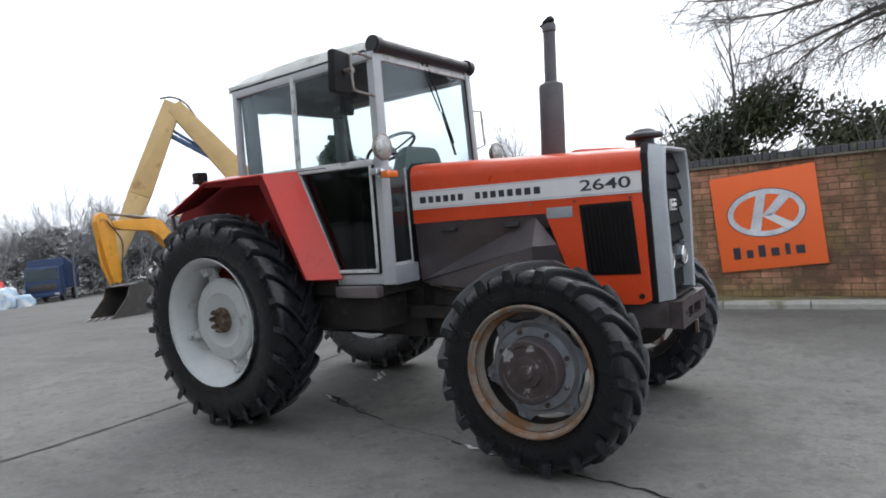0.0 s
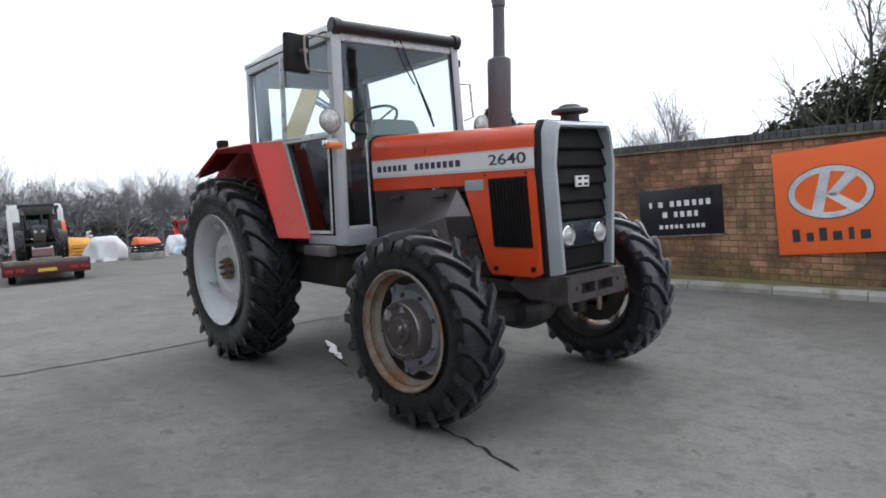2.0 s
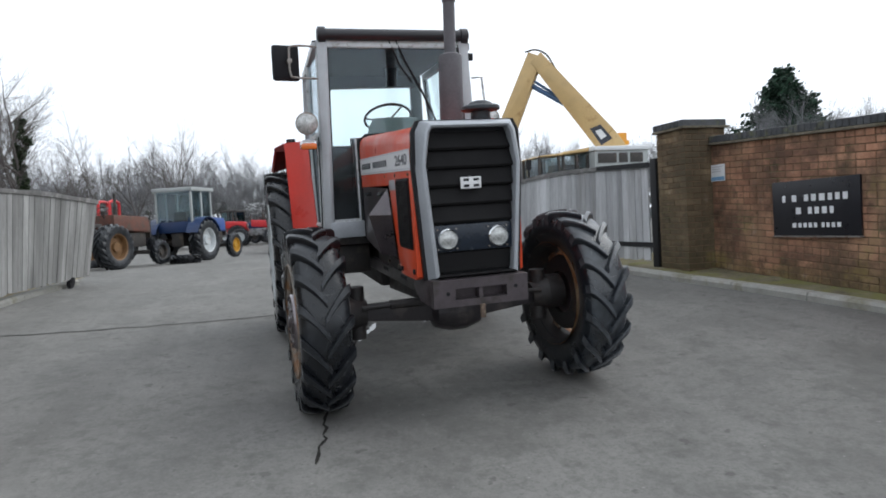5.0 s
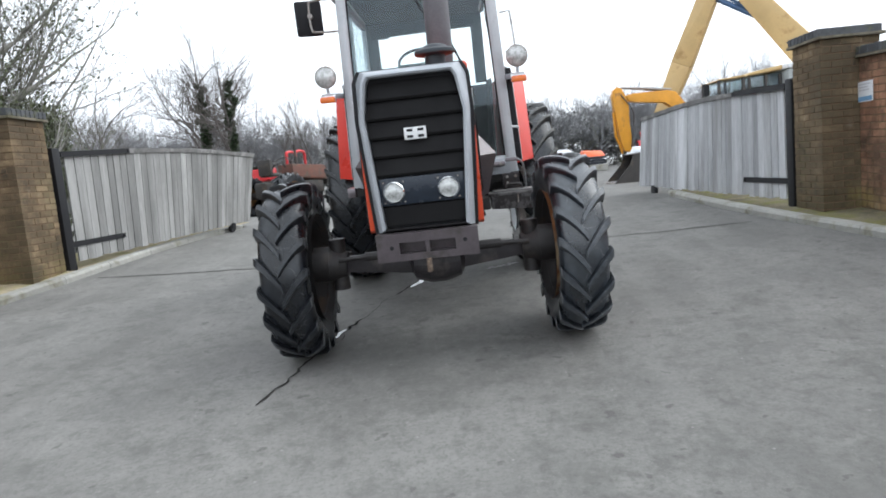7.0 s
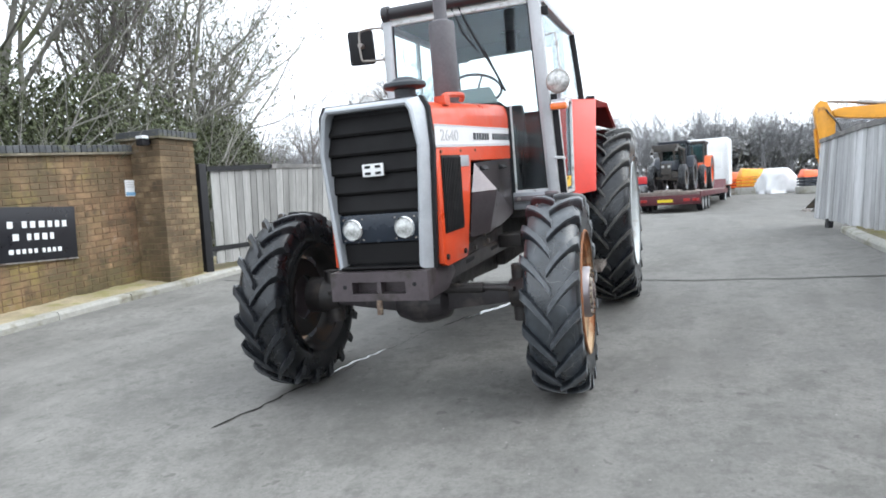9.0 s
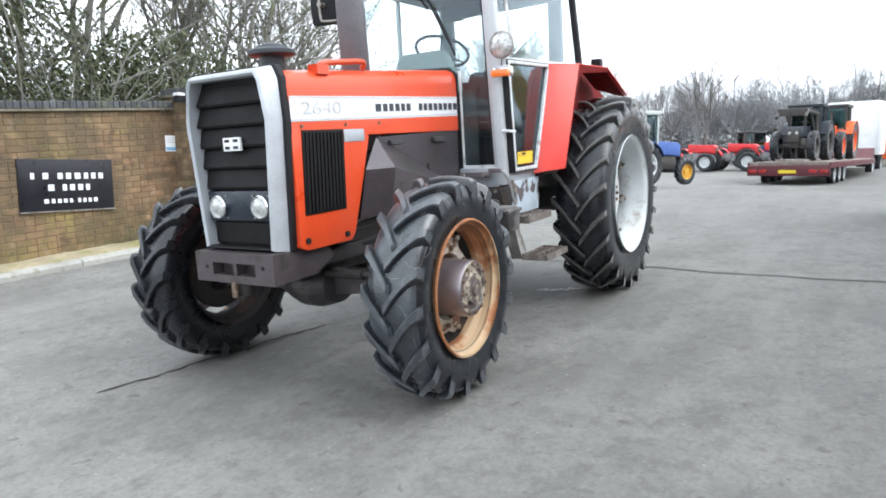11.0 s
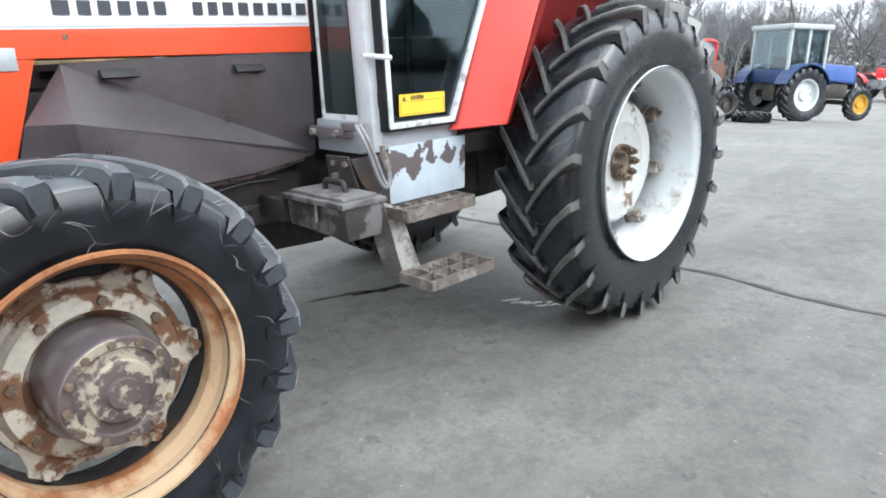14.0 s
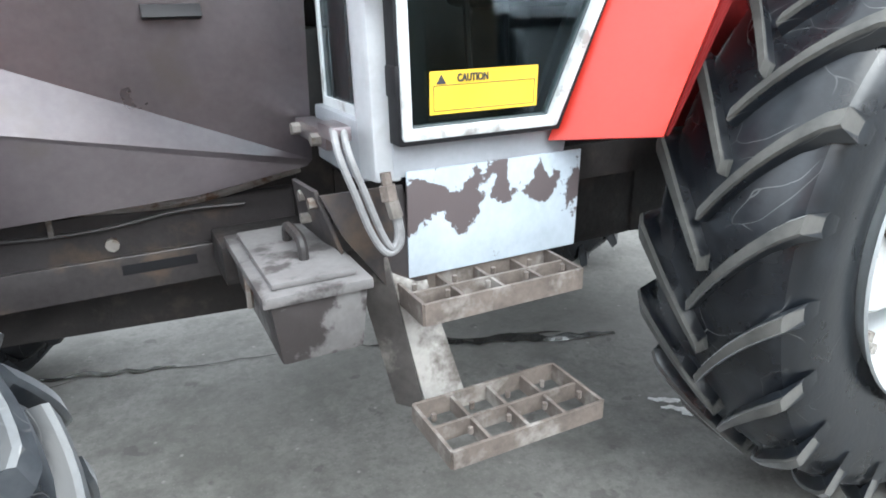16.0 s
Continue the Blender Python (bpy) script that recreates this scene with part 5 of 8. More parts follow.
def front_axle():
    bm = B()
    for s in (-1, 1):
        hull(bm, [(2.635 + dx, s * y, z) for y, zz, dd in ((0.14, (0.515, 0.655), 0.085), (0.60, (0.560, 0.650), 0.055)) for dx in (-dd, dd) for z in zz])
    lathe(bm, [(0.02, -0.20), (0.13, -0.15), (0.165, -0.05), (0.165, 0.05), (0.13, 0.15), (0.02, 0.20)], 24, Matrix.Translation((2.64, 0.02, 0.575)) @ Matrix.Diagonal((1.15, 1, 0.9, 1)))
    T("axle_housing", bm, M_AXLE, "dark cast axle housing", bevel=0.012)
    for s in (-1, 1):
        bm = B()
        cyl(bm, (2.635, s * 0.58, 0.605), (2.635, s * 0.70, 0.612), 0.085, 20, 0.12)
        cyl(bm, (2.635, s * 0.64, 0.44), (2.635, s * 0.64, 0.78), 0.055, 12)
        cyl(bm, (2.635, s * 0.69, 0.615), (2.635, s * 0.80, 0.618), 0.12, 20)
        T("steering_knuckle", bm, M_ENGINE, "black greasy steering knuckle")
    bm = B()
    tube(bm, [(2.42, -0.62, 0.60), (2.42, 0.62, 0.60)], 0.022, 10)
    for s in (-1, 1):
        cyl(bm, (2.42, s * 0.62, 0.55), (2.42, s * 0.62, 0.65), 0.035, 10)
        hull(bm, [(2.40, s * 0.60, 0.57), (2.44, s * 0.64, 0.57), (2.62, s * 0.62, 0.55), (2.62, s * 0.70, 0.55), (2.40, s * 0.60, 0.60), (2.44, s * 0.64, 0.60), (2.62, s * 0.62, 0.60), (2.62, s * 0.70, 0.60)])
    T("track_rod", bm, M_ENGINE)
    for s in (-1, 1):
        bm = B()
        tube(bm, [(2.75, s * 0.18, 0.66), (2.75, s * 0.44, 0.66)], 0.03, 10)
        tube(bm, [(2.75, s * 0.42, 0.66), (2.74, s * 0.62, 0.65)], 0.016, 10)
        T("steering_ram", bm, M_ENGINE)
    bm = B()
    box(bm, 2.35, 2.95, -0.17, 0.17, 0.64, 0.80)
    T("axle_support", bm, M_ENGINE, bevel=0.015)


front_axle()


def driveline():
    bm = B()
    box(bm, 1.35, 3.0, -0.21, 0.21, 0.78, 1.32)
    T("engine_block", bm, M_ENGINE, "oily black engine block", bevel=0.02)
    for s in (-1, 1):
        for k in range(7):
            bm = B()
            x = 1.50 + 0.19 * k
            ya, yb = sorted((s * 0.20, s * 0.235))
            box(bm, x, x + 0.12, ya, yb, 0.84, 1.0 + 0.03 * (k % 3))
            T("engine_rib", bm, M_ENGINE, bevel=0.01)
        bm = B()
        ya, yb = sorted((s * 0.21, s * 0.27))
        prism(bm, [(1.2, 0.73), (2.95, 0.73), (2.95, 0.80), (2.3, 0.82), (1.2, 0.82)], "y", ya, yb)
        T("chassis_rail", bm, M_RAIL, "dark greasy side rail", bevel=0.006)
        # cast flank with its seam, pipes, clips and bolts
        bm = B()
        prism(bm, [(1.52, 0.815), (2.72, 0.815), (2.72, 0.905), (2.2, 0.925), (1.52, 0.935)], "y", *sorted((s * 0.20, s * 0.252)))
        T("engine_flank", bm, M_RAIL, bevel=0.008)
        for k, (z0, r) in enumerate(((0.948, 0.007), (0.972, 0.005), (0.895, 0.005))):
            bm = B()
            tube(bm, curve_pts([(2.70 - 0.15 * i, s * (0.268 + 0.006 * ((i * 3 + k) % 2)), z0 + 0.010 * math.sin(1.9 * i + k) + 0.012 * (i > 4)) for i in range(8)], 4), r, 6)
            T("engine_pipe", bm, M_RAIL)
        for x, z in ((2.28, 0.845), (1.96, 0.852), (2.60, 0.90)):
            bm = B()
            cyl(bm, (x, s * 0.25, z), (x, s * 0.268, z), 0.016, 8)
            T("flank_bolt", bm, M_STEEL)
        bm = B()
        box(bm, 2.07, 2.082, *sorted((s * 0.262, s * 0.278)), 0.895, 0.985)
        T("pipe_clip", bm, M_STEEL, bevel=0.002)
        for x in (2.36, 1.78):
            bm = B()
            box(bm, x, x + 0.17, *sorted((s * 0.262, s * 0.272)), 0.775, 0.80)
            T("rail_slot", bm, M_BLACK)
        bm = B()
        tube(bm, curve_pts([(2.6, s * 0.245, 0.92), (2.2, s * 0.255, 0.95), (1.8, s * 0.25, 0.93), (1.5, s * 0.26, 0.98)], 6), 0.012, 8)
        T("fuel_pipe", bm, M_STEEL)
    bm = B()
    hull(bm, [(x, y, z) for x, w, z0, z1 in ((1.4, 0.22, 0.58, 1.1), (0.3, 0.24, 0.60, 1.12)) for y in (-w, w) for z in (z0, z1)])
    hull(bm, [(x, y, z) for x, w, z0, z1 in ((0.35, 0.25, 0.60, 1.1), (-0.35, 0.22, 0.62, 1.08)) for y in (-w, w) for z in (z0, z1)])
    T("gearbox", bm, M_ENGINE, "greasy black gearbox casing", bevel=0.02)
    bm = B()
    prism(bm, [(2.35, 0.60), (1.35, 0.55), (1.35, 0.80), (2.35, 0.80)], "y", -0.15, 0.15)
    T("sump", bm, M_ENGINE, "black oil sump", bevel=0.02)
    bm = B()
    cyl(bm, (0, -0.80, 0.838), (0, 0.80, 0.838), 0.11, 20)
    cyl(bm, (0, -0.55, 0.838), (0, 0.55, 0.838), 0.17, 20)
    T("rear_axle", bm, M_ENGINE, "dark rear axle trumpet housing")
    bm = B()
    tube(bm, [(2.35, 0, 0.60), (1.2, 0, 0.62)], 0.035, 10)
    T("drive_shaft", bm, M_ENGINE)
    for s in (-1, 1):
        bm = B()
        tube(bm, [(-0.3, s * 0.36, 0.62), (-1.1, s * 0.42, 0.52)], 0.03, 8)
        T("lift_arm", bm, M_ENGINE, bevel=0)
    bm = B()
    box(bm, -0.42, -0.32, -0.12, 0.12, 0.55, 0.95)
    T("drawbar_frame", bm, M_ENGINE, bevel=0.01)
    # dark bulk between the wheels under the cab floor
    bm = B()
    box(bm, 0.35, 1.40, -0.66, 0.66, 0.955, 1.045)
    T("cab_floor_pan", bm, M_ENGINE, bevel=0.01)
    bm = B()
    box(bm, 0.45, 1.30, -0.62, -0.28, 0.70, 0.95)
    T("fuel_tank", bm, M_ENGINE, "black tank under the cab", bevel=0.03)


driveline()


def engine_cover(s):
    """Faceted dark panel behind the front wheel arch."""
    pts = dict(A=(2.410, 0.338, 1.400), B=(1.470, 0.338, 1.428), C=(1.485, 0.338, 1.015), D=(2.440, 0.484, 1.225), H=(2.545, 0.350, 1.222),
               E=(2.62, 0.345, 0.95), F=(2.40, 0.405, 0.955), G=(1.76, 0.338, 0.962), K=(1.50, 0.338, 1.0))
    bm = B()
    v = {k: bm.verts.new((x, s * y, z)) for k, (x, y, z) in pts.items()}
    for names in ("BCA", "ACD", "ADH", "CKGFD", "DFEH"):
        bm.faces.new([v[k] for k in names])
    bmesh.ops.solidify(bm, geom=bm.faces[:], thickness=0.006)
    cover = T("engine_cover", bm, M_BROWN, "folded dark brown-grey engine side panel", angle=8)
    # Grips coloured black, standing in for the shade inside the hollow pulls.
    for x0, z0 in ((2.18, 1.372), (1.70, 1.372)):
        bm = B()
        prism(bm, [(s * 0.338, z0 + 0.008), (s * 0.352, z0 + 0.008), (s * 0.374, z0 - 0.018), (s * 0.338, z0 - 0.024)], "x", x0, x0 + 0.12)
        part("grip", bm, M_IRON, cover, bevel=0.003)


mirrored(engine_cover)


def intake():
    bm = B()
    lathe(bm, [(0.058, -0.10), (0.060, -0.062), (0.064, -0.058), (0.064, -0.046), (0.060, -0.042), (0.060, -0.004), (0.112, 0.002), (0.119, 0.008), (0.119, 0.024), (0.108, 0.034), (0.074, 0.040), (0.066, 0.052), (0.040, 0.062), (0.001, 0.064)], 32, Matrix.Translation((2.985, 0.15, 1.838)) @ Matrix.Rotation(math.pi / 2, 4, "X"))
    T("pre_cleaner", bm, material("scuffed_black_plastic", (0.024, 0.029, 0.036), 0.55, vary=0.2, bump=0.05), "black mushroom air pre-cleaner", angle=40)
    bm = B()
    lathe(bm, [(0.03, 1.76), (0.078, 1.775), (0.084, 1.79), (0.084, 2.285), (0.078, 2.30), (0.046, 2.315), (0.042, 2.33), (0.041, 2.655), (0.047, 2.66), (0.047, 2.70), (0.041, 2.71), (0.035, 2.71), (0.035, 2.5)], 28,
          Matrix.Translation((2.268, 0.150, 0)) @ Matrix(((1, 0.041, 0, 0), (0, 0.013, 1, 0), (0, 1, 0, 0), (0, 0, 0, 1))))
    T("exhaust", bm, material("heat_browned_exhaust", (0.090, 0.084, 0.094), 0.55, vary=0.25, bump=0.1, scale=5), "tall brown upright exhaust silencer", angle=40)
    bm = B()
    cyl(bm, (2.382, 0.185, 2.712), (2.367, 0.185, 2.732), 0.046, 20)
    tube(bm, [(2.335, 0.185, 2.69), (2.318, 0.185, 2.712)], 0.01, 6)
    T("exhaust_flap", bm, M_BLACK)


intake()


# cab
def side_y(z, s, x=1.0):
    """Half width of the cab on one side at a height: it leans in slightly towards the roof and the back."""
    half = 0.705 - 0.040 * (z - 1.07) if s > 0 else 0.674 - 0.026 * (z - 1.07)
    return half - 0.045 * max(0.0, (0.75 - x) / 0.75)


def bar_strip(name, pts, w, d, mat_, parent, label="", bevel=0.004):
    """Flat section bars along a line in a side face of the cab."""
    for a, b in zip(pts, pts[1:]):
        bm = B()
        a, b = Vector(a), Vector(b)
        L = (b - a).length
        box(bm, -w / 2, w / 2, -d / 2, d / 2, -w * 0.35, L + w * 0.35)
        z = (b - a).normalized()
        y = Vector((0, 1, 0))
        x = y.cross(z).normalized()
        y = z.cross(x)
        bmesh.ops.transform(bm, matrix=Matrix.Translation(a) @ Matrix((x, y, z)).transposed().to_4x4(), verts=bm.verts[:])
        part(name, bm, mat_, parent, label, bevel=bevel)


def cab():
    c = new("cab")
    c.parent = TRACTOR
    c["label"] = "silver-grey safety cab with large panes"
    for s in (-1, 1):
        def P(x, z, out=0.0):
            return (x, s * (side_y(z, s, x) + out), z)
        # front corner posts
        bm = B()
        hull(bm, [(1.405, s * side_y(z, s), z) for z in (1.03, 2.60)] + [(1.455, s * (side_y(z, s) - 0.008), z) for z in (1.03, 2.60)] + [(1.468, s * (side_y(z, s) - 0.062), z) for z in (1.03, 2.60)]
             + [(1.462, s * (side_y(z, s) - 0.088), z) for z in (1.03, 2.60)] + [(1.405, s * (side_y(z, s) - 0.088), z) for z in (1.03, 2.60)])
        part("corner_post", bm, M_POST, c, bevel=0.006)
        # rear posts, mid post, rails
        back_out = 0.085 if s > 0 else 0.0
        bar_strip("rear_post", [P(0.025, 1.90, back_out), P(0.030, 2.56, back_out * 0.6)], 0.045, 0.05, M_IRON if s > 0 else M_POST, c)
        if s < 0:
            bar_strip("mid_post", [P(0.690, 1.90), P(0.700, 2.54)], 0.026, 0.035, M_WHITE_TRIM, c)
        bar_strip("waist_rail", [P(0.02, 1.895, back_out), P(1.39, 1.865)], 0.036, 0.040, M_WHITE_TRIM, c)
        bar_strip("roof_rail", [P(0.03, 2.545, back_out * 0.6), P(1.40, 2.565)], 0.055, 0.05, M_POST, c)
        bar_strip("gutter", [P(-0.01, 2.582, -0.004), P(1.40, 2.600, -0.004)], 0.018, 0.05, M_BLACK, c, "", 0.003)
        panes = [(0.04, 1.395)] if s > 0 else [(0.04, 0.68), (0.70, 1.395)]
        for x0, x1 in panes:
            o = back_out - 0.012 if x0 < 0.1 else -0.012
            bm = B()
            slab(bm, [P(x0, 1.908 - 0.017 * x0, o), P(x1, 1.908 - 0.017 * x1, -0.012), P(x1, 2.52 + 0.018 * x1, -0.012), P(x0, 2.52 + 0.018 * x0, o * 0.6 if o > 0 else o)], 0.004)
            part("side_pane", bm, M_GLASS, c, "clear side pane").visible_shadow = False
        # door below the waist: white trimmed frame round a dark pane
        lower = [(1.405, 1.128), (1.062, 1.128), (0.705, 1.86), (1.398, 1.85)] if s > 0 else [(1.376, 1.128), (1.008, 1.128), (0.690, 1.86), (1.376, 1.85)]
        proud = 0.036 if s > 0 else 0.0
        bm = B()
        slab(bm, [P(x, z, proud - 0.014) for x, z in lower], 0.004)
        part("door_pane", bm, M_DOORGLASS if s > 0 else M_DOORGLASS_DIM, c, "dark lower door pane").visible_shadow = False
        fr = [P(x, z, proud + 0.004) for x, z in lower]
        bar_strip("door_frame", fr + [fr[0]], 0.022, 0.022, M_WHITE_TRIM, c)
        li = [P(x, z, proud - 0.016) for x, z in lower]
        bar_strip("door_lining", li + [li[0]], 0.030, 0.016, M_LINING, c)
        se = [P(x + (0.012 if x > 1.2 else -0.013), z + (0.013 if z > 1.5 else -0.015), 0.5 * proud + 0.003) for x, z in lower]
        bar_strip("door_seal", se + [se[0]], 0.011, 0.012 + proud, M_BLACK, c, "", 0.002)
        bm = B()
        prism(bm, [(1.42, 1.035), (1.00, 1.035), (0.985, 1.105), (1.42, 1.105)], "y", *sorted((s * 0.60, s * (side_y(1.07, s) + 0.001))))
        part("sill", bm, M_SILVER, c, bevel=0.006)
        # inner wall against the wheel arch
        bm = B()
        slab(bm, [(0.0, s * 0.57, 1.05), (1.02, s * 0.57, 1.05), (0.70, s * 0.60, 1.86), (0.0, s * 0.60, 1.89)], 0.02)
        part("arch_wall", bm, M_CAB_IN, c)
        if s > 0:
            # door handle rail and hinges on the left side
            bm = B()
            tube(bm, [P(1.44, 2.30, 0.01), P(1.47, 2.30, 0.09), P(1.47, 2.02, 0.10), P(1.44, 1.99, 0.02)], 0.010, 8)
            part("grab_rail", bm, M_WHITE_TRIM, c)
            bm = B()
            tube(bm, [P(1.462, 1.395, -0.01), P(1.452, 1.392, 0.035), P(1.385, 1.385, 0.050)], 0.010, 8)
            part("door_catch", bm, M_WHITE_TRIM, c)
            for z in (1.20, 1.78, 2.45):
                bm = B()
                box(bm, 1.395, 1.425, side_y(z, 1) - 0.005, side_y(z, 1) + 0.045, z, z + 0.06)
                part("hinge", bm, M_BLACK, c, bevel=0.004)
    # windscreen, cut round the bonnet
    bm = B()
    yb, yt = 0.575, 0.54
    slab(bm, [(1.440, -0.585, 1.16), (1.440, -0.36, 1.16), (1.440, -0.36, 1.83), (1.440, 0.36, 1.83), (1.440, 0.36, 1.16), (1.440, 0.615, 1.16), (1.440, 0.560, 2.57), (1.440, -0.550, 2.57)], 0.005)
    part("windscreen", bm, M_GLASS, c, "large clear windscreen").visible_shadow = False
    for s in (-1, 1):
        lo = side_y(1.16, s) - 0.088
        hi = side_y(2.56, s) - 0.088
        bm = B()
        slab(bm, [(1.446, s * 0.365, 1.15), (1.446, s * (lo + 0.004), 1.15), (1.446, s * (lo + 0.004), 1.17), (1.446, s * 0.365, 1.17)], 0.006)
        slab(bm, [(1.446, s * 0.36, 1.15), (1.446, s * 0.375, 1.15), (1.446, s * 0.375, 1.82), (1.446, s * 0.36, 1.82)], 0.006)
        part("glass_trim", bm, M_WHITE_TRIM, c)
        bm = B()
        slab(bm, [(1.450, s * (lo - 0.012), 1.17), (1.450, s * (lo + 0.004), 1.17), (1.450, s * (hi + 0.004), 2.565), (1.450, s * (hi - 0.012), 2.565)], 0.008)
        part("glass_seal", bm, M_BLACK, c)
        bm = B()
        box(bm, 1.39, 1.470, *sorted((s * 0.34, s * (side_y(1.1, s) - 0.06))), 1.02, 1.15)
        part("front_sill", bm, M_SILVER, c, bevel=0.008)
    bm = B()
    box(bm, 1.425, 1.458, -0.56, 0.56, 2.545, 2.575)
    part("top_trim", bm, M_WHITE_TRIM, c, bevel=0.003)
    # visor bar with round ends
    bm = B()
    cyl(bm, (1.452, -0.58, 2.645), (1.452, 0.60, 2.645), 0.046, 20)
    for s, y in ((-1, -0.585), (1, 0.605)):
        cyl(bm, (1.452, y - 0.028, 2.643), (1.452, y + 0.028, 2.643), 0.062, 24)
        cyl(bm, (1.452, y + s * 0.02, 2.643), (1.452, y + s * 0.036, 2.643), 0.046, 24)
    part("visor_bar", bm, material("dark_grey_plastic", (0.022, 0.021, 0.025), 0.45, vary=0.2, bump=0.05), c, "dark rounded visor bar with drum ends", angle=40)
    # roof
    bm = B()
    rings = []
    for x, zt, w in ((-0.04, 2.60, 0.585), (0.0, 2.665, 0.575), (0.10, 2.70, 0.57), (0.7, 2.735, 0.56), (1.30, 2.725, 0.56), (1.44, 2.69, 0.56)):
        rings.append([bm.verts.new((x, y, z)) for y, z in ((-w - 0.02, 2.572), (-w - 0.02, 2.62), (-w + 0.04, zt - 0.02), (-0.25, zt), (0.25, zt), (w - 0.04, zt - 0.02), (w + 0.02, 2.62), (w + 0.02, 2.572))])
    for a, b in zip(rings, rings[1:]):
        for i in range(8):
            bm.faces.new((a[i], a[(i + 1) % 8], b[(i + 1) % 8], b[i]))
    bm.faces.new(rings[0])
    bm.faces.new(rings[-1][::-1])
    part("roof", bm, M_ROOF, c, "weathered off-white cab roof with dark stains", angle=35)
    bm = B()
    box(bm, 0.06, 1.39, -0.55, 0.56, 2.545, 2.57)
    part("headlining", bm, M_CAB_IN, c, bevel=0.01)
    bm = B()
    prism(bm, [(-0.52, 2.57), (0.52, 2.57), (0.52, 2.43), (-0.34, 2.43), (-0.35, 2.405), (-0.52, 2.405)], "x", 0.075, 0.13)
    part("rear_header", bm, M_LINING, c, "dark grey-green trim over the back window", bevel=0.008)
    # rear wall with its window
    for y in (-0.575, 0.595):
        bm = B()
        hull(bm, [(x, w, z) for z in (1.88, 2.57) for x in (0.045, 0.11) for w in (y * 0.99, y * 0.80)])
        part("back_post", bm, M_LINING, c, bevel=0.012)
    bm = B()
    slab(bm, [(0.02, -0.56, 1.05), (0.02, 0.58, 1.05), (0.04, 0.59, 1.86), (0.04, -0.57, 1.86)], 0.03)
    part("back_panel", bm, M_CAB_IN, c)
    bm = B()
    slab(bm, [(0.035, -0.56, 1.80), (0.035, 0.57, 1.80), (0.040, 0.54, 2.55), (0.040, -0.53, 2.55)], 0.004)
    part("back_pane", bm, M_GLASS, c).visible_shadow = False
    # fittings inside
    bm = B()
    hull(bm, [(1.38, -0.30, 1.75), (1.38, 0.30, 1.75), (1.20, -0.26, 1.72), (1.20, 0.26, 1.72), (1.36, -0.20, 2.00), (1.36, 0.20, 2.00), (1.24, -0.17, 1.98), (1.24, 0.17, 1.98), (1.30, -0.30, 1.3), (1.30, 0.30, 1.3)])
    part("dash", bm, M_SEAT, c, "grey-green dashboard cowl", bevel=0.03)
    bm = B()
    hull(bm, [(x, y, z) for x in (1.16, 1.38) for y in (-0.34, 0.34) for z in (1.06, 1.70)])
    part("dash_panel", bm, M_CAB_IN, c, bevel=0.02)
    bm = B()
    n = 40
    sw = Matrix.Translation((1.06, 0.0, 2.02)) @ Matrix.Rotation(radians(-28), 4, "Y")
    ring = [sw @ Vector((0.205 * math.cos(2 * math.pi * k / n), 0.205 * math.sin(2 * math.pi * k / n), 0)) for k in range(n + 1)]
    tube(bm, ring, 0.012, 8)
    for k in range(3):
        a = 2 * math.pi * k / 3 + 0.5
        tube(bm, [sw @ Vector((0.02 * math.cos(a), 0.02 * math.sin(a), -0.03)), sw @ Vector((0.2 * math.cos(a), 0.2 * math.sin(a), 0))], 0.008, 6)
    tube(bm, [sw @ Vector((0, 0, -0.01)), (1.24, 0, 1.78)], 0.025, 10)
    part("steering_wheel", bm, M_BLACK, c, "thin black steering wheel")
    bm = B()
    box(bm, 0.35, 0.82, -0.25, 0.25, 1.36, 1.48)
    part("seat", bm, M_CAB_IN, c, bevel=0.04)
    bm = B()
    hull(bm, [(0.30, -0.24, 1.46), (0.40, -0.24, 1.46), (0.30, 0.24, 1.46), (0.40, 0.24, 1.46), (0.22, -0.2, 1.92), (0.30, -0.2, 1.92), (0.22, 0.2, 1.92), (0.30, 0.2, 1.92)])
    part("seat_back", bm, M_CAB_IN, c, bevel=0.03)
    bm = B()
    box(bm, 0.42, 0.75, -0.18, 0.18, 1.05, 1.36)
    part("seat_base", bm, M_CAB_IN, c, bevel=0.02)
    bm = B()
    tube(bm, [(0.98, 0.24, 1.10), (1.02, 0.26, 1.62), (0.99, 0.26, 1.74)], 0.010, 6)
    tube(bm, [(0.90, 0.30, 1.10), (0.93, 0.33, 1.55)], 0.010, 6)
    tube(bm, [(0.95, -0.30, 1.10), (1.0, -0.33, 1.86)], 0.010, 6)
    part("lever", bm, M_BLACK, c)
    bm = B()
    cyl(bm, (0.485, 0.18, 2.385), (0.505, 0.186, 2.54), 0.060, 20)
    cyl(bm, (0.505, 0.186, 2.535), (0.51, 0.188, 2.56), 0.085, 20)
    part("heater_duct", bm, M_BLACK, c, "black hanging cylinder under the cab roof")
    # wipers
    bm = B()
    tube(bm, [(1.45, 0.02, 2.60), (1.46, 0.08, 2.45), (1.455, 0.30, 2.02)], 0.007, 6)
    tube(bm, [(1.44, 0.19, 2.26), (1.44, 0.335, 1.93)], 0.009, 6)
    tube(bm, [(1.45, -0.04, 2.60), (1.46, 0.04, 2.40), (1.455, 0.14, 2.26)], 0.006, 6)
    part("wiper", bm, M_BLACK, c)
    # sticker on the door pane
    y0 = side_y(1.21, 1) + 0.036
    st = Matrix.Translation((1.222, y0 - 0.002, 1.203)) @ Matrix.Rotation(math.pi, 4, "Z") @ Matrix.Rotation(math.pi / 2 + 0.040, 4, "X")
    bm = B()
    box(bm, -0.126, 0.126, -0.042, 0.042, 0.0, 0.0015)
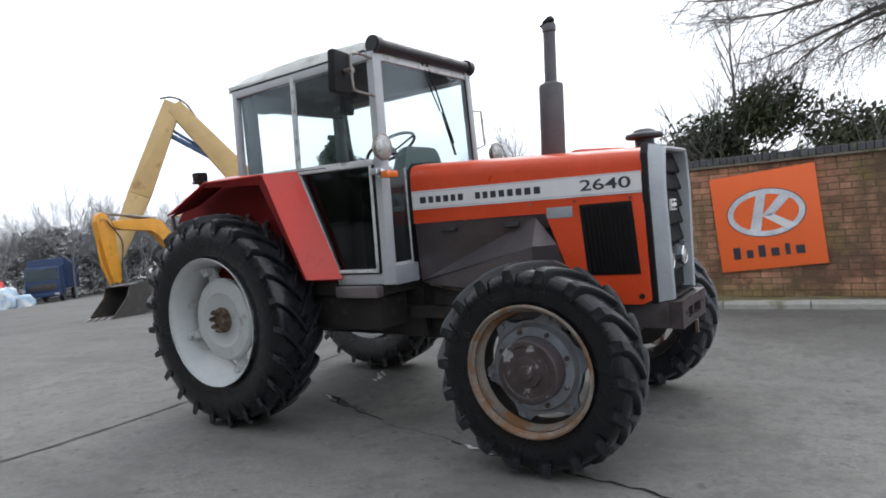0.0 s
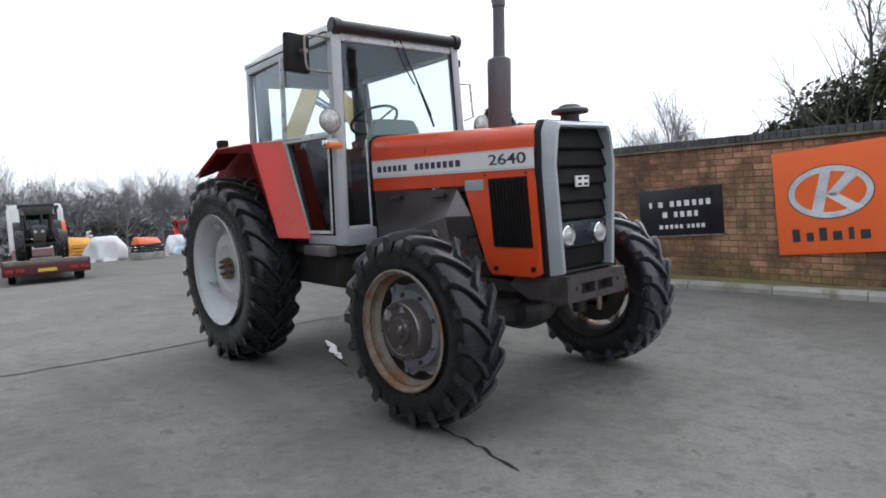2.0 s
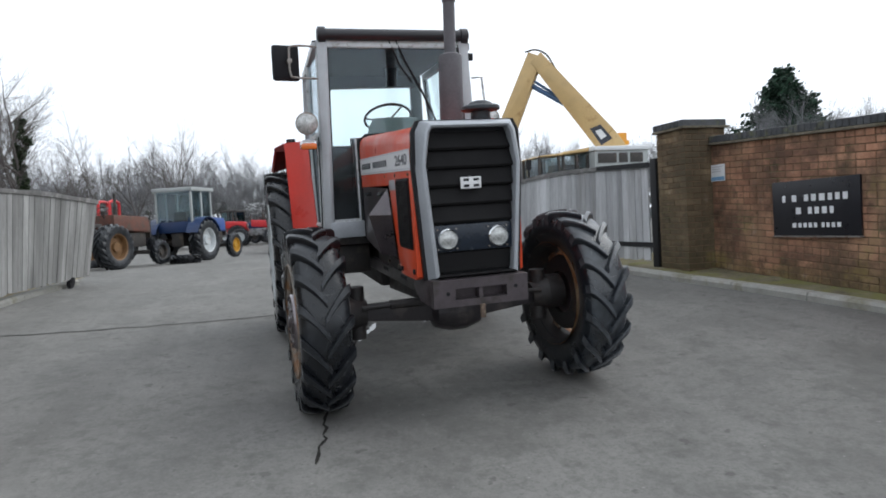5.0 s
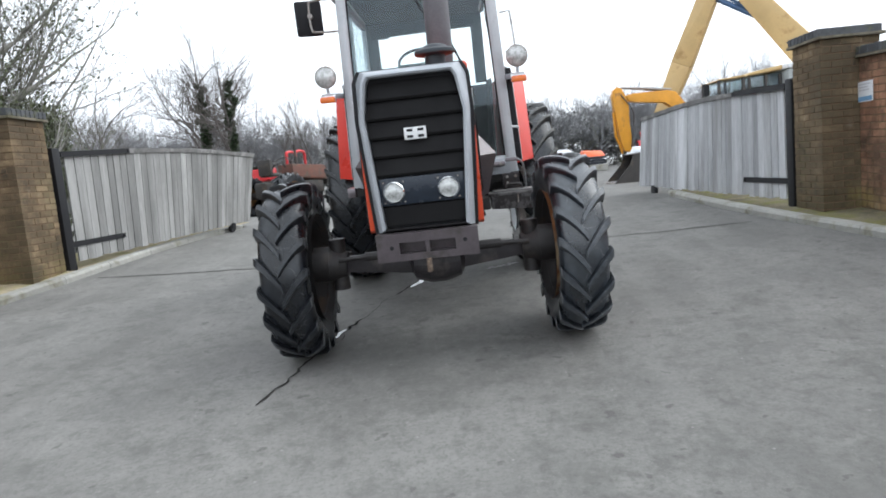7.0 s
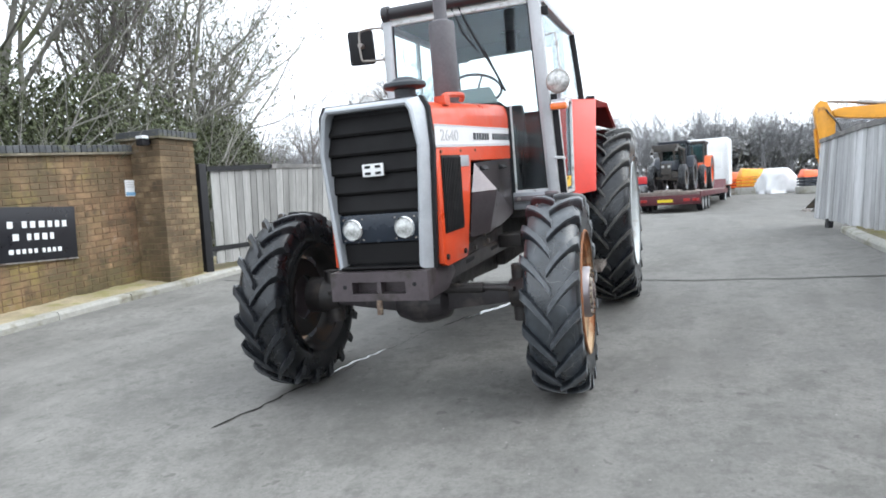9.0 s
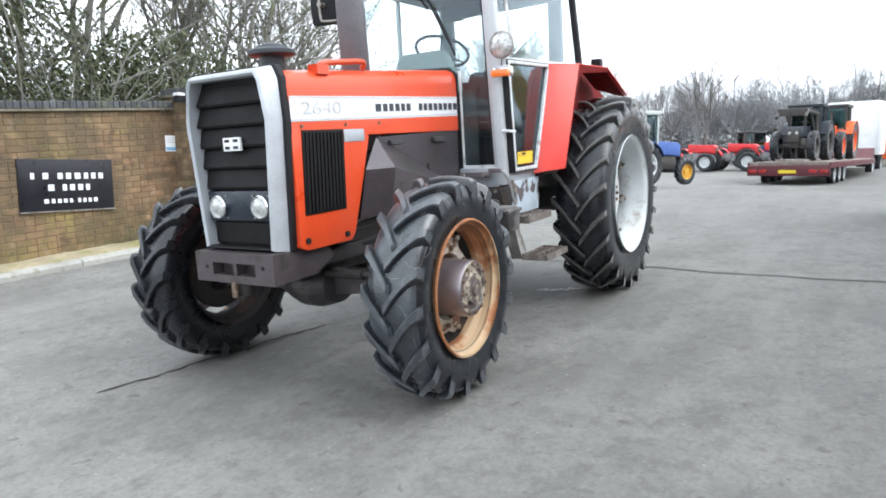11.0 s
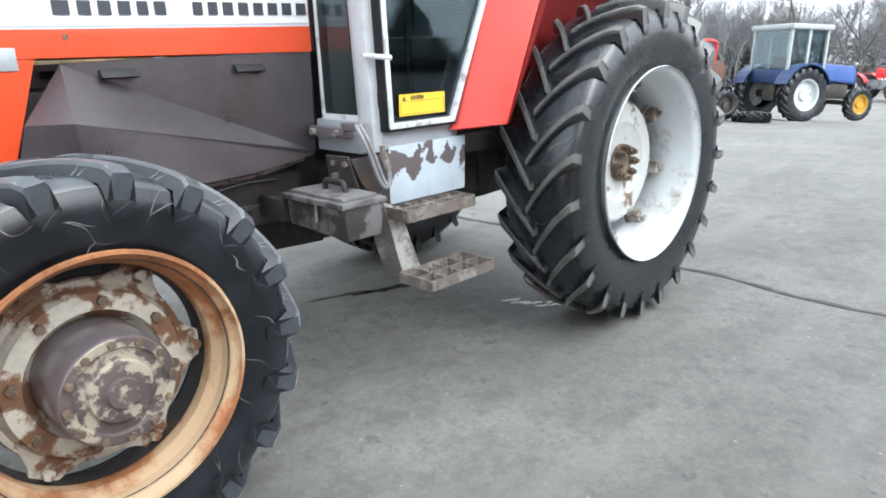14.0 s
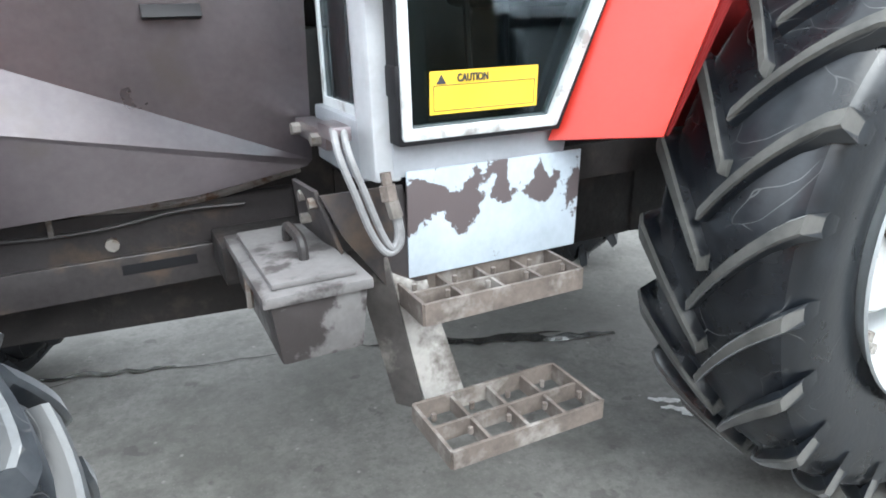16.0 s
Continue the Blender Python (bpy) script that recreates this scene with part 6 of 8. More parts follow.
    bmesh.ops.transform(bm, matrix=st, verts=bm.verts[:])
    sticker = part("warning_sticker", bm, M_YELLOW, c, "yellow warning sticker with black print")
    words("CAUTION", 0.021, M_DECAL_DARK, st @ Matrix.Translation((-0.030, 0.0265, 0.0025)), sticker, bold=0.0006, squash=0.75)
    bm = B()
    for x0, x1, z0, z1 in ((-0.118, 0.118, -0.036, -0.0348), (-0.118, 0.118, 0.0135, 0.0147), (-0.118, -0.1168, -0.036, 0.0147), (0.1168, 0.118, -0.036, 0.0147)):
        box(bm, x0, x1, z0, z1, 0.0015, 0.0022)
    prism(bm, [(-0.112, 0.017), (-0.090, 0.017), (-0.101, 0.036)], "z", 0.0015, 0.0022)
    bmesh.ops.transform(bm, matrix=st, verts=bm.verts[:])
    part("sticker_print", bm, M_DECAL_DARK, sticker, angle=0)
    return c


cab()


def fender(s):
    """Angular wheel arch: sloping front face, flat top and a dropped rear flap."""
    f = new("fender")
    f.parent = TRACTOR
    f["label"] = "angular red wheel arch"
    yi, yo = (0.712, 0.896) if s > 0 else (-0.676, -0.874)
    front = [(1.045, yi, 1.075), (0.885, yo, 1.095), (0.545, yo, 1.860), (0.700, yi, 1.865)]
    bm = B()
    slab(bm, front, 0.012 * s)
    part("fender_front", bm, M_RED_ARCH, f, "bright red sloping panel", bevel=0.002)
    bm = B()
    slab(bm, [(0.545, yo, 1.860), (0.700, yi, 1.866), (0.0, s * 0.70, 1.905), (-0.03, s * 0.935, 1.862)], -0.010 * s)
    slab(bm, [(-0.03, s * 0.935, 1.862), (0.0, s * 0.70, 1.905), (-0.46, s * 0.69, 1.73), (-0.49, s * 0.965, 1.645)], -0.010 * s)
    part("fender_top", bm, M_RED_ARCH, f, bevel=0.002)
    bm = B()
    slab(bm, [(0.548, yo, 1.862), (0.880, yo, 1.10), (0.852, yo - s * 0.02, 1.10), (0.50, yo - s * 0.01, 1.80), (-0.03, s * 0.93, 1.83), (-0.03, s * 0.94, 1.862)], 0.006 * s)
    part("fender_lip", bm, M_RED_SHADE, f)
    # Added dark skin under the arch top, standing in for its shade.
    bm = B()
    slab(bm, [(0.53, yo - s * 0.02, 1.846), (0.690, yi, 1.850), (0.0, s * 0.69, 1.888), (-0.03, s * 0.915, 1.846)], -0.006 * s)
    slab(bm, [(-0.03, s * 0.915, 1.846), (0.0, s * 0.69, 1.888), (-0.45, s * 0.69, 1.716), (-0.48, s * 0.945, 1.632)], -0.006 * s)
    part("fender_underside", bm, M_RED_SHADE, f, "underside of the arch, red darkened for shade")
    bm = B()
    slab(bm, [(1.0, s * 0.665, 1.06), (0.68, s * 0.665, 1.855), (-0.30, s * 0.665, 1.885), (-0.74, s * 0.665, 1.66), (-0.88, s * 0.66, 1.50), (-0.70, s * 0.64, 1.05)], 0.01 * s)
    part("fender_inner", bm, M_RED_SHADE, f, "inner arch, red darkened for shade")
    bm = B()
    box(bm, -0.335, -0.305, *sorted((s * 0.735, s * 0.765)), 1.77, 1.89)
    box(bm, -0.37, -0.27, *sorted((s * 0.70, s * 0.80)), 1.885, 1.905)
    box(bm, -0.36, -0.28, *sorted((s * 0.705, s * 0.795)), 1.905, 1.975)
    part("rear_lamp", bm, M_BLACK, f, "small black rear work lamp", bevel=0.01)


mirrored(fender)


def lamp_cluster(s):
    l = new("front_lamp")
    l.parent = TRACTOR
    l["label"] = "round work lamp above an orange indicator"
    x, y = 1.575, s * 0.762
    bm = B()
    lathe(bm, [(0.02, -0.050), (0.055, -0.044), (0.078, -0.020), (0.087, 0.0), (0.087, 0.012), (0.078, 0.016)], 32, Matrix.Translation((x, y, 1.937)) @ Matrix.Rotation(-math.pi / 2, 4, "Z"))
    part("lamp_shell", bm, M_STEEL, l, "dull steel lamp shell")
    bm = B()
    lathe(bm, [(0.078, 0.012), (0.06, 0.022), (0.03, 0.029), (0.001, 0.031)], 32, Matrix.Translation((x, y, 1.937)) @ Matrix.Rotation(-math.pi / 2, 4, "Z"))
    part("lamp_lens", bm, M_LAMP, l)
    bm = B()
    cyl(bm, (x - 0.02, y, 1.80), (x - 0.02, y, 1.87), 0.014, 10)
    hull(bm, [(1.40, s * 0.66, 1.775), (1.40, s * 0.66, 1.815), (x + 0.02, y - s * 0.05, 1.775), (x + 0.02, y - s * 0.05, 1.81), (x + 0.02, y + s * 0.05, 1.775), (x + 0.02, y + s * 0.05, 1.81), (1.40, s * 0.70, 1.775), (1.40, s * 0.70, 1.815)])
    part("lamp_bracket", bm, M_SILVER, l, bevel=0.004)
    bm = B()
    box(bm, x - 0.025, x + 0.02, y - 0.062, y + 0.062, 1.738, 1.80)
    part("indicator_body", bm, M_CHROME, l, bevel=0.008)
    bm = B()
    box(bm, x + 0.0, x + 0.062, y - 0.06, y + 0.06, 1.735, 1.783)
    part("indicator", bm, M_ORANGE, l, "orange indicator lens", bevel=0.012)


mirrored(lamp_cluster)


def mirror():
    m = new("wing_mirror")
    m.parent = TRACTOR
    m["label"] = "black rectangular wing mirror on a bent arm"
    bm = B()
    box(bm, -0.03, 0.03, -0.108, 0.108, -0.138, 0.138, pose(1.37, -0.872, 2.435, 0, 4, 12))
    part("mirror_head", bm, M_BLACK, m, bevel=0.026)
    bm = B()
    tube(bm, curve_pts([(1.44, -0.60, 2.545), (1.45, -0.72, 2.555), (1.455, -0.82, 2.55), (1.45, -0.845, 2.52), (1.45, -0.845, 2.34), (1.45, -0.80, 2.31), (1.445, -0.62, 2.30)], 4), 0.009, 8)
    cyl(bm, (1.40, -0.85, 2.44), (1.46, -0.845, 2.44), 0.02, 10)
    part("mirror_arm", bm, M_STEEL, m)


mirror()


def left_step():
    st = new("step")
    st.parent = TRACTOR
    st["label"] = "two-tread worn steel cab step"
    def tread(x0, x1, y0, y1, z, h):
        bm = B()
        for ya in (y0, y1):
            box(bm, x0, x1, ya - 0.004, ya + 0.004, z - h, z)
        for k in range(5):
            xk = x0 + (x1 - x0) * k / 4
            box(bm, xk - 0.004, xk + 0.004, y0, y1, z - h, z - (0.0 if k in (0, 4) else 0.006))
        box(bm, x0, x1, (y0 + y1) / 2 - 0.004, (y0 + y1) / 2 + 0.004, z - h, z - 0.004)
        for k in range(8):
            xk = x0 + (x1 - x0) * (k + 0.5) / 8
            cyl(bm, (xk, y0 + (y1 - y0) * (0.30 if k % 2 else 0.72), z - 0.014), (xk, y0 + (y1 - y0) * (0.30 if k % 2 else 0.72), z + 0.001), 0.006, 6)
        part("tread", bm, M_STEP, st, "worn open steel tread", angle=0)
    tread(1.030, 1.420, 0.690, 0.834, 0.808, 0.048)
    tread(1.060, 1.430, 0.780, 0.965, 0.548, 0.042)
    # folded hanger: a dark upper plate, a flange facing forwards and a narrow worn foot
    bm = B()
    slab(bm, [(1.575, 0.690, 1.02), (1.535, 0.690, 0.93), (1.445, 0.695, 0.80), (1.350, 0.695, 0.80), (1.400, 0.690, 1.02)], 0.010)
    part("hanger", bm, M_RAIL, st, bevel=0.002)
    bm = B()
    slab(bm, [(1.500, 0.640, 0.88), (1.435, 0.700, 0.510), (1.388, 0.756, 0.508), (1.440, 0.702, 0.87)], 0.008)
    part("hanger_flange", bm, M_STEP_DARK, st, bevel=0.002)
    bm = B()
    slab(bm, [(1.440, 0.703, 0.84), (1.386, 0.757, 0.508), (1.284, 0.757, 0.508), (1.352, 0.703, 0.80)], -0.006)
    part("hanger_foot", bm, M_STEP_WORN, st, "bare worn steel foot of the hanger", bevel=0.002)
    bm = B()
    slab(bm, [(1.585, 0.56, 1.03), (1.575, 0.56, 0.93), (1.53, 0.690, 0.89), (1.575, 0.690, 1.03)], 0.010)
    part("hanger_plate", bm, M_RAIL, st, "dark bolted mounting plate", bevel=0.003)
    for y, z in ((0.60, 1.0), (0.60, 0.95), (0.67, 1.0)):
        bm = B()
        cyl(bm, (1.56, y, z), (1.592, y, z), 0.012, 6)
        part("plate_bolt", bm, M_STEEL, st)
    bm = B()
    slab(bm, [(1.395, 0.705, 0.812), (0.955, 0.705, 0.812), (0.955, 0.715, 1.048), (1.395, 0.715, 1.048)], -0.006)
    T("kick_plate", bm, M_PLATE, "chipped pale blue plate with brown bare patches", bevel=0.001)
    # battery box
    b = new("battery_box")
    b.parent = TRACTOR
    b["label"] = "scuffed dark battery box with a lid and handle"
    bm = B()
    hull(bm, [(x, y, z) for x, y in ((1.53, 0.45), (1.718, 0.45), (1.53, 0.826), (1.718, 0.826)) for z in (0.872,)] + [(1.545, 0.45, 0.760), (1.71, 0.45, 0.760), (1.545, 0.822, 0.742), (1.705, 0.822, 0.742)])
    part("box_body", bm, M_BATTERY, b, bevel=0.008)
    bm = B()
    box(bm, 1.522, 1.732, 0.435, 0.836, 0.866, 0.888)
    box(bm, 1.545, 1.708, 0.47, 0.808, 0.888, 0.902)
    part("box_lid", bm, M_BATTERY_LID, b, bevel=0.006)
    bm = B()
    tube(bm, curve_pts([(1.62, 0.58, 0.90), (1.62, 0.59, 0.935), (1.62, 0.65, 0.94), (1.62, 0.70, 0.935), (1.62, 0.71, 0.90)], 4), 0.011, 8)
    part("box_handle", bm, M_ENGINE, b)
    for s in (1.515, 1.725):
        bm = B()
        tube(bm, [(s, 0.66, 0.87), (s, 0.66, 0.80)], 0.007, 6)
        part("box_clip", bm, M_STEEL, b)
    bm = B()
    box(bm, 1.50, 1.74, 0.27, 0.44, 0.765, 0.86)
    T("battery_tray", bm, M_ENGINE, bevel=0.01)
    # hoses curling down by the step, with crimped ends
    for k in range(2):
        bm = B()
        o = 0.020 * k
        tube(bm, curve_pts([(1.535 - o, 0.69, 1.145), (1.540 - o, 0.735, 1.10), (1.520 - o, 0.750, 1.03), (1.492 - o, 0.755, 0.945), (1.462 - o * 0.5, 0.757, 0.900 + o * 0.5), (1.432 + o * 0.3, 0.755, 0.915 + o * 0.5), (1.432 + o * 0.3, 0.752, 0.965), (1.445 + o * 0.2, 0.745, 1.02)], 6), 0.0075, 8)
        T("hose", bm, M_HOSE, "grey rubber hose")
        bm = B()
        cyl(bm, (1.434 + o * 0.3, 0.752, 0.970), (1.445 + o * 0.2, 0.746, 1.015), 0.012, 8)
        T("hose_ferrule", bm, M_STEEL)
    bm = B()
    cyl(bm, (1.447, 0.746, 1.005), (1.450, 0.742, 1.035), 0.018, 6)
    cyl(bm, (1.449, 0.743, 1.03), (1.451, 0.738, 1.06), 0.011, 8)
    T("hose_coupling", bm, M_STEP)
    bm = B()
    box(bm, 1.478, 1.525, 0.36, 0.60, 1.085, 1.125)
    box(bm, 1.500, 1.540, 0.60, 0.70, 1.120, 1.150)
    T("hinge_rail", bm, M_BROWN, bevel=0.005)
    for y in (0.40, 0.56):
        bm = B()
        cyl(bm, (1.52, y, 1.105), (1.545, y, 1.105), 0.014, 6)
        T("hinge_bolt", bm, M_STEEL)
    bm = B()
    box(bm, 1.02, 1.40, -0.74, -0.67, 0.95, 1.03)
    T("right_step_bracket", bm, M_BROWN, bevel=0.01)


left_step()

# security lamp on the right-hand wall
def wall_lamp():
    r = thing("wall_lamp", pose(-0.105, -4.87, 1.955), "small black outdoor lamp with a white face on the gate pier", "lamp")
    bm = B()
    box(bm, -0.065, 0.055, -0.055, 0.055, 0.0, 0.13)
    cyl(bm, (-0.125, 0, 0.05), (-0.06, 0, 0.05), 0.03, 10)
    part("body", bm, M_BLACK, r, bevel=0.010)
    bm = B()
    box(bm, -0.045, 0.062, -0.045, 0.062, 0.085, 0.122)
    part("lens", bm, M_SIGN_WHITE, r, bevel=0.006)


wall_lamp()

# ---- yard: vehicles and plant ----
M_BLUE = material("blue_paint", (0.048, 0.100, 0.31), 0.45, vary=0.2, scale=4, bump=0.05)
M_NAVY = material("navy_truck_paint", (0.010, 0.030, 0.095), 0.45, vary=0.2, scale=3, bump=0.04)
M_RUSTRED = material("faded_rusty_red", (0.135, 0.056, 0.040), 0.75, vary=0.4, scale=5, bump=0.25, other=(0.085, 0.06, 0.045), amount=0.35, spot=6)
M_TRED = material("bright_tractor_red", (0.55, 0.025, 0.03), 0.4, vary=0.12, bump=0.03)
M_TORANGE = material("tractor_orange", (0.70, 0.11, 0.025), 0.4, vary=0.12, bump=0.03)
M_YELLOWP = material("machine_yellow", (0.66, 0.29, 0.02), 0.45, vary=0.15, scale=4, bump=0.05, other=(0.35, 0.15, 0.03), amount=0.08, spot=5)
M_TAN = material("buff_boom_paint", (0.55, 0.38, 0.17), 0.5, vary=0.12, scale=2, bump=0.04, other=(0.40, 0.25, 0.10), amount=0.1, spot=2)
M_CREAM = material("cream_cab_paint", (0.36, 0.38, 0.375), 0.5, vary=0.15, bump=0.05)
M_WHITEP = material("white_truck_paint", (0.72, 0.73, 0.74), 0.4, vary=0.08, scale=2, bump=0.02)
M_DKMETAL = material("dark_machine_metal", (0.040, 0.035, 0.032), 0.55, vary=0.35, bump=0.15, scale=7, other=(0.09, 0.07, 0.05), amount=0.2, spot=4)
M_RIMYEL = material("yellow_rim", (0.50, 0.27, 0.03), 0.55, vary=0.2, bump=0.08)
M_RIMRUST = material("ochre_rusty_rim", (0.17, 0.090, 0.036), 0.7, vary=0.3, bump=0.1)
M_DECK = material("weathered_trailer_deck", (0.17, 0.14, 0.125), 0.8, vary=0.3, bump=0.2, scale=5, other=(0.26, 0.22, 0.20), amount=0.3, spot=3)
M_MAROON = material("maroon_trailer_paint", (0.075, 0.011, 0.016), 0.5, vary=0.25, bump=0.06)
M_WHITEBAG = material("white_sheeting", (0.66, 0.67, 0.69), 0.6, vary=0.12, scale=2.5, bump=0.25)
M_BAGBLUE = material("pale_blue_sacks", (0.38, 0.50, 0.62), 0.6, vary=0.25, scale=4, bump=0.25, other=(0.62, 0.64, 0.66), amount=0.45, spot=2.5)
M_LAMPRED = material("red_tail_lamp", (0.30, 0.015, 0.015), 0.3, vary=0.1, bump=0.0)
M_PLATE_Y = material("yellow_plate", (0.62, 0.46, 0.02), 0.5, vary=0.05, bump=0.0)
M_ENGINEGREY = material("grey_engine_paint", (0.25, 0.255, 0.26), 0.5, vary=0.35, scale=7, bump=0.1, other=(0.07, 0.068, 0.065), amount=0.35, spot=6)
M_NAVYDARK = material("dark_slat_paint", (0.012, 0.016, 0.026), 0.5, vary=0.2, bump=0.03)
M_YARDGLASS = glass_material("pale_cab_glass", (0.80, 0.86, 0.87))
M_HOSE_BLUE = material("blue_ram", (0.05, 0.105, 0.21), 0.4, vary=0.2, bump=0.03)


def small_tyre(bm, R, W, rim, lugs):
    """A lugged tyre in one skin: the lugs stand out as a zigzag of raised steps round the crown."""
    prof = [(rim, -0.42, 0), (rim + 0.05, -0.5, 0), (R - 0.07, -0.5, 0), (R - 0.02, -0.42, 1), (R - 0.004, -0.2, 2), (R, 0.0, 3), (R - 0.004, 0.2, 2), (R - 0.02, 0.42, 1), (R - 0.07, 0.5, 0), (rim + 0.05, 0.5, 0), (rim, 0.42, 0)]
    n = 4 * lugs
    grid = []
    for k in range(n):
        row = []
        for r, h, depth in prof:
            turn = (abs(h) * 2 + (1 if h > 0 else 0) * 0.5) * 2 * math.pi / lugs
            low = 0.045 if depth and k % 4 < 2 else 0.0
            a = 2 * math.pi * (k + (0.45 if k % 2 else -0.05)) / n + turn
            row.append(bm.verts.new(((r - low) * math.cos(a), h * W, (r - low) * math.sin(a))))
        grid.append(row)
    for k in range(n):
        for p, q in zip(range(len(prof)), range(1, len(prof))):
            bm.faces.new((grid[k][p], grid[k][q], grid[(k + 1) % n][q], grid[(k + 1) % n][p]))


def yard_wheel(parent, x, y, R, W, rim_mat, lugs=18):
    s = 1 if y > 0 else -1
    w = new("wheel")
    w.parent = parent
    w.matrix_basis = pose(x, y, R - 0.01)
    bm = B()
    small_tyre(bm, R, W, R * 0.56, lugs)
    part("tyre", bm, M_LUG, w)
    bm = B()
    lathe(bm, [(R * 0.58, s * W * 0.44), (R * 0.53, s * W * 0.40), (R * 0.50, s * W * 0.1), (R * 0.22, s * W * 0.12), (R * 0.2, s * W * 0.28), (0.002, s * W * 0.28)], 24)
    part("rim", bm, rim_mat, w)
    return w


def yard_tractor(name, m, label, hood_mat, rim_rear, rim_front, cab_mat=None, rr=0.70, rf=0.40, group="", cage=False, bare=False, loader=None, wb=2.1, roof_mat=None, engine_mat=None):
    """A simpler farm tractor; x ahead, rear axle at the origin."""
    t = thing(name, m, label, "tractor", group)
    for s in (-1, 1):
        yard_wheel(t, 0, s * 0.72, rr, 0.36, rim_rear)
        yard_wheel(t, wb, s * 0.68, rf, 0.22 if rf < 0.5 else 0.30, rim_front, 14)
    bm = B()
    hull(bm, [(x, y, z) for x, w, z0, z1 in ((0.75, 0.27, 1.05, 1.46), (wb + 0.20, 0.26, 0.98, 1.40), (wb + 0.35, 0.22, 0.92, 1.30)) for y in (-w, w) for z in (z0, z1)])
    part("bonnet", bm, hood_mat, t, bevel=0.05)
    bm = B()
    box(bm, wb + 0.34, wb + 0.40, -0.22, 0.22, 0.78, 1.28)
    part("grille", bm, M_DKMETAL, t, bevel=0.02)
    for s in (-1, 1):
        bm = B()
        cyl(bm, (wb + 0.39, s * 0.13, 1.14), (wb + 0.42, s * 0.13, 1.14), 0.065, 14)
        part("headlamp", bm, M_LAMP, t)
    bm = B()
    hull(bm, [(x, y, z) for x, w, z0, z1 in ((-0.35, 0.2, 0.5, 0.95), (wb + 0.2, 0.18, 0.55, 0.95)) for y in (-w, w) for z in (z0, z1)])
    part("engine_and_gearbox", bm, engine_mat or M_DKMETAL, t, bevel=0.03)
    bm = B()
    box(bm, wb - 0.07, wb + 0.07, -0.62, 0.62, rf - 0.05, rf + 0.07)
    part("front_axle", bm, M_DKMETAL, t, bevel=0.02)
    bm = B()
    cyl(bm, (0, -0.66, rr - 0.01), (0, 0.66, rr - 0.01), 0.10, 14)
    part("rear_axle", bm, M_DKMETAL, t)
    bm = B()
    tube(bm, [(1.45, 0.16, 1.38), (1.45, 0.16, 1.70)], 0.055, 10)
    tube(bm, [(1.45, 0.16, 1.68), (1.45, 0.16, 2.08)], 0.035, 10)
    part("exhaust", bm, M_DKMETAL, t)
    for s in (-1, 1):
        if cage or bare:
            continue
        pts = [(rr * 1.1 * math.cos(a), rr * 1.1 * math.sin(a) + rr) for a in (radians(20 + 14 * k) for k in range(11))]
        inner = [(rr * 1.06 * math.cos(a), rr * 1.06 * math.sin(a) + rr) for a in (radians(20 + 14 * k) for k in range(11))]
        ya, yb = sorted((s * 0.50, s * 0.90))
        verts = [(x, y, z) for y in (ya, yb) for ring in (pts, inner) for x, z in ring]
        faces = []
        for k in range(10):
            faces += [(k, k + 1, k + 23, k + 22), (k + 11, k + 33, k + 34, k + 12), (k, k + 11, k + 12, k + 1), (k + 22, k + 23, k + 34, k + 33)]
        faces += [(0, 22, 33, 11), (10, 21, 43, 32)]
        mesh_ob("fender", verts, faces, M_NAVY if hood_mat is M_BLUE else hood_mat, t)
    if cab_mat:
        for x, y in ((0.72, -0.58), (0.72, 0.58), (-0.42, -0.58), (-0.42, 0.58), (0.12, -0.60), (0.12, 0.60)):
            bm = B()
            box(bm, x - 0.035, x + 0.035, y - 0.03, y + 0.03, 1.25, 2.28)
            part("cab_post", bm, cab_mat, t, bevel=0.008)
        bm = B()
        box(bm, -0.50, 0.82, -0.68, 0.68, 2.25, 2.38)
        part("cab_roof", bm, roof_mat or cab_mat, t, bevel=0.04)
        bm = B()
        box(bm, -0.45, 0.74, -0.60, 0.60, 0.95, 1.30)
        part("cab_base", bm, M_NAVY if hood_mat is M_BLUE else hood_mat, t, bevel=0.02)
        for a, b, z0 in (((0.73, -0.55), (0.73, 0.55), 1.32), ((-0.43, -0.55), (-0.43, 0.55), 1.32), ((0.15, -0.595), (0.69, -0.58), 1.32), ((-0.40, -0.58), (0.10, -0.595), 1.32), ((0.15, 0.595), (0.69, 0.58), 1.32), ((-0.40, 0.58), (0.10, 0.595), 1.32)):
            bm = B()
            slab(bm, [(a[0], a[1], z0), (b[0], b[1], z0), (b[0], b[1], 2.25), (a[0], a[1], 2.25)], 0.006)
            part("pane", bm, M_YARDGLASS if cab_mat is M_CREAM else M_DARKGLASS, t).visible_shadow = False
    if cage:
        bm = B()
        for x in (-0.32, 0.0):
            tube(bm, curve_pts([(x, -0.28, 0.95), (x, -0.30, 1.72), (x, -0.22, 1.88), (x, 0.22, 1.88), (x, 0.30, 1.72), (x, 0.28, 0.95)], 4), 0.045, 8)
        part("roll_bar", bm, M_TRED, t, "red roll-over frame")
    bm = B()
    box(bm, -0.05, 0.35, -0.22, 0.22, 1.12, 1.22)
    box(bm, -0.12, -0.02, -0.22, 0.22, 1.15, 1.62)
    part("seat", bm, M_DKMETAL, t, bevel=0.03)
    bm = B()
    ring = [Matrix.Translation((0.62, 0, 1.58)) @ Matrix.Rotation(radians(-30), 4, "Y") @ Vector((0.19 * math.cos(2 * math.pi * k / 20), 0.19 * math.sin(2 * math.pi * k / 20), 0)) for k in range(21)]
    tube(bm, ring, 0.014, 6)
    tube(bm, [(0.63, 0, 1.57), (0.85, 0, 1.25)], 0.025, 6)
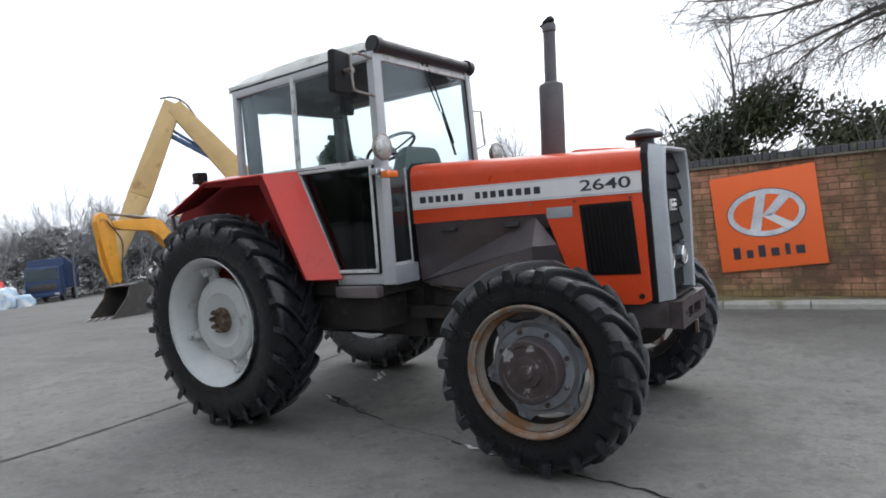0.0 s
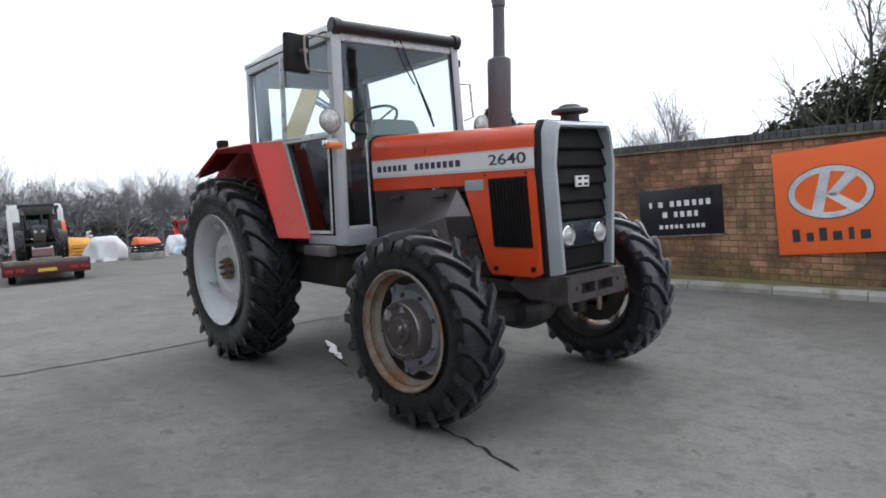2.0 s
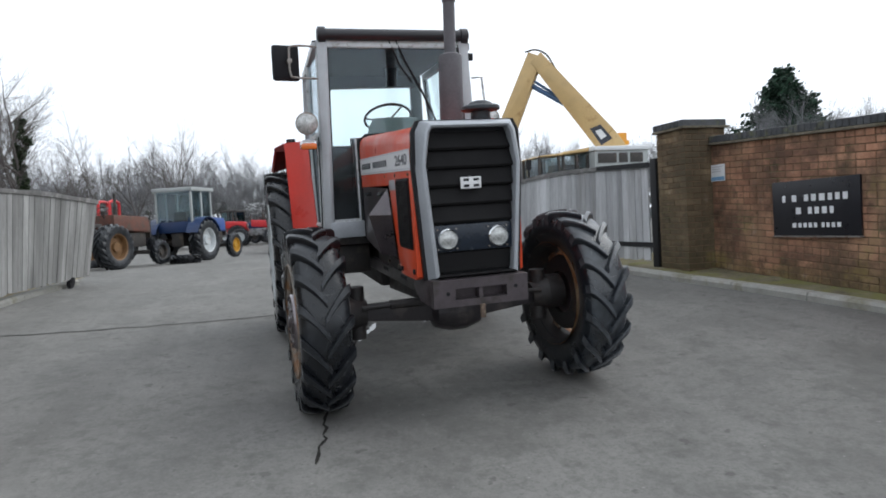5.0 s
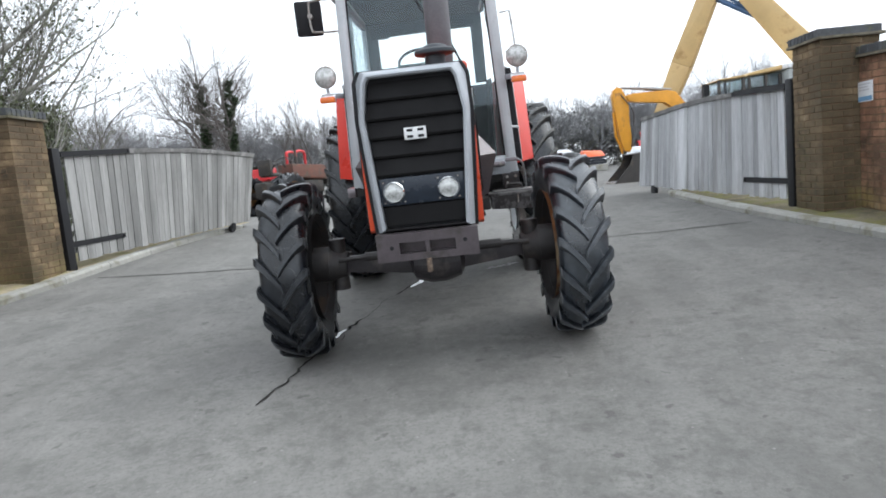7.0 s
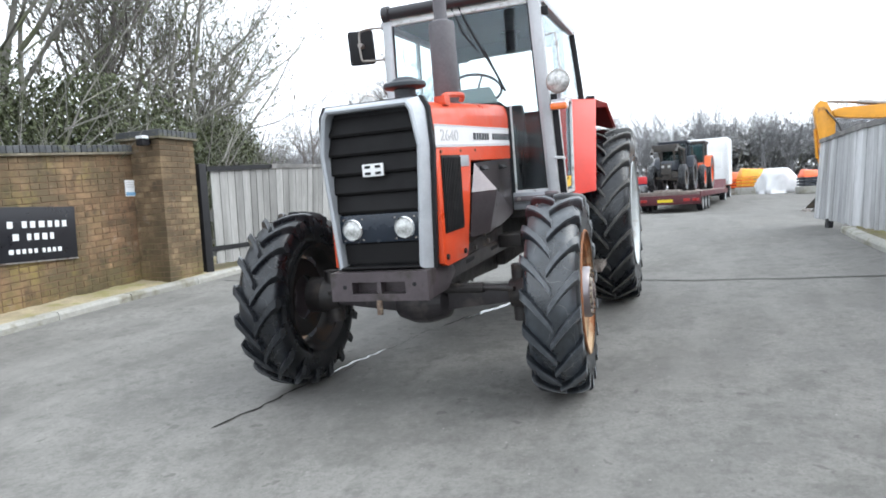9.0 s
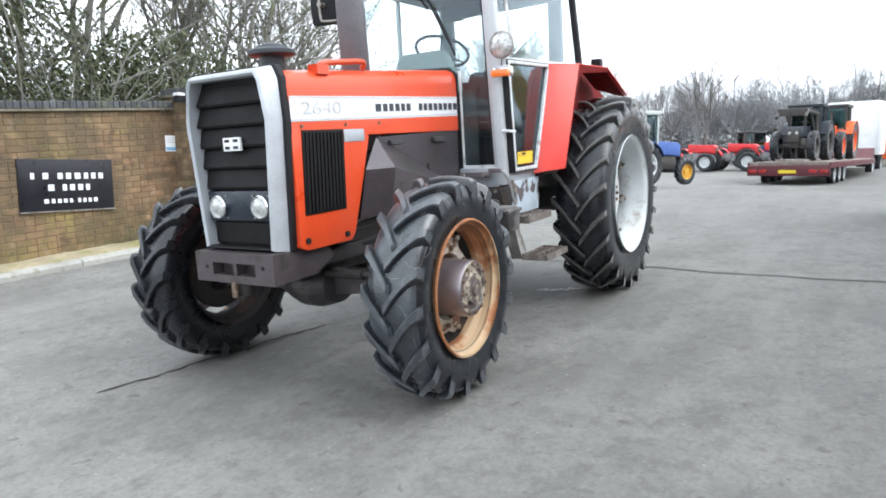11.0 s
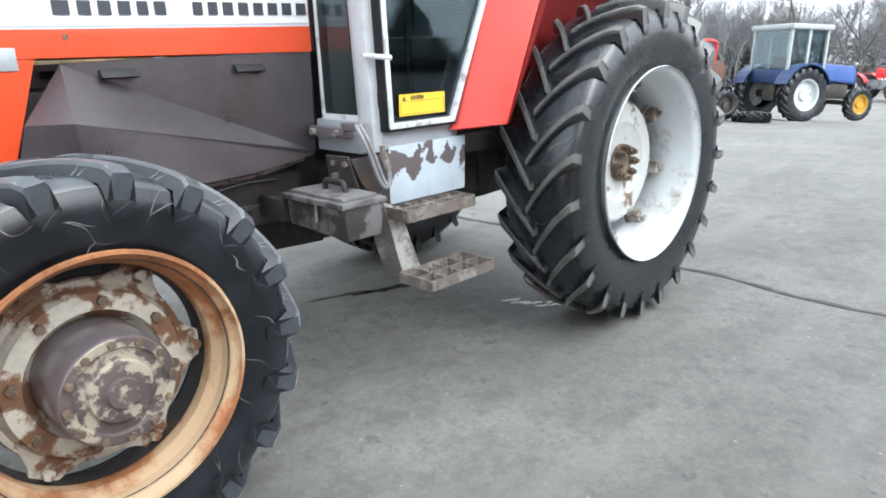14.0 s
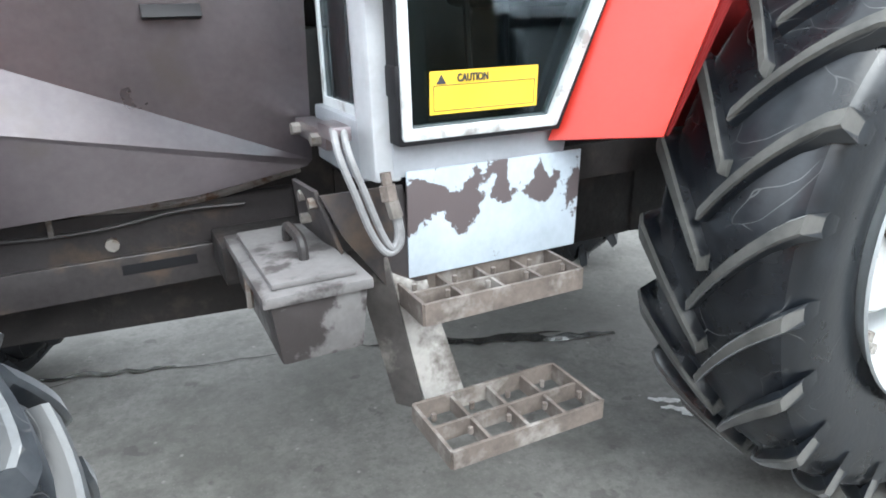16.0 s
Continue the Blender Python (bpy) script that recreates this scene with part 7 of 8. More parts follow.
    part("steering_wheel", bm, M_DKMETAL, t)
    if loader:
        for s in (-1, 1):
            bm = B()
            tube(bm, [(0.9, s * 0.52, 1.1), (0.9, s * 0.52, 1.95), (wb + 0.5, s * 0.52, 2.02), (wb + 0.9, s * 0.52, 1.75)], 0.065, 8)
            tube(bm, [(1.0, s * 0.45, 1.2), (wb - 0.2, s * 0.47, 2.15)], 0.04, 8)
            part("loader_arm", bm, loader, t)
        bm = B()
        box(bm, wb + 0.55, wb + 0.68, -0.55, 0.55, 1.82, 2.12)
        part("loader_headstock", bm, loader, t, bevel=0.02)
    return t


def on_ground(x, y, heading, dz=0.0):
    """A pose on the yard with x towards the heading (degrees from +x)."""
    return pose(x, y, ground_z(x, y) + dz, 0, 0, heading)


yard_tractor("tractor", on_ground(-14.35, -3.08, 153) @ Matrix.Diagonal((0.94, 0.97, 0.93, 1)), "old blue tractor with a cream cab and yellow front rims", M_BLUE, M_RIM_WHITE, M_RIMYEL, M_CREAM, 0.68, 0.44, wb=1.95)
yard_tractor("tractor", on_ground(-10.7, -4.98, 155) @ Matrix.Diagonal((1, 1, 0.93, 1)), "scrapped rusty brown tractor with ochre rear rims", M_RUSTRED, M_RIMRUST, M_DKMETAL, None, 0.60, 0.37, bare=True, wb=2.0)
yard_tractor("tractor", on_ground(-14.3, -5.2, 255), "old red tractor with a red roll-over frame", M_TRED, M_RIMRUST, M_DKMETAL, None, 0.58, 0.36, cage=True, wb=2.0)
for _k, (_x, _y) in enumerate(((-30.0, -5.0), (-30.3, -3.2), (-30.6, -1.6))):
    yard_tractor("tractor", on_ground(_x, _y, 78 + 4 * _k) @ Matrix.Scale(0.92, 4), "small bright red tractor with white rims", M_TRED, M_RIM_WHITE, M_RIM_WHITE, None, 0.60, 0.50, group="red tractors in a row", wb=1.9, engine_mat=M_ENGINEGREY)
yard_tractor("tractor", on_ground(-33.5, -2.0, 60) @ Matrix.Scale(0.82, 4), "dark cabbed tractor behind the red ones", M_NAVY, M_RIM_WHITE, M_DKMETAL, M_DKMETAL, 0.72, 0.50, wb=2.2)
yard_tractor("tractor", on_ground(-47.6, 15.9, -8) @ Matrix.Scale(1.12, 4), "large red tractor parked by the lorry", M_TRED, M_DKMETAL, M_DKMETAL, M_TRED, 0.85, 0.62, wb=2.6)

# spare tyre lying by the blue tractor
def lying_tyre(x, y, R, label):
    r = thing("spare_tyre", pose(x, y, ground_z(x, y) + 0.11, 90, 0, 0), label, "tyre")
    bm = B()
    small_tyre(bm, R, 0.24, R * 0.58, 16)
    part("tyre", bm, M_TYRE, r)


lying_tyre(-12.3, -2.9, 0.42, "worn tyre lying flat on the concrete")


def low_loader():
    """Trailer with its deck, tail lamps and three axles; x points to its tail."""
    m = on_ground(-18.7, 0.95, -8.6) @ Matrix.Scale(0.88, 4)
    t = thing("low_loader_trailer", m, "maroon low-loader trailer with a worn timber deck", "trailer")
    bm = B()
    box(bm, -10.6, 0.0, -1.35, 1.35, 0.72, 0.86)
    part("deck", bm, M_DECK, t, bevel=0.02)
    for s in (-1, 1):
        bm = B()
        box(bm, -10.6, 0.02, *sorted((s * 1.35, s * 1.41)), 0.62, 0.84)
        part("side_rail", bm, M_MAROON, t, bevel=0.01)
    bm = B()
    box(bm, -0.02, 0.08, -1.40, 1.40, 0.34, 0.72)
    part("tail_board", bm, M_MAROON, t, "maroon tail board", bevel=0.02)
    for y in (-1.2, -0.85, 0.85, 1.2):
        bm = B()
        box(bm, 0.075, 0.10, y - 0.13, y + 0.13, 0.46, 0.58)
        part("tail_lamp", bm, M_LAMPRED, t, bevel=0.01)
    bm = B()
    box(bm, 0.078, 0.09, -0.30, 0.30, 0.44, 0.56)
    part("number_plate", bm, M_PLATE_Y, t)
    bm = B()
    box(bm, -1.5, -0.2, -0.5, 0.5, 0.86, 0.95)
    part("ramp", bm, M_STEEL, t, "bare metal loading ramp", bevel=0.01)
    for x in (-1.6, -2.6, -3.6):
        for s in (-1, 1):
            yard_wheel(t, x, s * 1.15, 0.38, 0.24, M_RIM_WHITE, 20)
    bm = B()
    hull(bm, [(-11.9, y, z) for y in (-1.2, 1.2) for z in (0.95, 1.35)] + [(-10.5, y, z) for y in (-1.2, 1.2) for z in (0.72, 0.80)])
    part("neck", bm, M_MAROON, t)
    deck = m @ pose(-1.6, 0.1, 0.865)
    yard_tractor("tractor", m @ pose(-3.6, -0.12, 0.865) @ Matrix.Scale(0.94, 4), "dark blue-black tractor with a front loader on the trailer", M_NAVYDARK, M_DKMETAL, M_DKMETAL, M_NAVYDARK, 0.80, 0.62, loader=M_DKMETAL, wb=2.3)
    yard_tractor("tractor", m @ pose(-7.2, 0.15, 0.865), "orange tractor riding on the trailer", M_TORANGE, M_TORANGE, M_TORANGE, M_DKMETAL, 0.80, 0.60, wb=2.2, roof_mat=M_DKMETAL)
    # tractor unit
    u = thing("lorry", m @ pose(-13.0, 0, 0), "white articulated lorry cab unit seen from behind", "lorry")
    bm = B()
    box(bm, -2.4, -0.2, -1.25, 1.25, 1.0, 3.75)
    part("cab", bm, M_WHITEP, u, bevel=0.12)
    bm = B()
    box(bm, -0.24, -0.18, -0.9, 0.9, 2.0, 2.9)
    part("rear_panel", bm, M_WHITEP, u, bevel=0.02)
    for s in (-1, 1):
        bm = B()
        box(bm, -0.22, -0.1, *sorted((s * 1.15, s * 1.30)), 1.2, 3.5)
        part("air_deflector", bm, M_WHITEP, u, bevel=0.03)
        for x in (-1.6, 1.2):
            yard_wheel(u, x, s * 1.05, 0.5, 0.3, M_RIM_WHITE, 20)
    bm = B()
    box(bm, -2.2, 2.3, -0.5, 0.5, 0.7, 1.0)
    part("chassis", bm, M_DKMETAL, u, bevel=0.02)


low_loader()


def blue_lorry():
    u = thing("lorry", on_ground(-44.9, 18.5, -37) @ Matrix.Scale(0.94, 4), "navy blue box lorry facing the gate", "lorry")
    bm = B()
    box(bm, -7.0, -1.6, -1.25, 1.25, 0.95, 3.35)
    part("box_body", bm, M_NAVY, u, "navy sheeted body", bevel=0.04)
    bm = B()
    hull(bm, [(-1.5, y, z) for y in (-1.2, 1.2) for z in (0.6, 2.75)] + [(0.0, y, z) for y in (-1.2, 1.2) for z in (0.6, 1.6)] + [(-0.25, y, 2.7) for y in (-1.15, 1.15)])
    part("cab", bm, M_NAVY, u, bevel=0.06)
    bm = B()
    slab(bm, [(0.03, -1.08, 1.68), (0.03, 1.08, 1.68), (-0.19, 1.02, 2.55), (-0.19, -1.02, 2.55)], 0.02)
    part("windscreen", bm, M_DARKGLASS, u)
    bm = B()
    box(bm, 0.0, 0.05, -0.9, 0.9, 0.95, 1.4)
    part("grille", bm, M_DKMETAL, u, bevel=0.01)
    bm = B()
    box(bm, -0.05, 0.12, -1.22, 1.22, 0.45, 0.75)
    part("bumper", bm, M_NAVY, u, bevel=0.03)
    for s in (-1, 1):
        bm = B()
        box(bm, 0.10, 0.14, *sorted((s * 0.75, s * 1.05)), 0.52, 0.68)
        part("headlamp", bm, M_LAMP, u, bevel=0.01)
        for x in (-0.9, -5.2):
            yard_wheel(u, x, s * 1.05, 0.48, 0.28, M_DKMETAL, 18)


blue_lorry()


def backhoe():
    """Orange-yellow digger: its arm and bucket reach out past the gate."""
    u = thing("digger", pose(-11.7, 0, 0.24), "orange-yellow digger with its bucket on the ground", "digger")
    def plate(name, pts, half, mat_, label="", bevel=0.02):
        bm = B()
        prism(bm, pts, "x", -half, half)
        return part(name, bm, mat_, u, label, bevel=bevel)
    plate("dipper", [(4.57, 2.44), (4.61, 2.58), (4.71, 2.67), (4.84, 2.62), (4.95, 2.38), (5.02, 2.12), (4.99, 1.62), (5.08, 1.05), (4.98, 0.86), (4.84, 0.90), (4.76, 1.15), (4.68, 1.62), (4.61, 2.14)], 0.13, M_YELLOWP, "orange-yellow dipper arm")
    plate("boom", [(4.95, 2.42), (5.16, 2.46), (6.10, 2.46), (6.32, 2.40), (6.50, 2.15), (6.75, 1.75), (7.6, 0.95), (7.3, 0.75), (6.45, 1.62), (6.20, 2.02), (6.0, 2.16), (5.2, 2.22), (5.0, 2.26)], 0.13, M_YELLOWP, "orange-yellow bent boom")
    for side in (-0.06, 0.06):
        bm = B()
        tube(bm, [(side, 4.86, 2.64), (side, 5.5, 2.56)], 0.025, 8)
        tube(bm, [(side, 5.5, 2.56), (side, 6.2, 2.46)], 0.045, 8)
        part("ram", bm, M_STEEL, u)
    bm = B()
    tube(bm, [(0.0, 4.60, 2.00), (0.0, 4.64, 1.30)], 0.035, 8)
    tube(bm, [(0.0, 4.64, 1.35), (0.0, 4.80, 0.84)], 0.03, 8)
    part("bucket_ram", bm, M_YELLOWP, u)
    bm = B()
    tube(bm, curve_pts([(0.16, 4.80, 2.45), (0.2, 5.10, 1.95), (0.2, 5.06, 1.45), (0.17, 5.02, 1.0)], 4), 0.02, 6)
    part("hose", bm, M_DKMETAL, u)
    b = new("bucket")
    b.parent = u
    b["label"] = "dark worn digging bucket"
    curve = [(4.40, 0.03), (4.72, 0.05), (5.2, 0.04), (5.62, 0.14), (5.80, 0.42), (5.68, 0.70), (5.30, 0.84), (4.95, 0.80)]
    inner = [(y * 0.95 + 0.25, z * 0.92 + 0.04) for y, z in curve]
    bm = B()
    prism(bm, curve + inner[::-1], "x", -0.55, 0.55)
    part("bucket_shell", bm, M_DKMETAL, b, bevel=0.0)
    for x in (-0.56, 0.54):
        bm = B()
        prism(bm, [(4.40, 0.03), (5.2, 0.04), (5.62, 0.14), (5.80, 0.42), (5.68, 0.70), (5.30, 0.84), (4.95, 0.80), (4.85, 0.52)], "x", x, x + 0.03)
        part("bucket_side", bm, M_DKMETAL, b)
    for x in (-0.46, -0.16, 0.14, 0.44):
        bm = B()
        hull(bm, [(x - 0.05, 4.45, 0.03), (x + 0.05, 4.45, 0.03), (x - 0.05, 4.45, 0.09), (x + 0.05, 4.45, 0.09), (x - 0.02, 4.28, 0.02), (x + 0.02, 4.28, 0.02)])
        part("bucket_tooth", bm, M_STEEL, b)
    bm = B()
    box(bm, -0.9, 0.9, 7.2, 9.8, 0.55, 1.2)
    part("chassis", bm, M_YELLOWP, u, bevel=0.05)
    bm = B()
    box(bm, -0.7, 0.7, 7.9, 9.3, 1.2, 1.6)
    part("cab", bm, M_DKMETAL, u, bevel=0.06)
    for x in (-0.9, 0.9):
        bm = B()
        hull(bm, [(x + i, y, z) for i in (-0.22, 0.22) for y, z in ((7.0, 0.35), (7.3, 0.03), (9.7, 0.03), (10.0, 0.35), (9.7, 0.66), (7.3, 0.66))])
        part("track", bm, M_DKMETAL, u, bevel=0.03)


backhoe()


def long_reach():
    u = thing("excavator", pose(0, 0, 0.15), "buff yellow long-reach excavator behind the gate", "excavator")
    K = Vector((-13.4, 8.43, 6.15))
    def spar(a, b, w0, w1, t, mat_, name, label=""):
        bm = B()
        d = (b - a).normalized()
        plane = Vector((0.6, 0.8, 0))
        across = Vector((0.8, -0.6, 0))
        side = d.cross(across).normalized()
        hull(bm, [a + side * w0 * i + across * t * j for i in (-1, 1) for j in (-1, 1)] + [b + side * w1 * i + across * t * j for i in (-1, 1) for j in (-1, 1)])
        return part(name, bm, mat_, u, label, bevel=0.03)
    S = K + Vector((-1.38, -1.87, -4.8))
    P = K + Vector((1.75, 2.45, -4.1))
    Q = K + Vector((1.23, 1.72, -2.85))
    spar(K + Vector((0, 0, 0.1)), K + (S - K) * 0.55, 0.26, 0.32, 0.16, M_TAN, "stick", "long buff stick")
    spar(K + (S - K) * 0.55, S, 0.32, 0.18, 0.16, M_TAN, "stick_end")
    spar(K, Q, 0.24, 0.40, 0.18, M_TAN, "boom", "long buff boom")
    spar(Q, P, 0.40, 0.34, 0.18, M_TAN, "boom_foot")
    bm = B()
    a, b = K + Vector((-0.15, -0.2, -0.85)), K + Vector((0.62, 0.87, -1.75))
    tube(bm, [a, b], 0.08, 10)
    tube(bm, [a + Vector((0.1, 0.1, 0.1)), b + Vector((0.12, 0.15, -0.05))], 0.05, 8)
    part("ram", bm, M_HOSE_BLUE, u, "blue-grey hydraulic rams")
    bm = B()
    n = Vector((0.8, -0.6, 0))
    c = Q + (P - Q) * 0.0
    tube(bm, curve_pts([K + Vector((-0.2, -0.3, 0.25)), K + Vector((0.0, 0.0, 0.28)), K + Vector((0.22, 0.3, 0.05)), K + Vector((0.4, 0.55, -0.55))], 5), 0.03, 6)
    part("hose", bm, M_DKMETAL, u)
    # maker's mark as a plain dark panel with a pale bar
    for off, sz, mat_, d2 in ((0.0, 0.30, M_DECAL_DARK, 0.185), (0.0, 0.15, M_STRIPE, 0.19)):
        bm = B()
        e1 = (K - Q).normalized()
        e2 = n.cross(e1)
        cc = Q + e1 * 0.15 + n * d2
        slab(bm, [cc + e1 * sz * 1.2 + e2 * sz * 0.55, cc - e1 * sz * 1.0 + e2 * sz * 0.75, cc - e1 * sz * 1.2 - e2 * sz * 0.6, cc + e1 * sz * 0.8 - e2 * sz * 0.6], 0.004)
        part("panel_mark", bm, mat_, u, angle=0)
    # cab and house
    m = Matrix.Translation((-12.2, 8.2, 0)) @ Matrix.Rotation(radians(90), 4, "Z")
    bm = B()
    box(bm, -0.70, -0.02, -0.6, 0.6, 1.0, 2.66, m)
    part("cab", bm, M_YARDGLASS, u, bevel=0.05)
    bm = B()
    hull(bm, [m @ Vector((x, y, z)) for x, z in ((-0.80, 2.66), (0.0, 2.70), (-0.72, 2.70), (-0.02, 2.76)) for y in (-0.68, 0.68)])
    part("cab_roof", bm, M_TAN, u, "buff yellow cab roof", bevel=0.02)
    bm = B()
    box(bm, 0.06, 0.95, -0.62, 0.6, 1.0, 2.72, m)
    part("front_cab", bm, M_YARDGLASS, u, bevel=0.05)
    bm = B()
    hull(bm, [m @ Vector((x, y, z)) for x, z in ((0.0, 2.70), (1.0, 2.80), (0.10, 2.80), (1.0, 2.93)) for y in (-0.72, 0.68)])
    part("front_cab_roof", bm, M_TAN, u, "buff sloping cab roof", bevel=0.03)
    for x, y in ((-0.70, -0.6), (-0.05, -0.62), (-0.70, 0.6), (-0.05, 0.62), (0.10, -0.64), (0.93, -0.64), (0.10, 0.62), (0.55, -0.64)):
        bm = B()
        box(bm, x - 0.035, x + 0.035, y - 0.04, y + 0.04, 1.0, 2.70, m)
        part("cab_post", bm, M_DKMETAL, u, bevel=0.01)
    bm = B()
    box(bm, 0.0, 0.9, -0.3, 0.3, 1.0, 2.45, m)
    part("cab_seat", bm, M_DKMETAL, u, bevel=0.08)
    bm = B()
    tube(bm, [m @ Vector((-1.02, -0.5, 1.4)), m @ Vector((-1.02, -0.5, 2.62))], 0.03, 6)
    box(bm, -1.10, -0.94, -0.55, -0.45, 2.30, 2.60, m)
    part("cab_mirror", bm, M_BLACK, u)
    bm = B()
    box(bm, 1.0, 2.9, -1.0, 0.6, 1.0, 2.78, m)
    part("engine_house", bm, M_CREAM, u, "pale engine house", bevel=0.04)
    bm = B()
    box(bm, 0.96, 3.0, -1.06, 0.66, 2.78, 2.92, m)
    part("house_roof", bm, M_WHITEP, u, "white house roof", bevel=0.04)
    for x0, x1 in ((1.10, 1.75), (1.85, 2.15), (2.25, 2.7)):
        bm = B()
        box(bm, x0, x1, -1.03, -0.99, 2.40, 2.70, m)
        part("house_window", bm, M_DKMETAL, u, bevel=0.01)
    bm = B()
    box(bm, 2.45, 2.75, -0.1, 0.3, 2.4, 3.45, m)
    box(bm, 2.40, 2.80, -0.15, 0.35, 3.05, 3.2, m)
    part("filter_stack", bm, M_YELLOWP, u, bevel=0.03)
    for s in (-0.5, 1.9):
        bm = B()
        box(bm, -1.6, 2.6, s - 0.3, s + 0.3, 0.0, 0.85, m)
        part("track", bm, M_DKMETAL, u, bevel=0.15)


long_reach()


def lumpy(name, m, w, d, h, mat_, label, category, seed, flat=0.75):
    """A sheeted heap with soft folds."""
    bm = B()
    bmesh.ops.create_icosphere(bm, subdivisions=4, radius=1.0)
    noise.seed_set(seed)
    for v in bm.verts:
        p = v.co.copy()
        k = 1 + 0.18 * noise.noise(p * 1.7) + 0.07 * noise.noise(p * 5.0)
        q = 1.25 if max(abs(p.x), abs(p.y)) > 0.5 else 1.05
        v.co = Vector((max(-0.95, min(0.95, p.x * q)) * w / 2 * k, max(-0.95, min(0.95, p.y * q)) * d / 2 * k, max(0.0, min(flat, p.z * 0.9)) / flat * h * (0.9 + 0.1 * k)))
    me = bpy.data.meshes.new(name)
    bm.to_mesh(me)
    bm.free()
    me.materials.append(mat_)
    me.polygons.foreach_set("use_smooth", [True] * len(me.polygons))
    ob = new(name, me)
    ob.matrix_world = m
    return tagged(ob, label, category)


lumpy("tarpaulin", on_ground(-33.4, 6.4, 15), 1.9, 1.7, 1.35, M_WHITEBAG, "white tarpaulin drawn over a load in the yard", "tarpaulin", 4)
for _k, (_x, _y, _w, _h) in enumerate(((-41.6, 14.3, 1.7, 1.25), (-41.2, 15.5, 1.2, 0.8), (-40.9, 13.1, 1.1, 0.6), (-42.6, 13.3, 1.3, 1.45), (-42.8, 15.2, 1.5, 1.4))):
    lumpy("bulk_sack", on_ground(_x, _y, 31 * _k), _w, _w * 0.85, _h, M_BAGBLUE if _k != 3 else M_WHITEBAG, "bulging pale blue and white bulk sack" if _k != 3 else "bulging grey-white bulk sack", "sack", 7 + 2 * _k)


def crate(x, y, heading, top, body, label, size=1.0):
    u = thing("machine_crate", on_ground(x, y, heading) @ Matrix.Scale(size, 4), label, "crate")
    bm = B()
    box(bm, -0.8, 0.8, -1.15, 1.15, 0.0, 0.55)
    part("base", bm, M_KERB, u, bevel=0.03)
    for z in (0.62, 0.86, 1.10):
        bm = B()
        box(bm, -0.75, 0.75, -1.05, 1.05, z, z + 0.17)
        part("slat", bm, body, u, bevel=0.01)
    bm = B()
    hull(bm, [(x2, y2, z) for x2, y2, z in ((-0.7, -1.05, 1.30), (0.7, -1.05, 1.30), (-0.7, 1.05, 1.30), (0.7, 1.05, 1.30), (-0.3, -0.9, 1.95), (0.3, -0.9, 1.85), (-0.3, 0.9, 1.75), (0.3, 0.9, 1.80))])
    part("machine", bm, top, u, bevel=0.05)
    return u


crate(-30.9, 7.75, 15, M_TORANGE, M_NAVYDARK, "orange machine on a dark slatted crate", 0.62)
crate(-36.0, 5.5, 10, M_YELLOWP, M_YELLOWP, "yellow farm implement standing in the yard", 0.8)
crate(-37.5, 4.7, 10, M_TORANGE, M_TORANGE, "orange farm implement standing in the yard", 0.75)
for _x, _y in ((-38.5, 3.5), (-38.7, 4.2)):
    for _k in range(3):
        _t = thing("spare_tyre", pose(_x, _y, ground_z(_x, _y) + 0.22 + 0.42 * _k, 90, 0, 0), "black tractor tyre in a stack", "tyre", "stacked tyres")
        _bm = B()
        small_tyre(_bm, 0.55, 0.42, 0.33, 14)
        part("tyre", _bm, M_TYRE, _t)

# ---- trees ----
M_BARK = material("grey_brown_bark", (0.185, 0.178, 0.162), 0.9, vary=0.35, scale=5, bump=0.4, other=(0.14, 0.15, 0.09), amount=0.3, spot=2, spec=0.2)
M_TWIG = material("thin_twigs", (0.115, 0.104, 0.098), 0.9, vary=0.3, scale=2, bump=0.0, spec=0.2)
# Paler and bluer than M_TWIG: the haze of distance is put into the colour.
M_TWIG_FAR = material("hazed_twigs", (0.205, 0.205, 0.212), 0.95, vary=0.3, scale=1, bump=0.0, spec=0.1)
M_LEAF = material("olive_leaves", (0.076, 0.088, 0.046), 0.6, vary=0.4, scale=1.5, bump=0.0, island=0.5, spec=0.3)
M_IVY = material("dark_ivy_leaves", (0.026, 0.042, 0.018), 0.5, vary=0.4, scale=1.5, bump=0.0, island=0.5, spec=0.3)
M_NEEDLE = material("dark_conifer_foliage", (0.020, 0.042, 0.026), 0.7, vary=0.4, scale=1.2, bump=0.0, island=0.5, spec=0.2)


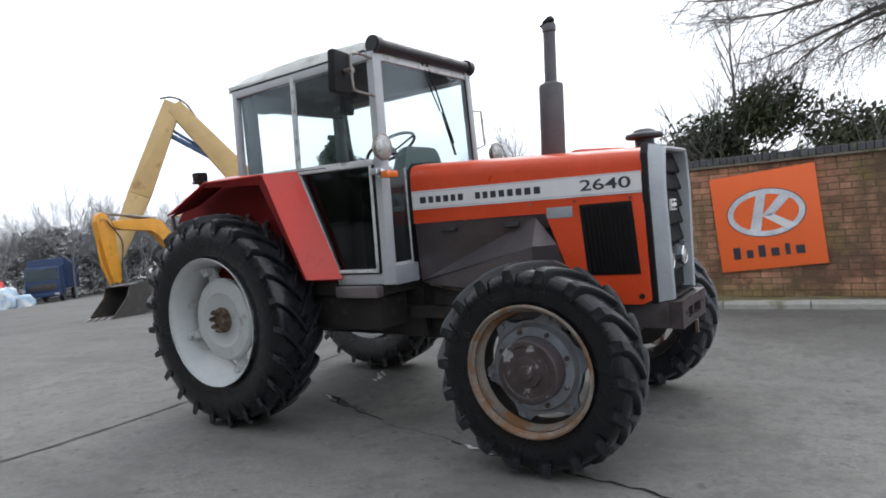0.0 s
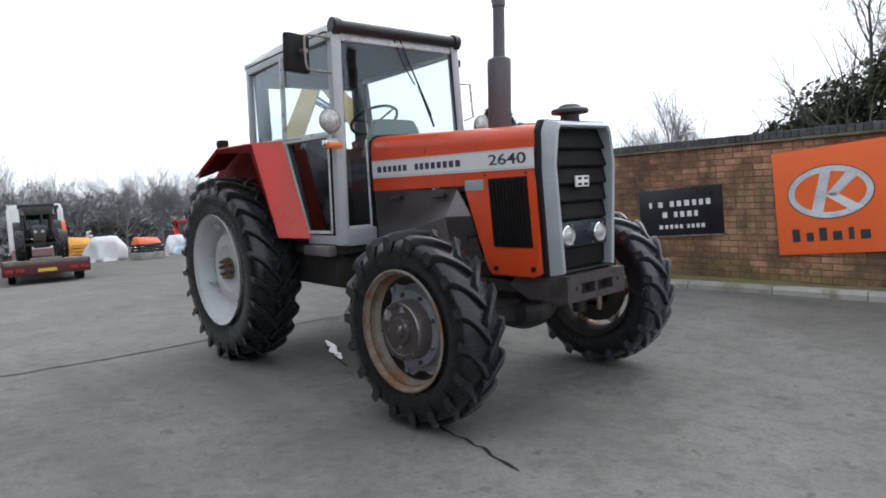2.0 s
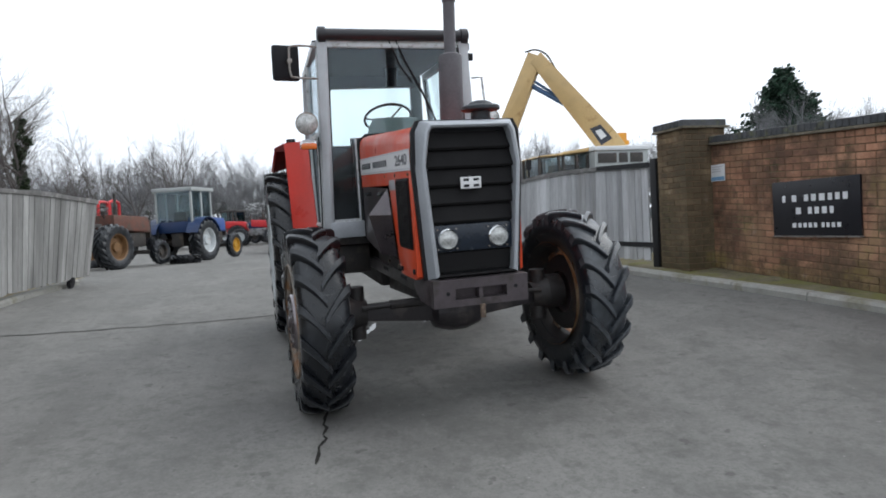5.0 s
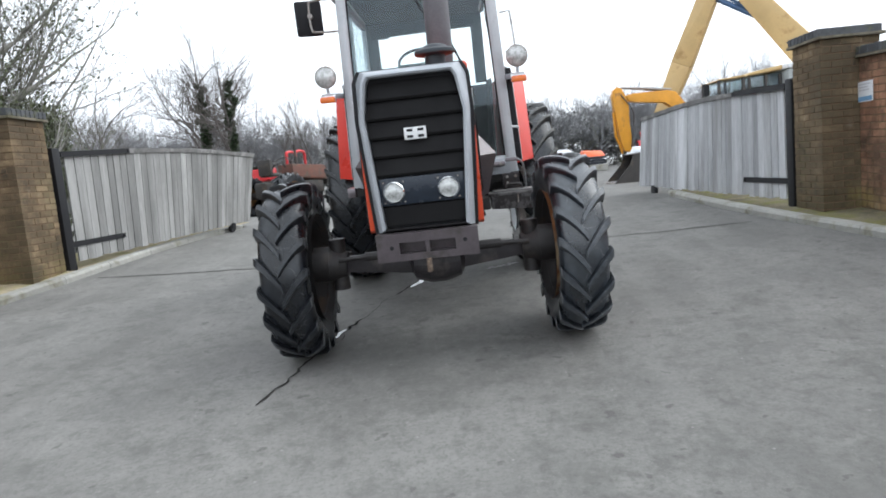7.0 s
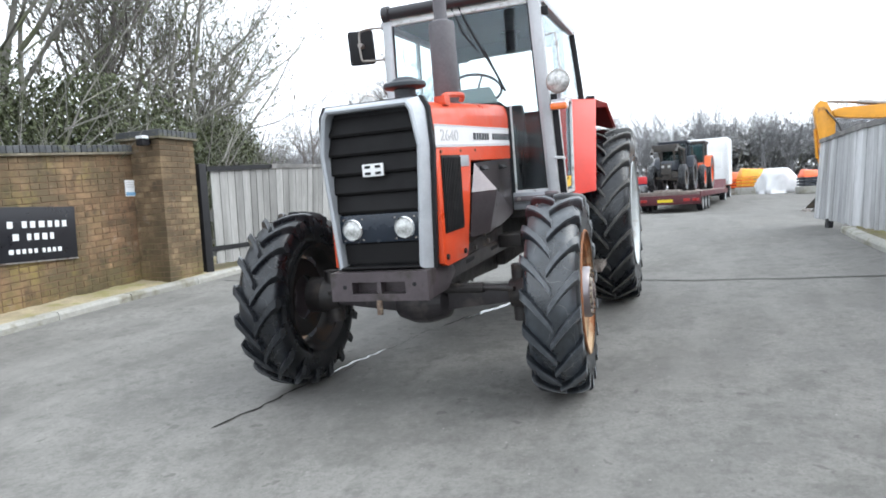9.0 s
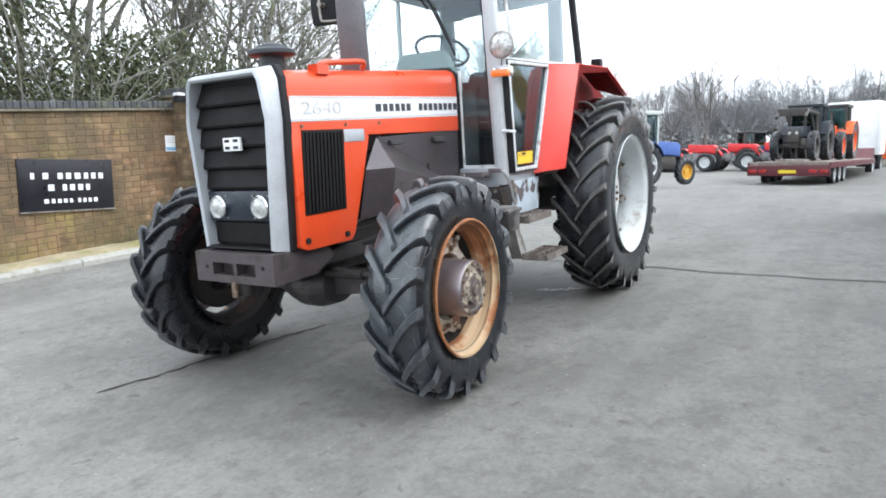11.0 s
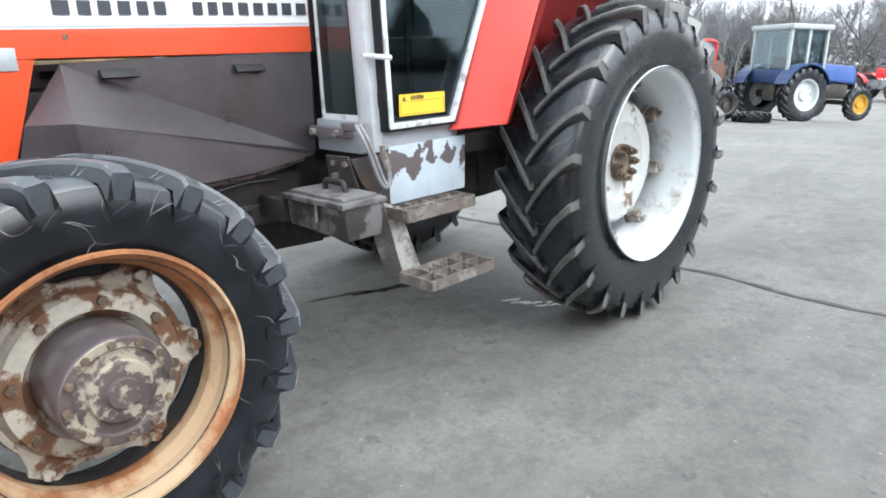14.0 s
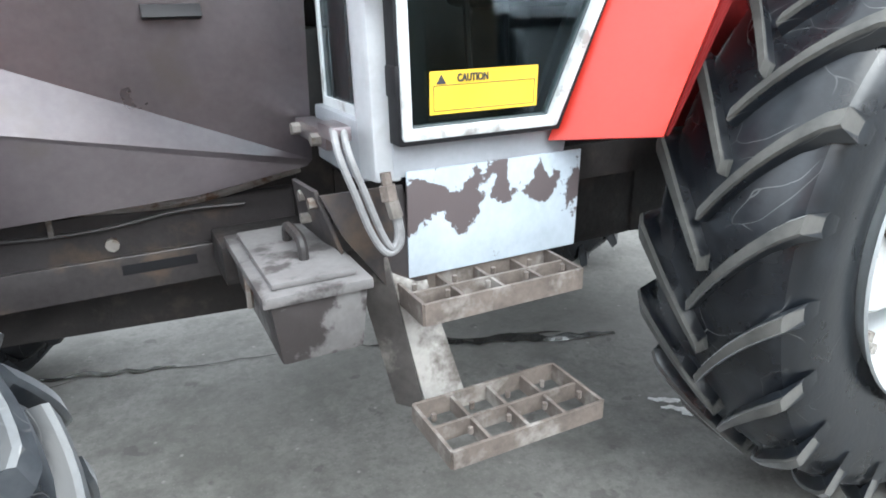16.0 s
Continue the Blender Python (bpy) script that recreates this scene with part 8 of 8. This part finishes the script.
class Limbs:
    """Gathers tapered limbs and leaves as plain vertex and face lists."""

    def __init__(self, seed):
        self.r = random.Random(seed)
        self.v, self.f = [], []
        self.tv, self.tf = [], []
        self.lv, self.lf = [], []
        self.rise = 0.22

    def limb(self, a, b, r0, r1, sides, bend=0.06, steps=3, twig=False):
        vs, fs = (self.tv, self.tf) if twig else (self.v, self.f)
        d = b - a
        L = d.length
        up = d.orthogonal().normalized()
        side = d.normalized().cross(up)
        o1, o2 = self.r.uniform(-bend, bend) * L, self.r.uniform(-bend, bend) * L
        rings = []
        for i in range(steps + 1):
            t = i / steps
            w = math.sin(math.pi * t)
            c = a + d * t + up * o1 * w + side * o2 * w
            rad = r0 + (r1 - r0) * t
            k = len(vs)
            for s in range(sides):
                an = 2 * math.pi * s / sides
                p = c + (up * math.cos(an) + side * math.sin(an)) * rad
                vs.append((p.x, p.y, p.z))
            rings.append((k, c))
        for (k, _), (q, _) in zip(rings, rings[1:]):
            for s in range(sides):
                fs.append((k + s, k + (s + 1) % sides, q + (s + 1) % sides, q + s))
        return [c for _, c in rings]

    def blade(self, a, b, w):
        d = b - a
        side = d.orthogonal().normalized()
        side.rotate(Matrix.Rotation(self.r.uniform(0, math.pi), 3, d.normalized()))
        k = len(self.tv)
        for q in (a - side * w, a + side * w, b):
            self.tv.append((q.x, q.y, q.z))
        self.tf.append((k, k + 1, k + 2))

    def leaf(self, p, size):
        r = self.r
        n = Vector((r.gauss(0, 1), r.gauss(0, 1), r.gauss(0, 1))).normalized()
        u = n.orthogonal().normalized() * size
        w = n.cross(u).normalized() * size * 0.55
        k = len(self.lv)
        for q in (p - u * 0.5, p + w * 0.5 + n * size * 0.1, p + u * 0.5, p - w * 0.5 + n * size * 0.1):
            self.lv.append((q.x, q.y, q.z))
        self.lf.append((k, k + 1, k + 2))
        self.lf.append((k, k + 2, k + 3))

    def grow(self, a, d, L, r0, level, kids, leaf=0.0, droop=0.0, spread=0.9, leafsize=0.06):
        r = self.r
        b = a + d * L
        if level == 0:
            self.blade(a, b, r0)
            pts = [a, b]
        else:
            sides = 7 if level >= 4 else 5 if level == 3 else 4 if level == 2 else 3
            pts = self.limb(a, b, r0, r0 * (0.5 if level >= 3 else 0.4), sides, 0.09, 4 if level >= 3 else 2 if level >= 2 else 1, level <= 2)
        if leaf:
            many = leaf * L * (6 if level < 2 else 2)
            for _ in range(int(many) + (r.random() < many % 1)):
                q = a.lerp(b, r.random())
                self.leaf(q + Vector((r.gauss(0, 0.03), r.gauss(0, 0.03), r.gauss(0, 0.03))), leafsize * r.uniform(0.6, 1.4))
        if level == 0:
            return
        lead = (d + Vector((r.uniform(-0.2, 0.2), r.uniform(-0.2, 0.2), 0.5 * (self.rise - droop)))).normalized()
        self.grow(b, lead, L * r.uniform(0.55, 0.7), r0 * (0.5 if level >= 3 else 0.4), level - 1, kids, leaf, droop, spread, leafsize)
        n = kids + r.randint(-1, 1)
        for i in range(n):
            t = 0.35 + 0.65 * (i + r.random()) / n
            base = pts[0].lerp(pts[-1], min(t, 1.0))
            side = d.orthogonal().normalized()
            side.rotate(Matrix.Rotation(r.uniform(0, 2 * math.pi), 3, d))
            nd = (d * r.uniform(0.5, 1.0) + side * spread * r.uniform(0.5, 1.1) + Vector((0, 0, self.rise - droop))).normalized()
            self.grow(base, nd, L * r.uniform(0.48, 0.74) * (1.15 - 0.35 * t), r0 * (r.uniform(0.40, 0.58) if level >= 4 else r.uniform(0.32, 0.46)), level - 1, kids, leaf, droop, spread, leafsize)

    def clump(self, c, rad, n, size):
        r = self.r
        for _ in range(n):
            p = Vector((r.gauss(0, 1), r.gauss(0, 1), r.gauss(0, 1)))
            p = p.normalized() * rad * (r.random() ** 0.35)
            self.leaf(c + Vector((p.x, p.y, p.z * 0.85)), size * r.uniform(0.6, 1.4))

    def build(self, name, label, category, trunk_mat, leaf_mat=None, group=""):
        root = thing(name, Matrix.Identity(4), label, category, group)
        if self.v:
            mesh_ob("trunk", self.v, self.f, trunk_mat, root, angle=60)
        if self.tv:
            tagged(mesh_ob("twig_crown", self.tv, self.tf, trunk_mat, root, "fine bare twigs", angle=60), kind="stuff")
        if self.lv:
            ob = mesh_ob("crown", self.lv, self.lf, leaf_mat, root, "sparse foliage")
            tagged(ob, kind="stuff")
        return root


def bare_tree(seed, H, level, kids, label, mat_, lean=(0, 0), spread=0.9, leaf=0.0, leaf_mat=None, ivy=0, leafsize=0.06, stems=1, r0=None, rise=0.22, sway=0.1):
    t = Limbs(seed)
    t.rise = rise
    for s in range(stems):
        d = Vector((lean[0] + t.r.uniform(-sway, sway) * stems, lean[1] + t.r.uniform(-sway, sway) * stems, 1)).normalized()
        a = Vector((t.r.uniform(-0.25, 0.25) * (stems - 1), t.r.uniform(-0.25, 0.25) * (stems - 1), -0.1))
        t.grow(a, d, H * 0.55, r0 or H * 0.018, level, kids, leaf, 0.0, spread, leafsize)
        for k in range(ivy):
            t.clump(a + d * H * 0.84 * (k + 0.5) / ivy + Vector((t.r.gauss(0, 0.09), t.r.gauss(0, 0.09), 0)), (0.27 - 0.16 * k / ivy) * t.r.uniform(0.6, 1.3), 90, 0.11)
    return t.build("tree", label, "tree", mat_, leaf_mat or M_IVY)


def bush(seed, w, h, n, label, leaf_mat, size, twigs=12):
    t = Limbs(seed)
    r = t.r
    for _ in range(twigs):
        d = Vector((r.uniform(-0.6, 0.6), r.uniform(-0.6, 0.6), 1)).normalized()
        t.grow(Vector((r.uniform(-w, w) * 0.25, r.uniform(-w, w) * 0.25, 0)), d, h * r.uniform(0.5, 0.8), 0.03, 2, 4, 0.0, 0.0, 0.8)
    for _ in range(22):
        c = Vector((r.uniform(-0.5, 0.5) * w, r.uniform(-0.5, 0.5) * w * 0.6, h * (0.15 + 0.75 * r.random() ** 0.8)))
        k = 1 - 0.5 * (c.z / h)
        c.x, c.y = c.x * k, c.y * k
        t.clump(c, h * r.uniform(0.12, 0.24), n // 22, size)
    return t.build("bush", label, "bush", M_BARK, leaf_mat)


def conifer(x, y, H):
    t = Limbs(77)
    r = t.r
    t.limb(Vector((0, 0, 0)), Vector((0, 0, H)), 0.22, 0.03, 7)
    z = H * 0.12
    while z < H * 0.99:
        L = (H - z) * 0.63 + 0.25
        for k in range(14):
            a = r.uniform(0, 2 * math.pi)
            LL = L * r.uniform(0.65, 1.15)
            d = Vector((math.cos(a), math.sin(a), r.uniform(-0.1, 0.3)))
            pts = t.limb(Vector((0, 0, z)), Vector((0, 0, z)) + d * LL, 0.05, 0.01, 3, 0.05, 2)
            for j in range(int(18 * LL)):
                q = pts[0].lerp(pts[-1], 0.2 + 0.8 * r.random())
                t.leaf(q + Vector((r.gauss(0, 0.18), r.gauss(0, 0.18), r.gauss(-0.1, 0.15))), r.uniform(0.28, 0.6))
        z += H * 0.035
    root = t.build("conifer", "dark green conifer rising behind the wall", "tree", M_BARK, M_NEEDLE)
    root.matrix_world = pose(x, y, 0.15)


conifer(-37.2, 42.2, 12.2)

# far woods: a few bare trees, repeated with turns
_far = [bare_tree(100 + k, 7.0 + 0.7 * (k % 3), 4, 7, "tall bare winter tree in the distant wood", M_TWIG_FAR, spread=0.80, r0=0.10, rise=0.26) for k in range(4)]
_rnd = random.Random(12)
_spots = []
for _k in range(176):
    _a = radians(112 + 150 * (_k + _rnd.random()) / 176)
    _R = _rnd.uniform(50, 74)
    _spots.append((_R * math.cos(_a), _R * math.sin(_a) * 0.9 + 2))
for _k, (_x, _y) in enumerate(_spots):
    _m = pose(_x, _y, 0.0, 0, 0, _rnd.uniform(0, 360))
    if _k < 4:
        _far[_k].matrix_world = _m
        tagged(_far[_k], group="distant wood")
    else:
        copy_thing(_far[_k % 4], _m)

# Scrub leaves coloured pale grey, so that haze lies in their colour.
_hedge = [bush(300 + k, 7.0, 3.8, 5000, "dense scrub at the edge of the wood, paled by painted-in haze", material("hazed_scrub", (0.37, 0.37, 0.372), 0.9, vary=0.4, bump=0, island=0.4, spec=0.1) if k == 0 else M_LEAF, 0.22, 14) for k in range(1)]
for _k in range(28):
    _a = radians(118 + 138 * (_k + _rnd.random()) / 28)
    _R = _rnd.uniform(62, 80)
    _m = pose(_R * math.cos(_a), _R * math.sin(_a) * 0.9 + 2, 0.0, 0, 0, _rnd.uniform(0, 360)) @ Matrix.Diagonal((1.7, 1.7, 1.3, 1))
    if _k < 1:
        _hedge[_k].matrix_world = _m
        tagged(_hedge[_k], group="scrub by the wood")
    else:
        copy_thing(_hedge[0], _m)

# middle-distance trees behind the right-hand gate
_mid = [bare_tree(200 + k, 7.2, 5, 5, "bare winter tree behind the yard", M_TWIG, spread=0.95, ivy=0, r0=0.08, rise=0.20) for k in range(3)]
for _k, (_x, _y, _s) in enumerate(((-22, -15.5, 1.0), (-27, -11.5, 0.9), (-33, -16, 1.1), (-36, -9.5, 0.9), (-19, -20, 0.9), (-30, -21, 1.1), (-42, -13, 1.0), (-40, -5.5, 0.9), (-46, -9, 1.05), (-15, -16, 0.8))):
    _m = pose(_x, _y, 0.1, 0, 0, 37 * _k)
    if _k < 3:
        _mid[_k].matrix_world = _m
        tagged(_mid[_k], group="bare trees behind the gate")
    else:
        copy_thing(_mid[_k % 3], _m)
for _x, _y, _s in ((-17.3, -9.05, 1), (-17.3, -8.25, 2)):
    _t = bare_tree(220 + _s, 6.0, 5, 5, "tall tree with an ivy-clad trunk", M_TWIG, spread=0.95, ivy=44, leaf_mat=M_IVY, lean=(0.0, -0.01 + 0.07 * (_s - 1)), r0=0.10, rise=0.16, sway=0.01)
    _t.matrix_world = pose(_x, _y, 0.1)

# thicket behind the right-hand wall and gate
for _k, (_x, _y, _H) in enumerate(((3.2, -8.8, 8.0), (1.4, -8.0, 9.0), (0.0, -9.0, 9.5), (-1.4, -8.0, 8.5), (-2.8, -9.2, 7.6), (-4.0, -8.2, 6.6), (-5.4, -9.4, 6.4), (-7.2, -10.0, 6.6))):
    _t = bare_tree(400 + _k, _H, 5, 4, "bare tree with olive leaves behind the wall", M_BARK if _k % 2 else M_TWIG, spread=0.85, leaf=0.05 if _k in (1, 3) else 0.15, leaf_mat=M_LEAF, leafsize=0.075, stems=2, r0=0.085)
    _t.matrix_world = pose(_x, _y - 0.4, 0.1, 0, 0, 70 * _k)
for _k, (_x, _y) in enumerate(((2.6, -7.2), (1.2, -7.0), (-0.2, -7.1), (-1.6, -7.0), (-2.9, -7.3), (-4.1, -7.6), (-5.2, -8.0), (-6.8, -9.2), (-8.2, -9.8))):
    _b = bush(420 + _k, 2.8, (3.9 - 0.2 * _k) if _k < 7 else 3.4, 6600, "straggly olive-green shrub behind the wall", M_LEAF, 0.075, 10)
    _b.matrix_world = pose(_x, _y, 0.2)

# shrubs and a spreading bare oak behind the left-hand wall
M_EVERGREEN = material("dull_evergreen_leaves", (0.046, 0.060, 0.028), 0.55, vary=0.4, scale=1.5, bump=0.0, island=0.5, spec=0.3)
for _k, (_x, _y, _w, _h, _mat) in enumerate(((0.62, 10.0, 0.9, 2.35, M_IVY), (1.55, 10.0, 1.2, 2.75, M_IVY), (2.62, 10.1, 1.5, 3.3, M_EVERGREEN), (3.7, 10.3, 1.7, 2.75, M_LEAF),
                                             (4.9, 10.2, 2.0, 2.8, M_EVERGREEN), (6.3, 10.0, 2.4, 2.95, M_LEAF), (8.2, 9.8, 2.8, 3.1, M_EVERGREEN))):
    _b = bush(440 + _k, _w, _h, 11000, "dense dark evergreen shrub behind the wall", _mat, 0.10, 8)
    _b.matrix_world = pose(_x, _y, 0.1)


def spreading_oak():
    """An oak whose long limbs reach sideways and end in a net of fine twigs."""
    t = Limbs(460)
    r = t.r
    crotch = Vector((0.1, 0.0, 3.6))
    t.limb(Vector((0, 0, -0.3)), crotch, 0.34, 0.24, 9, 0.04)
    t.grow(crotch, Vector((0.3, 0.1, 1)).normalized(), 3.2, 0.2, 5, 5, 0.0, 0.0, 0.9)
    for tip, r0 in (((-6.2, -0.1, 5.4), 0.10), ((-5.7, -0.7, 4.75), 0.07), ((-5.0, 0.4, 4.0), 0.07), ((-4.6, -0.5, 3.45), 0.06), ((-5.6, 0.8, 6.3), 0.09), ((-4.2, -0.9, 6.9), 0.09),
                    ((-3.6, 0.1, 3.7), 0.06), ((-3.9, -0.3, 5.3), 0.08), ((-2.6, -0.7, 4.3), 0.07), ((2.5, -0.5, 6.0), 0.09), ((1.4, 0.8, 7.5), 0.09)):
        b = Vector(tip)
        mid = crotch.lerp(b, 0.5) + Vector((0, r.uniform(-0.3, 0.3), 0.75))
        a_pts = t.limb(crotch, mid, r0 * 1.5, r0 * 0.75, 6, 0.05, 4)
        b_pts = t.limb(mid, b, r0 * 0.75, 0.010, 5, 0.07, 5)
        for pts in (a_pts, b_pts):
            for p, q in zip(pts, pts[1:]):
                for _ in range(4 if pts is a_pts else 7):
                    o = p.lerp(q, r.random())
                    d = ((q - p).normalized() * r.uniform(0.4, 1.0) + Vector((r.uniform(-0.5, 0.3), r.uniform(-0.9, 0.9), r.uniform(-0.9, 0.5)))).normalized()
                    t.grow(o, d, r.uniform(0.45, 0.85), r.uniform(0.009, 0.014), 2, 6, 0.0, 0.15, 0.95)
    root = t.build("tree", "spreading bare oak overhanging the wall", "tree", M_TWIG)
    root.matrix_world = pose(7.6, 10.1, 0.0)


spreading_oak()
_t = bare_tree(461, 4.6, 4, 6, "small bare tree behind the wall", M_TWIG, spread=0.7)
_t.matrix_world = pose(1.95, 9.7, 0.1)
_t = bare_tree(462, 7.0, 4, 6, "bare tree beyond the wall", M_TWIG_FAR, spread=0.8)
_t.matrix_world = pose(-14, 32, 0.1)

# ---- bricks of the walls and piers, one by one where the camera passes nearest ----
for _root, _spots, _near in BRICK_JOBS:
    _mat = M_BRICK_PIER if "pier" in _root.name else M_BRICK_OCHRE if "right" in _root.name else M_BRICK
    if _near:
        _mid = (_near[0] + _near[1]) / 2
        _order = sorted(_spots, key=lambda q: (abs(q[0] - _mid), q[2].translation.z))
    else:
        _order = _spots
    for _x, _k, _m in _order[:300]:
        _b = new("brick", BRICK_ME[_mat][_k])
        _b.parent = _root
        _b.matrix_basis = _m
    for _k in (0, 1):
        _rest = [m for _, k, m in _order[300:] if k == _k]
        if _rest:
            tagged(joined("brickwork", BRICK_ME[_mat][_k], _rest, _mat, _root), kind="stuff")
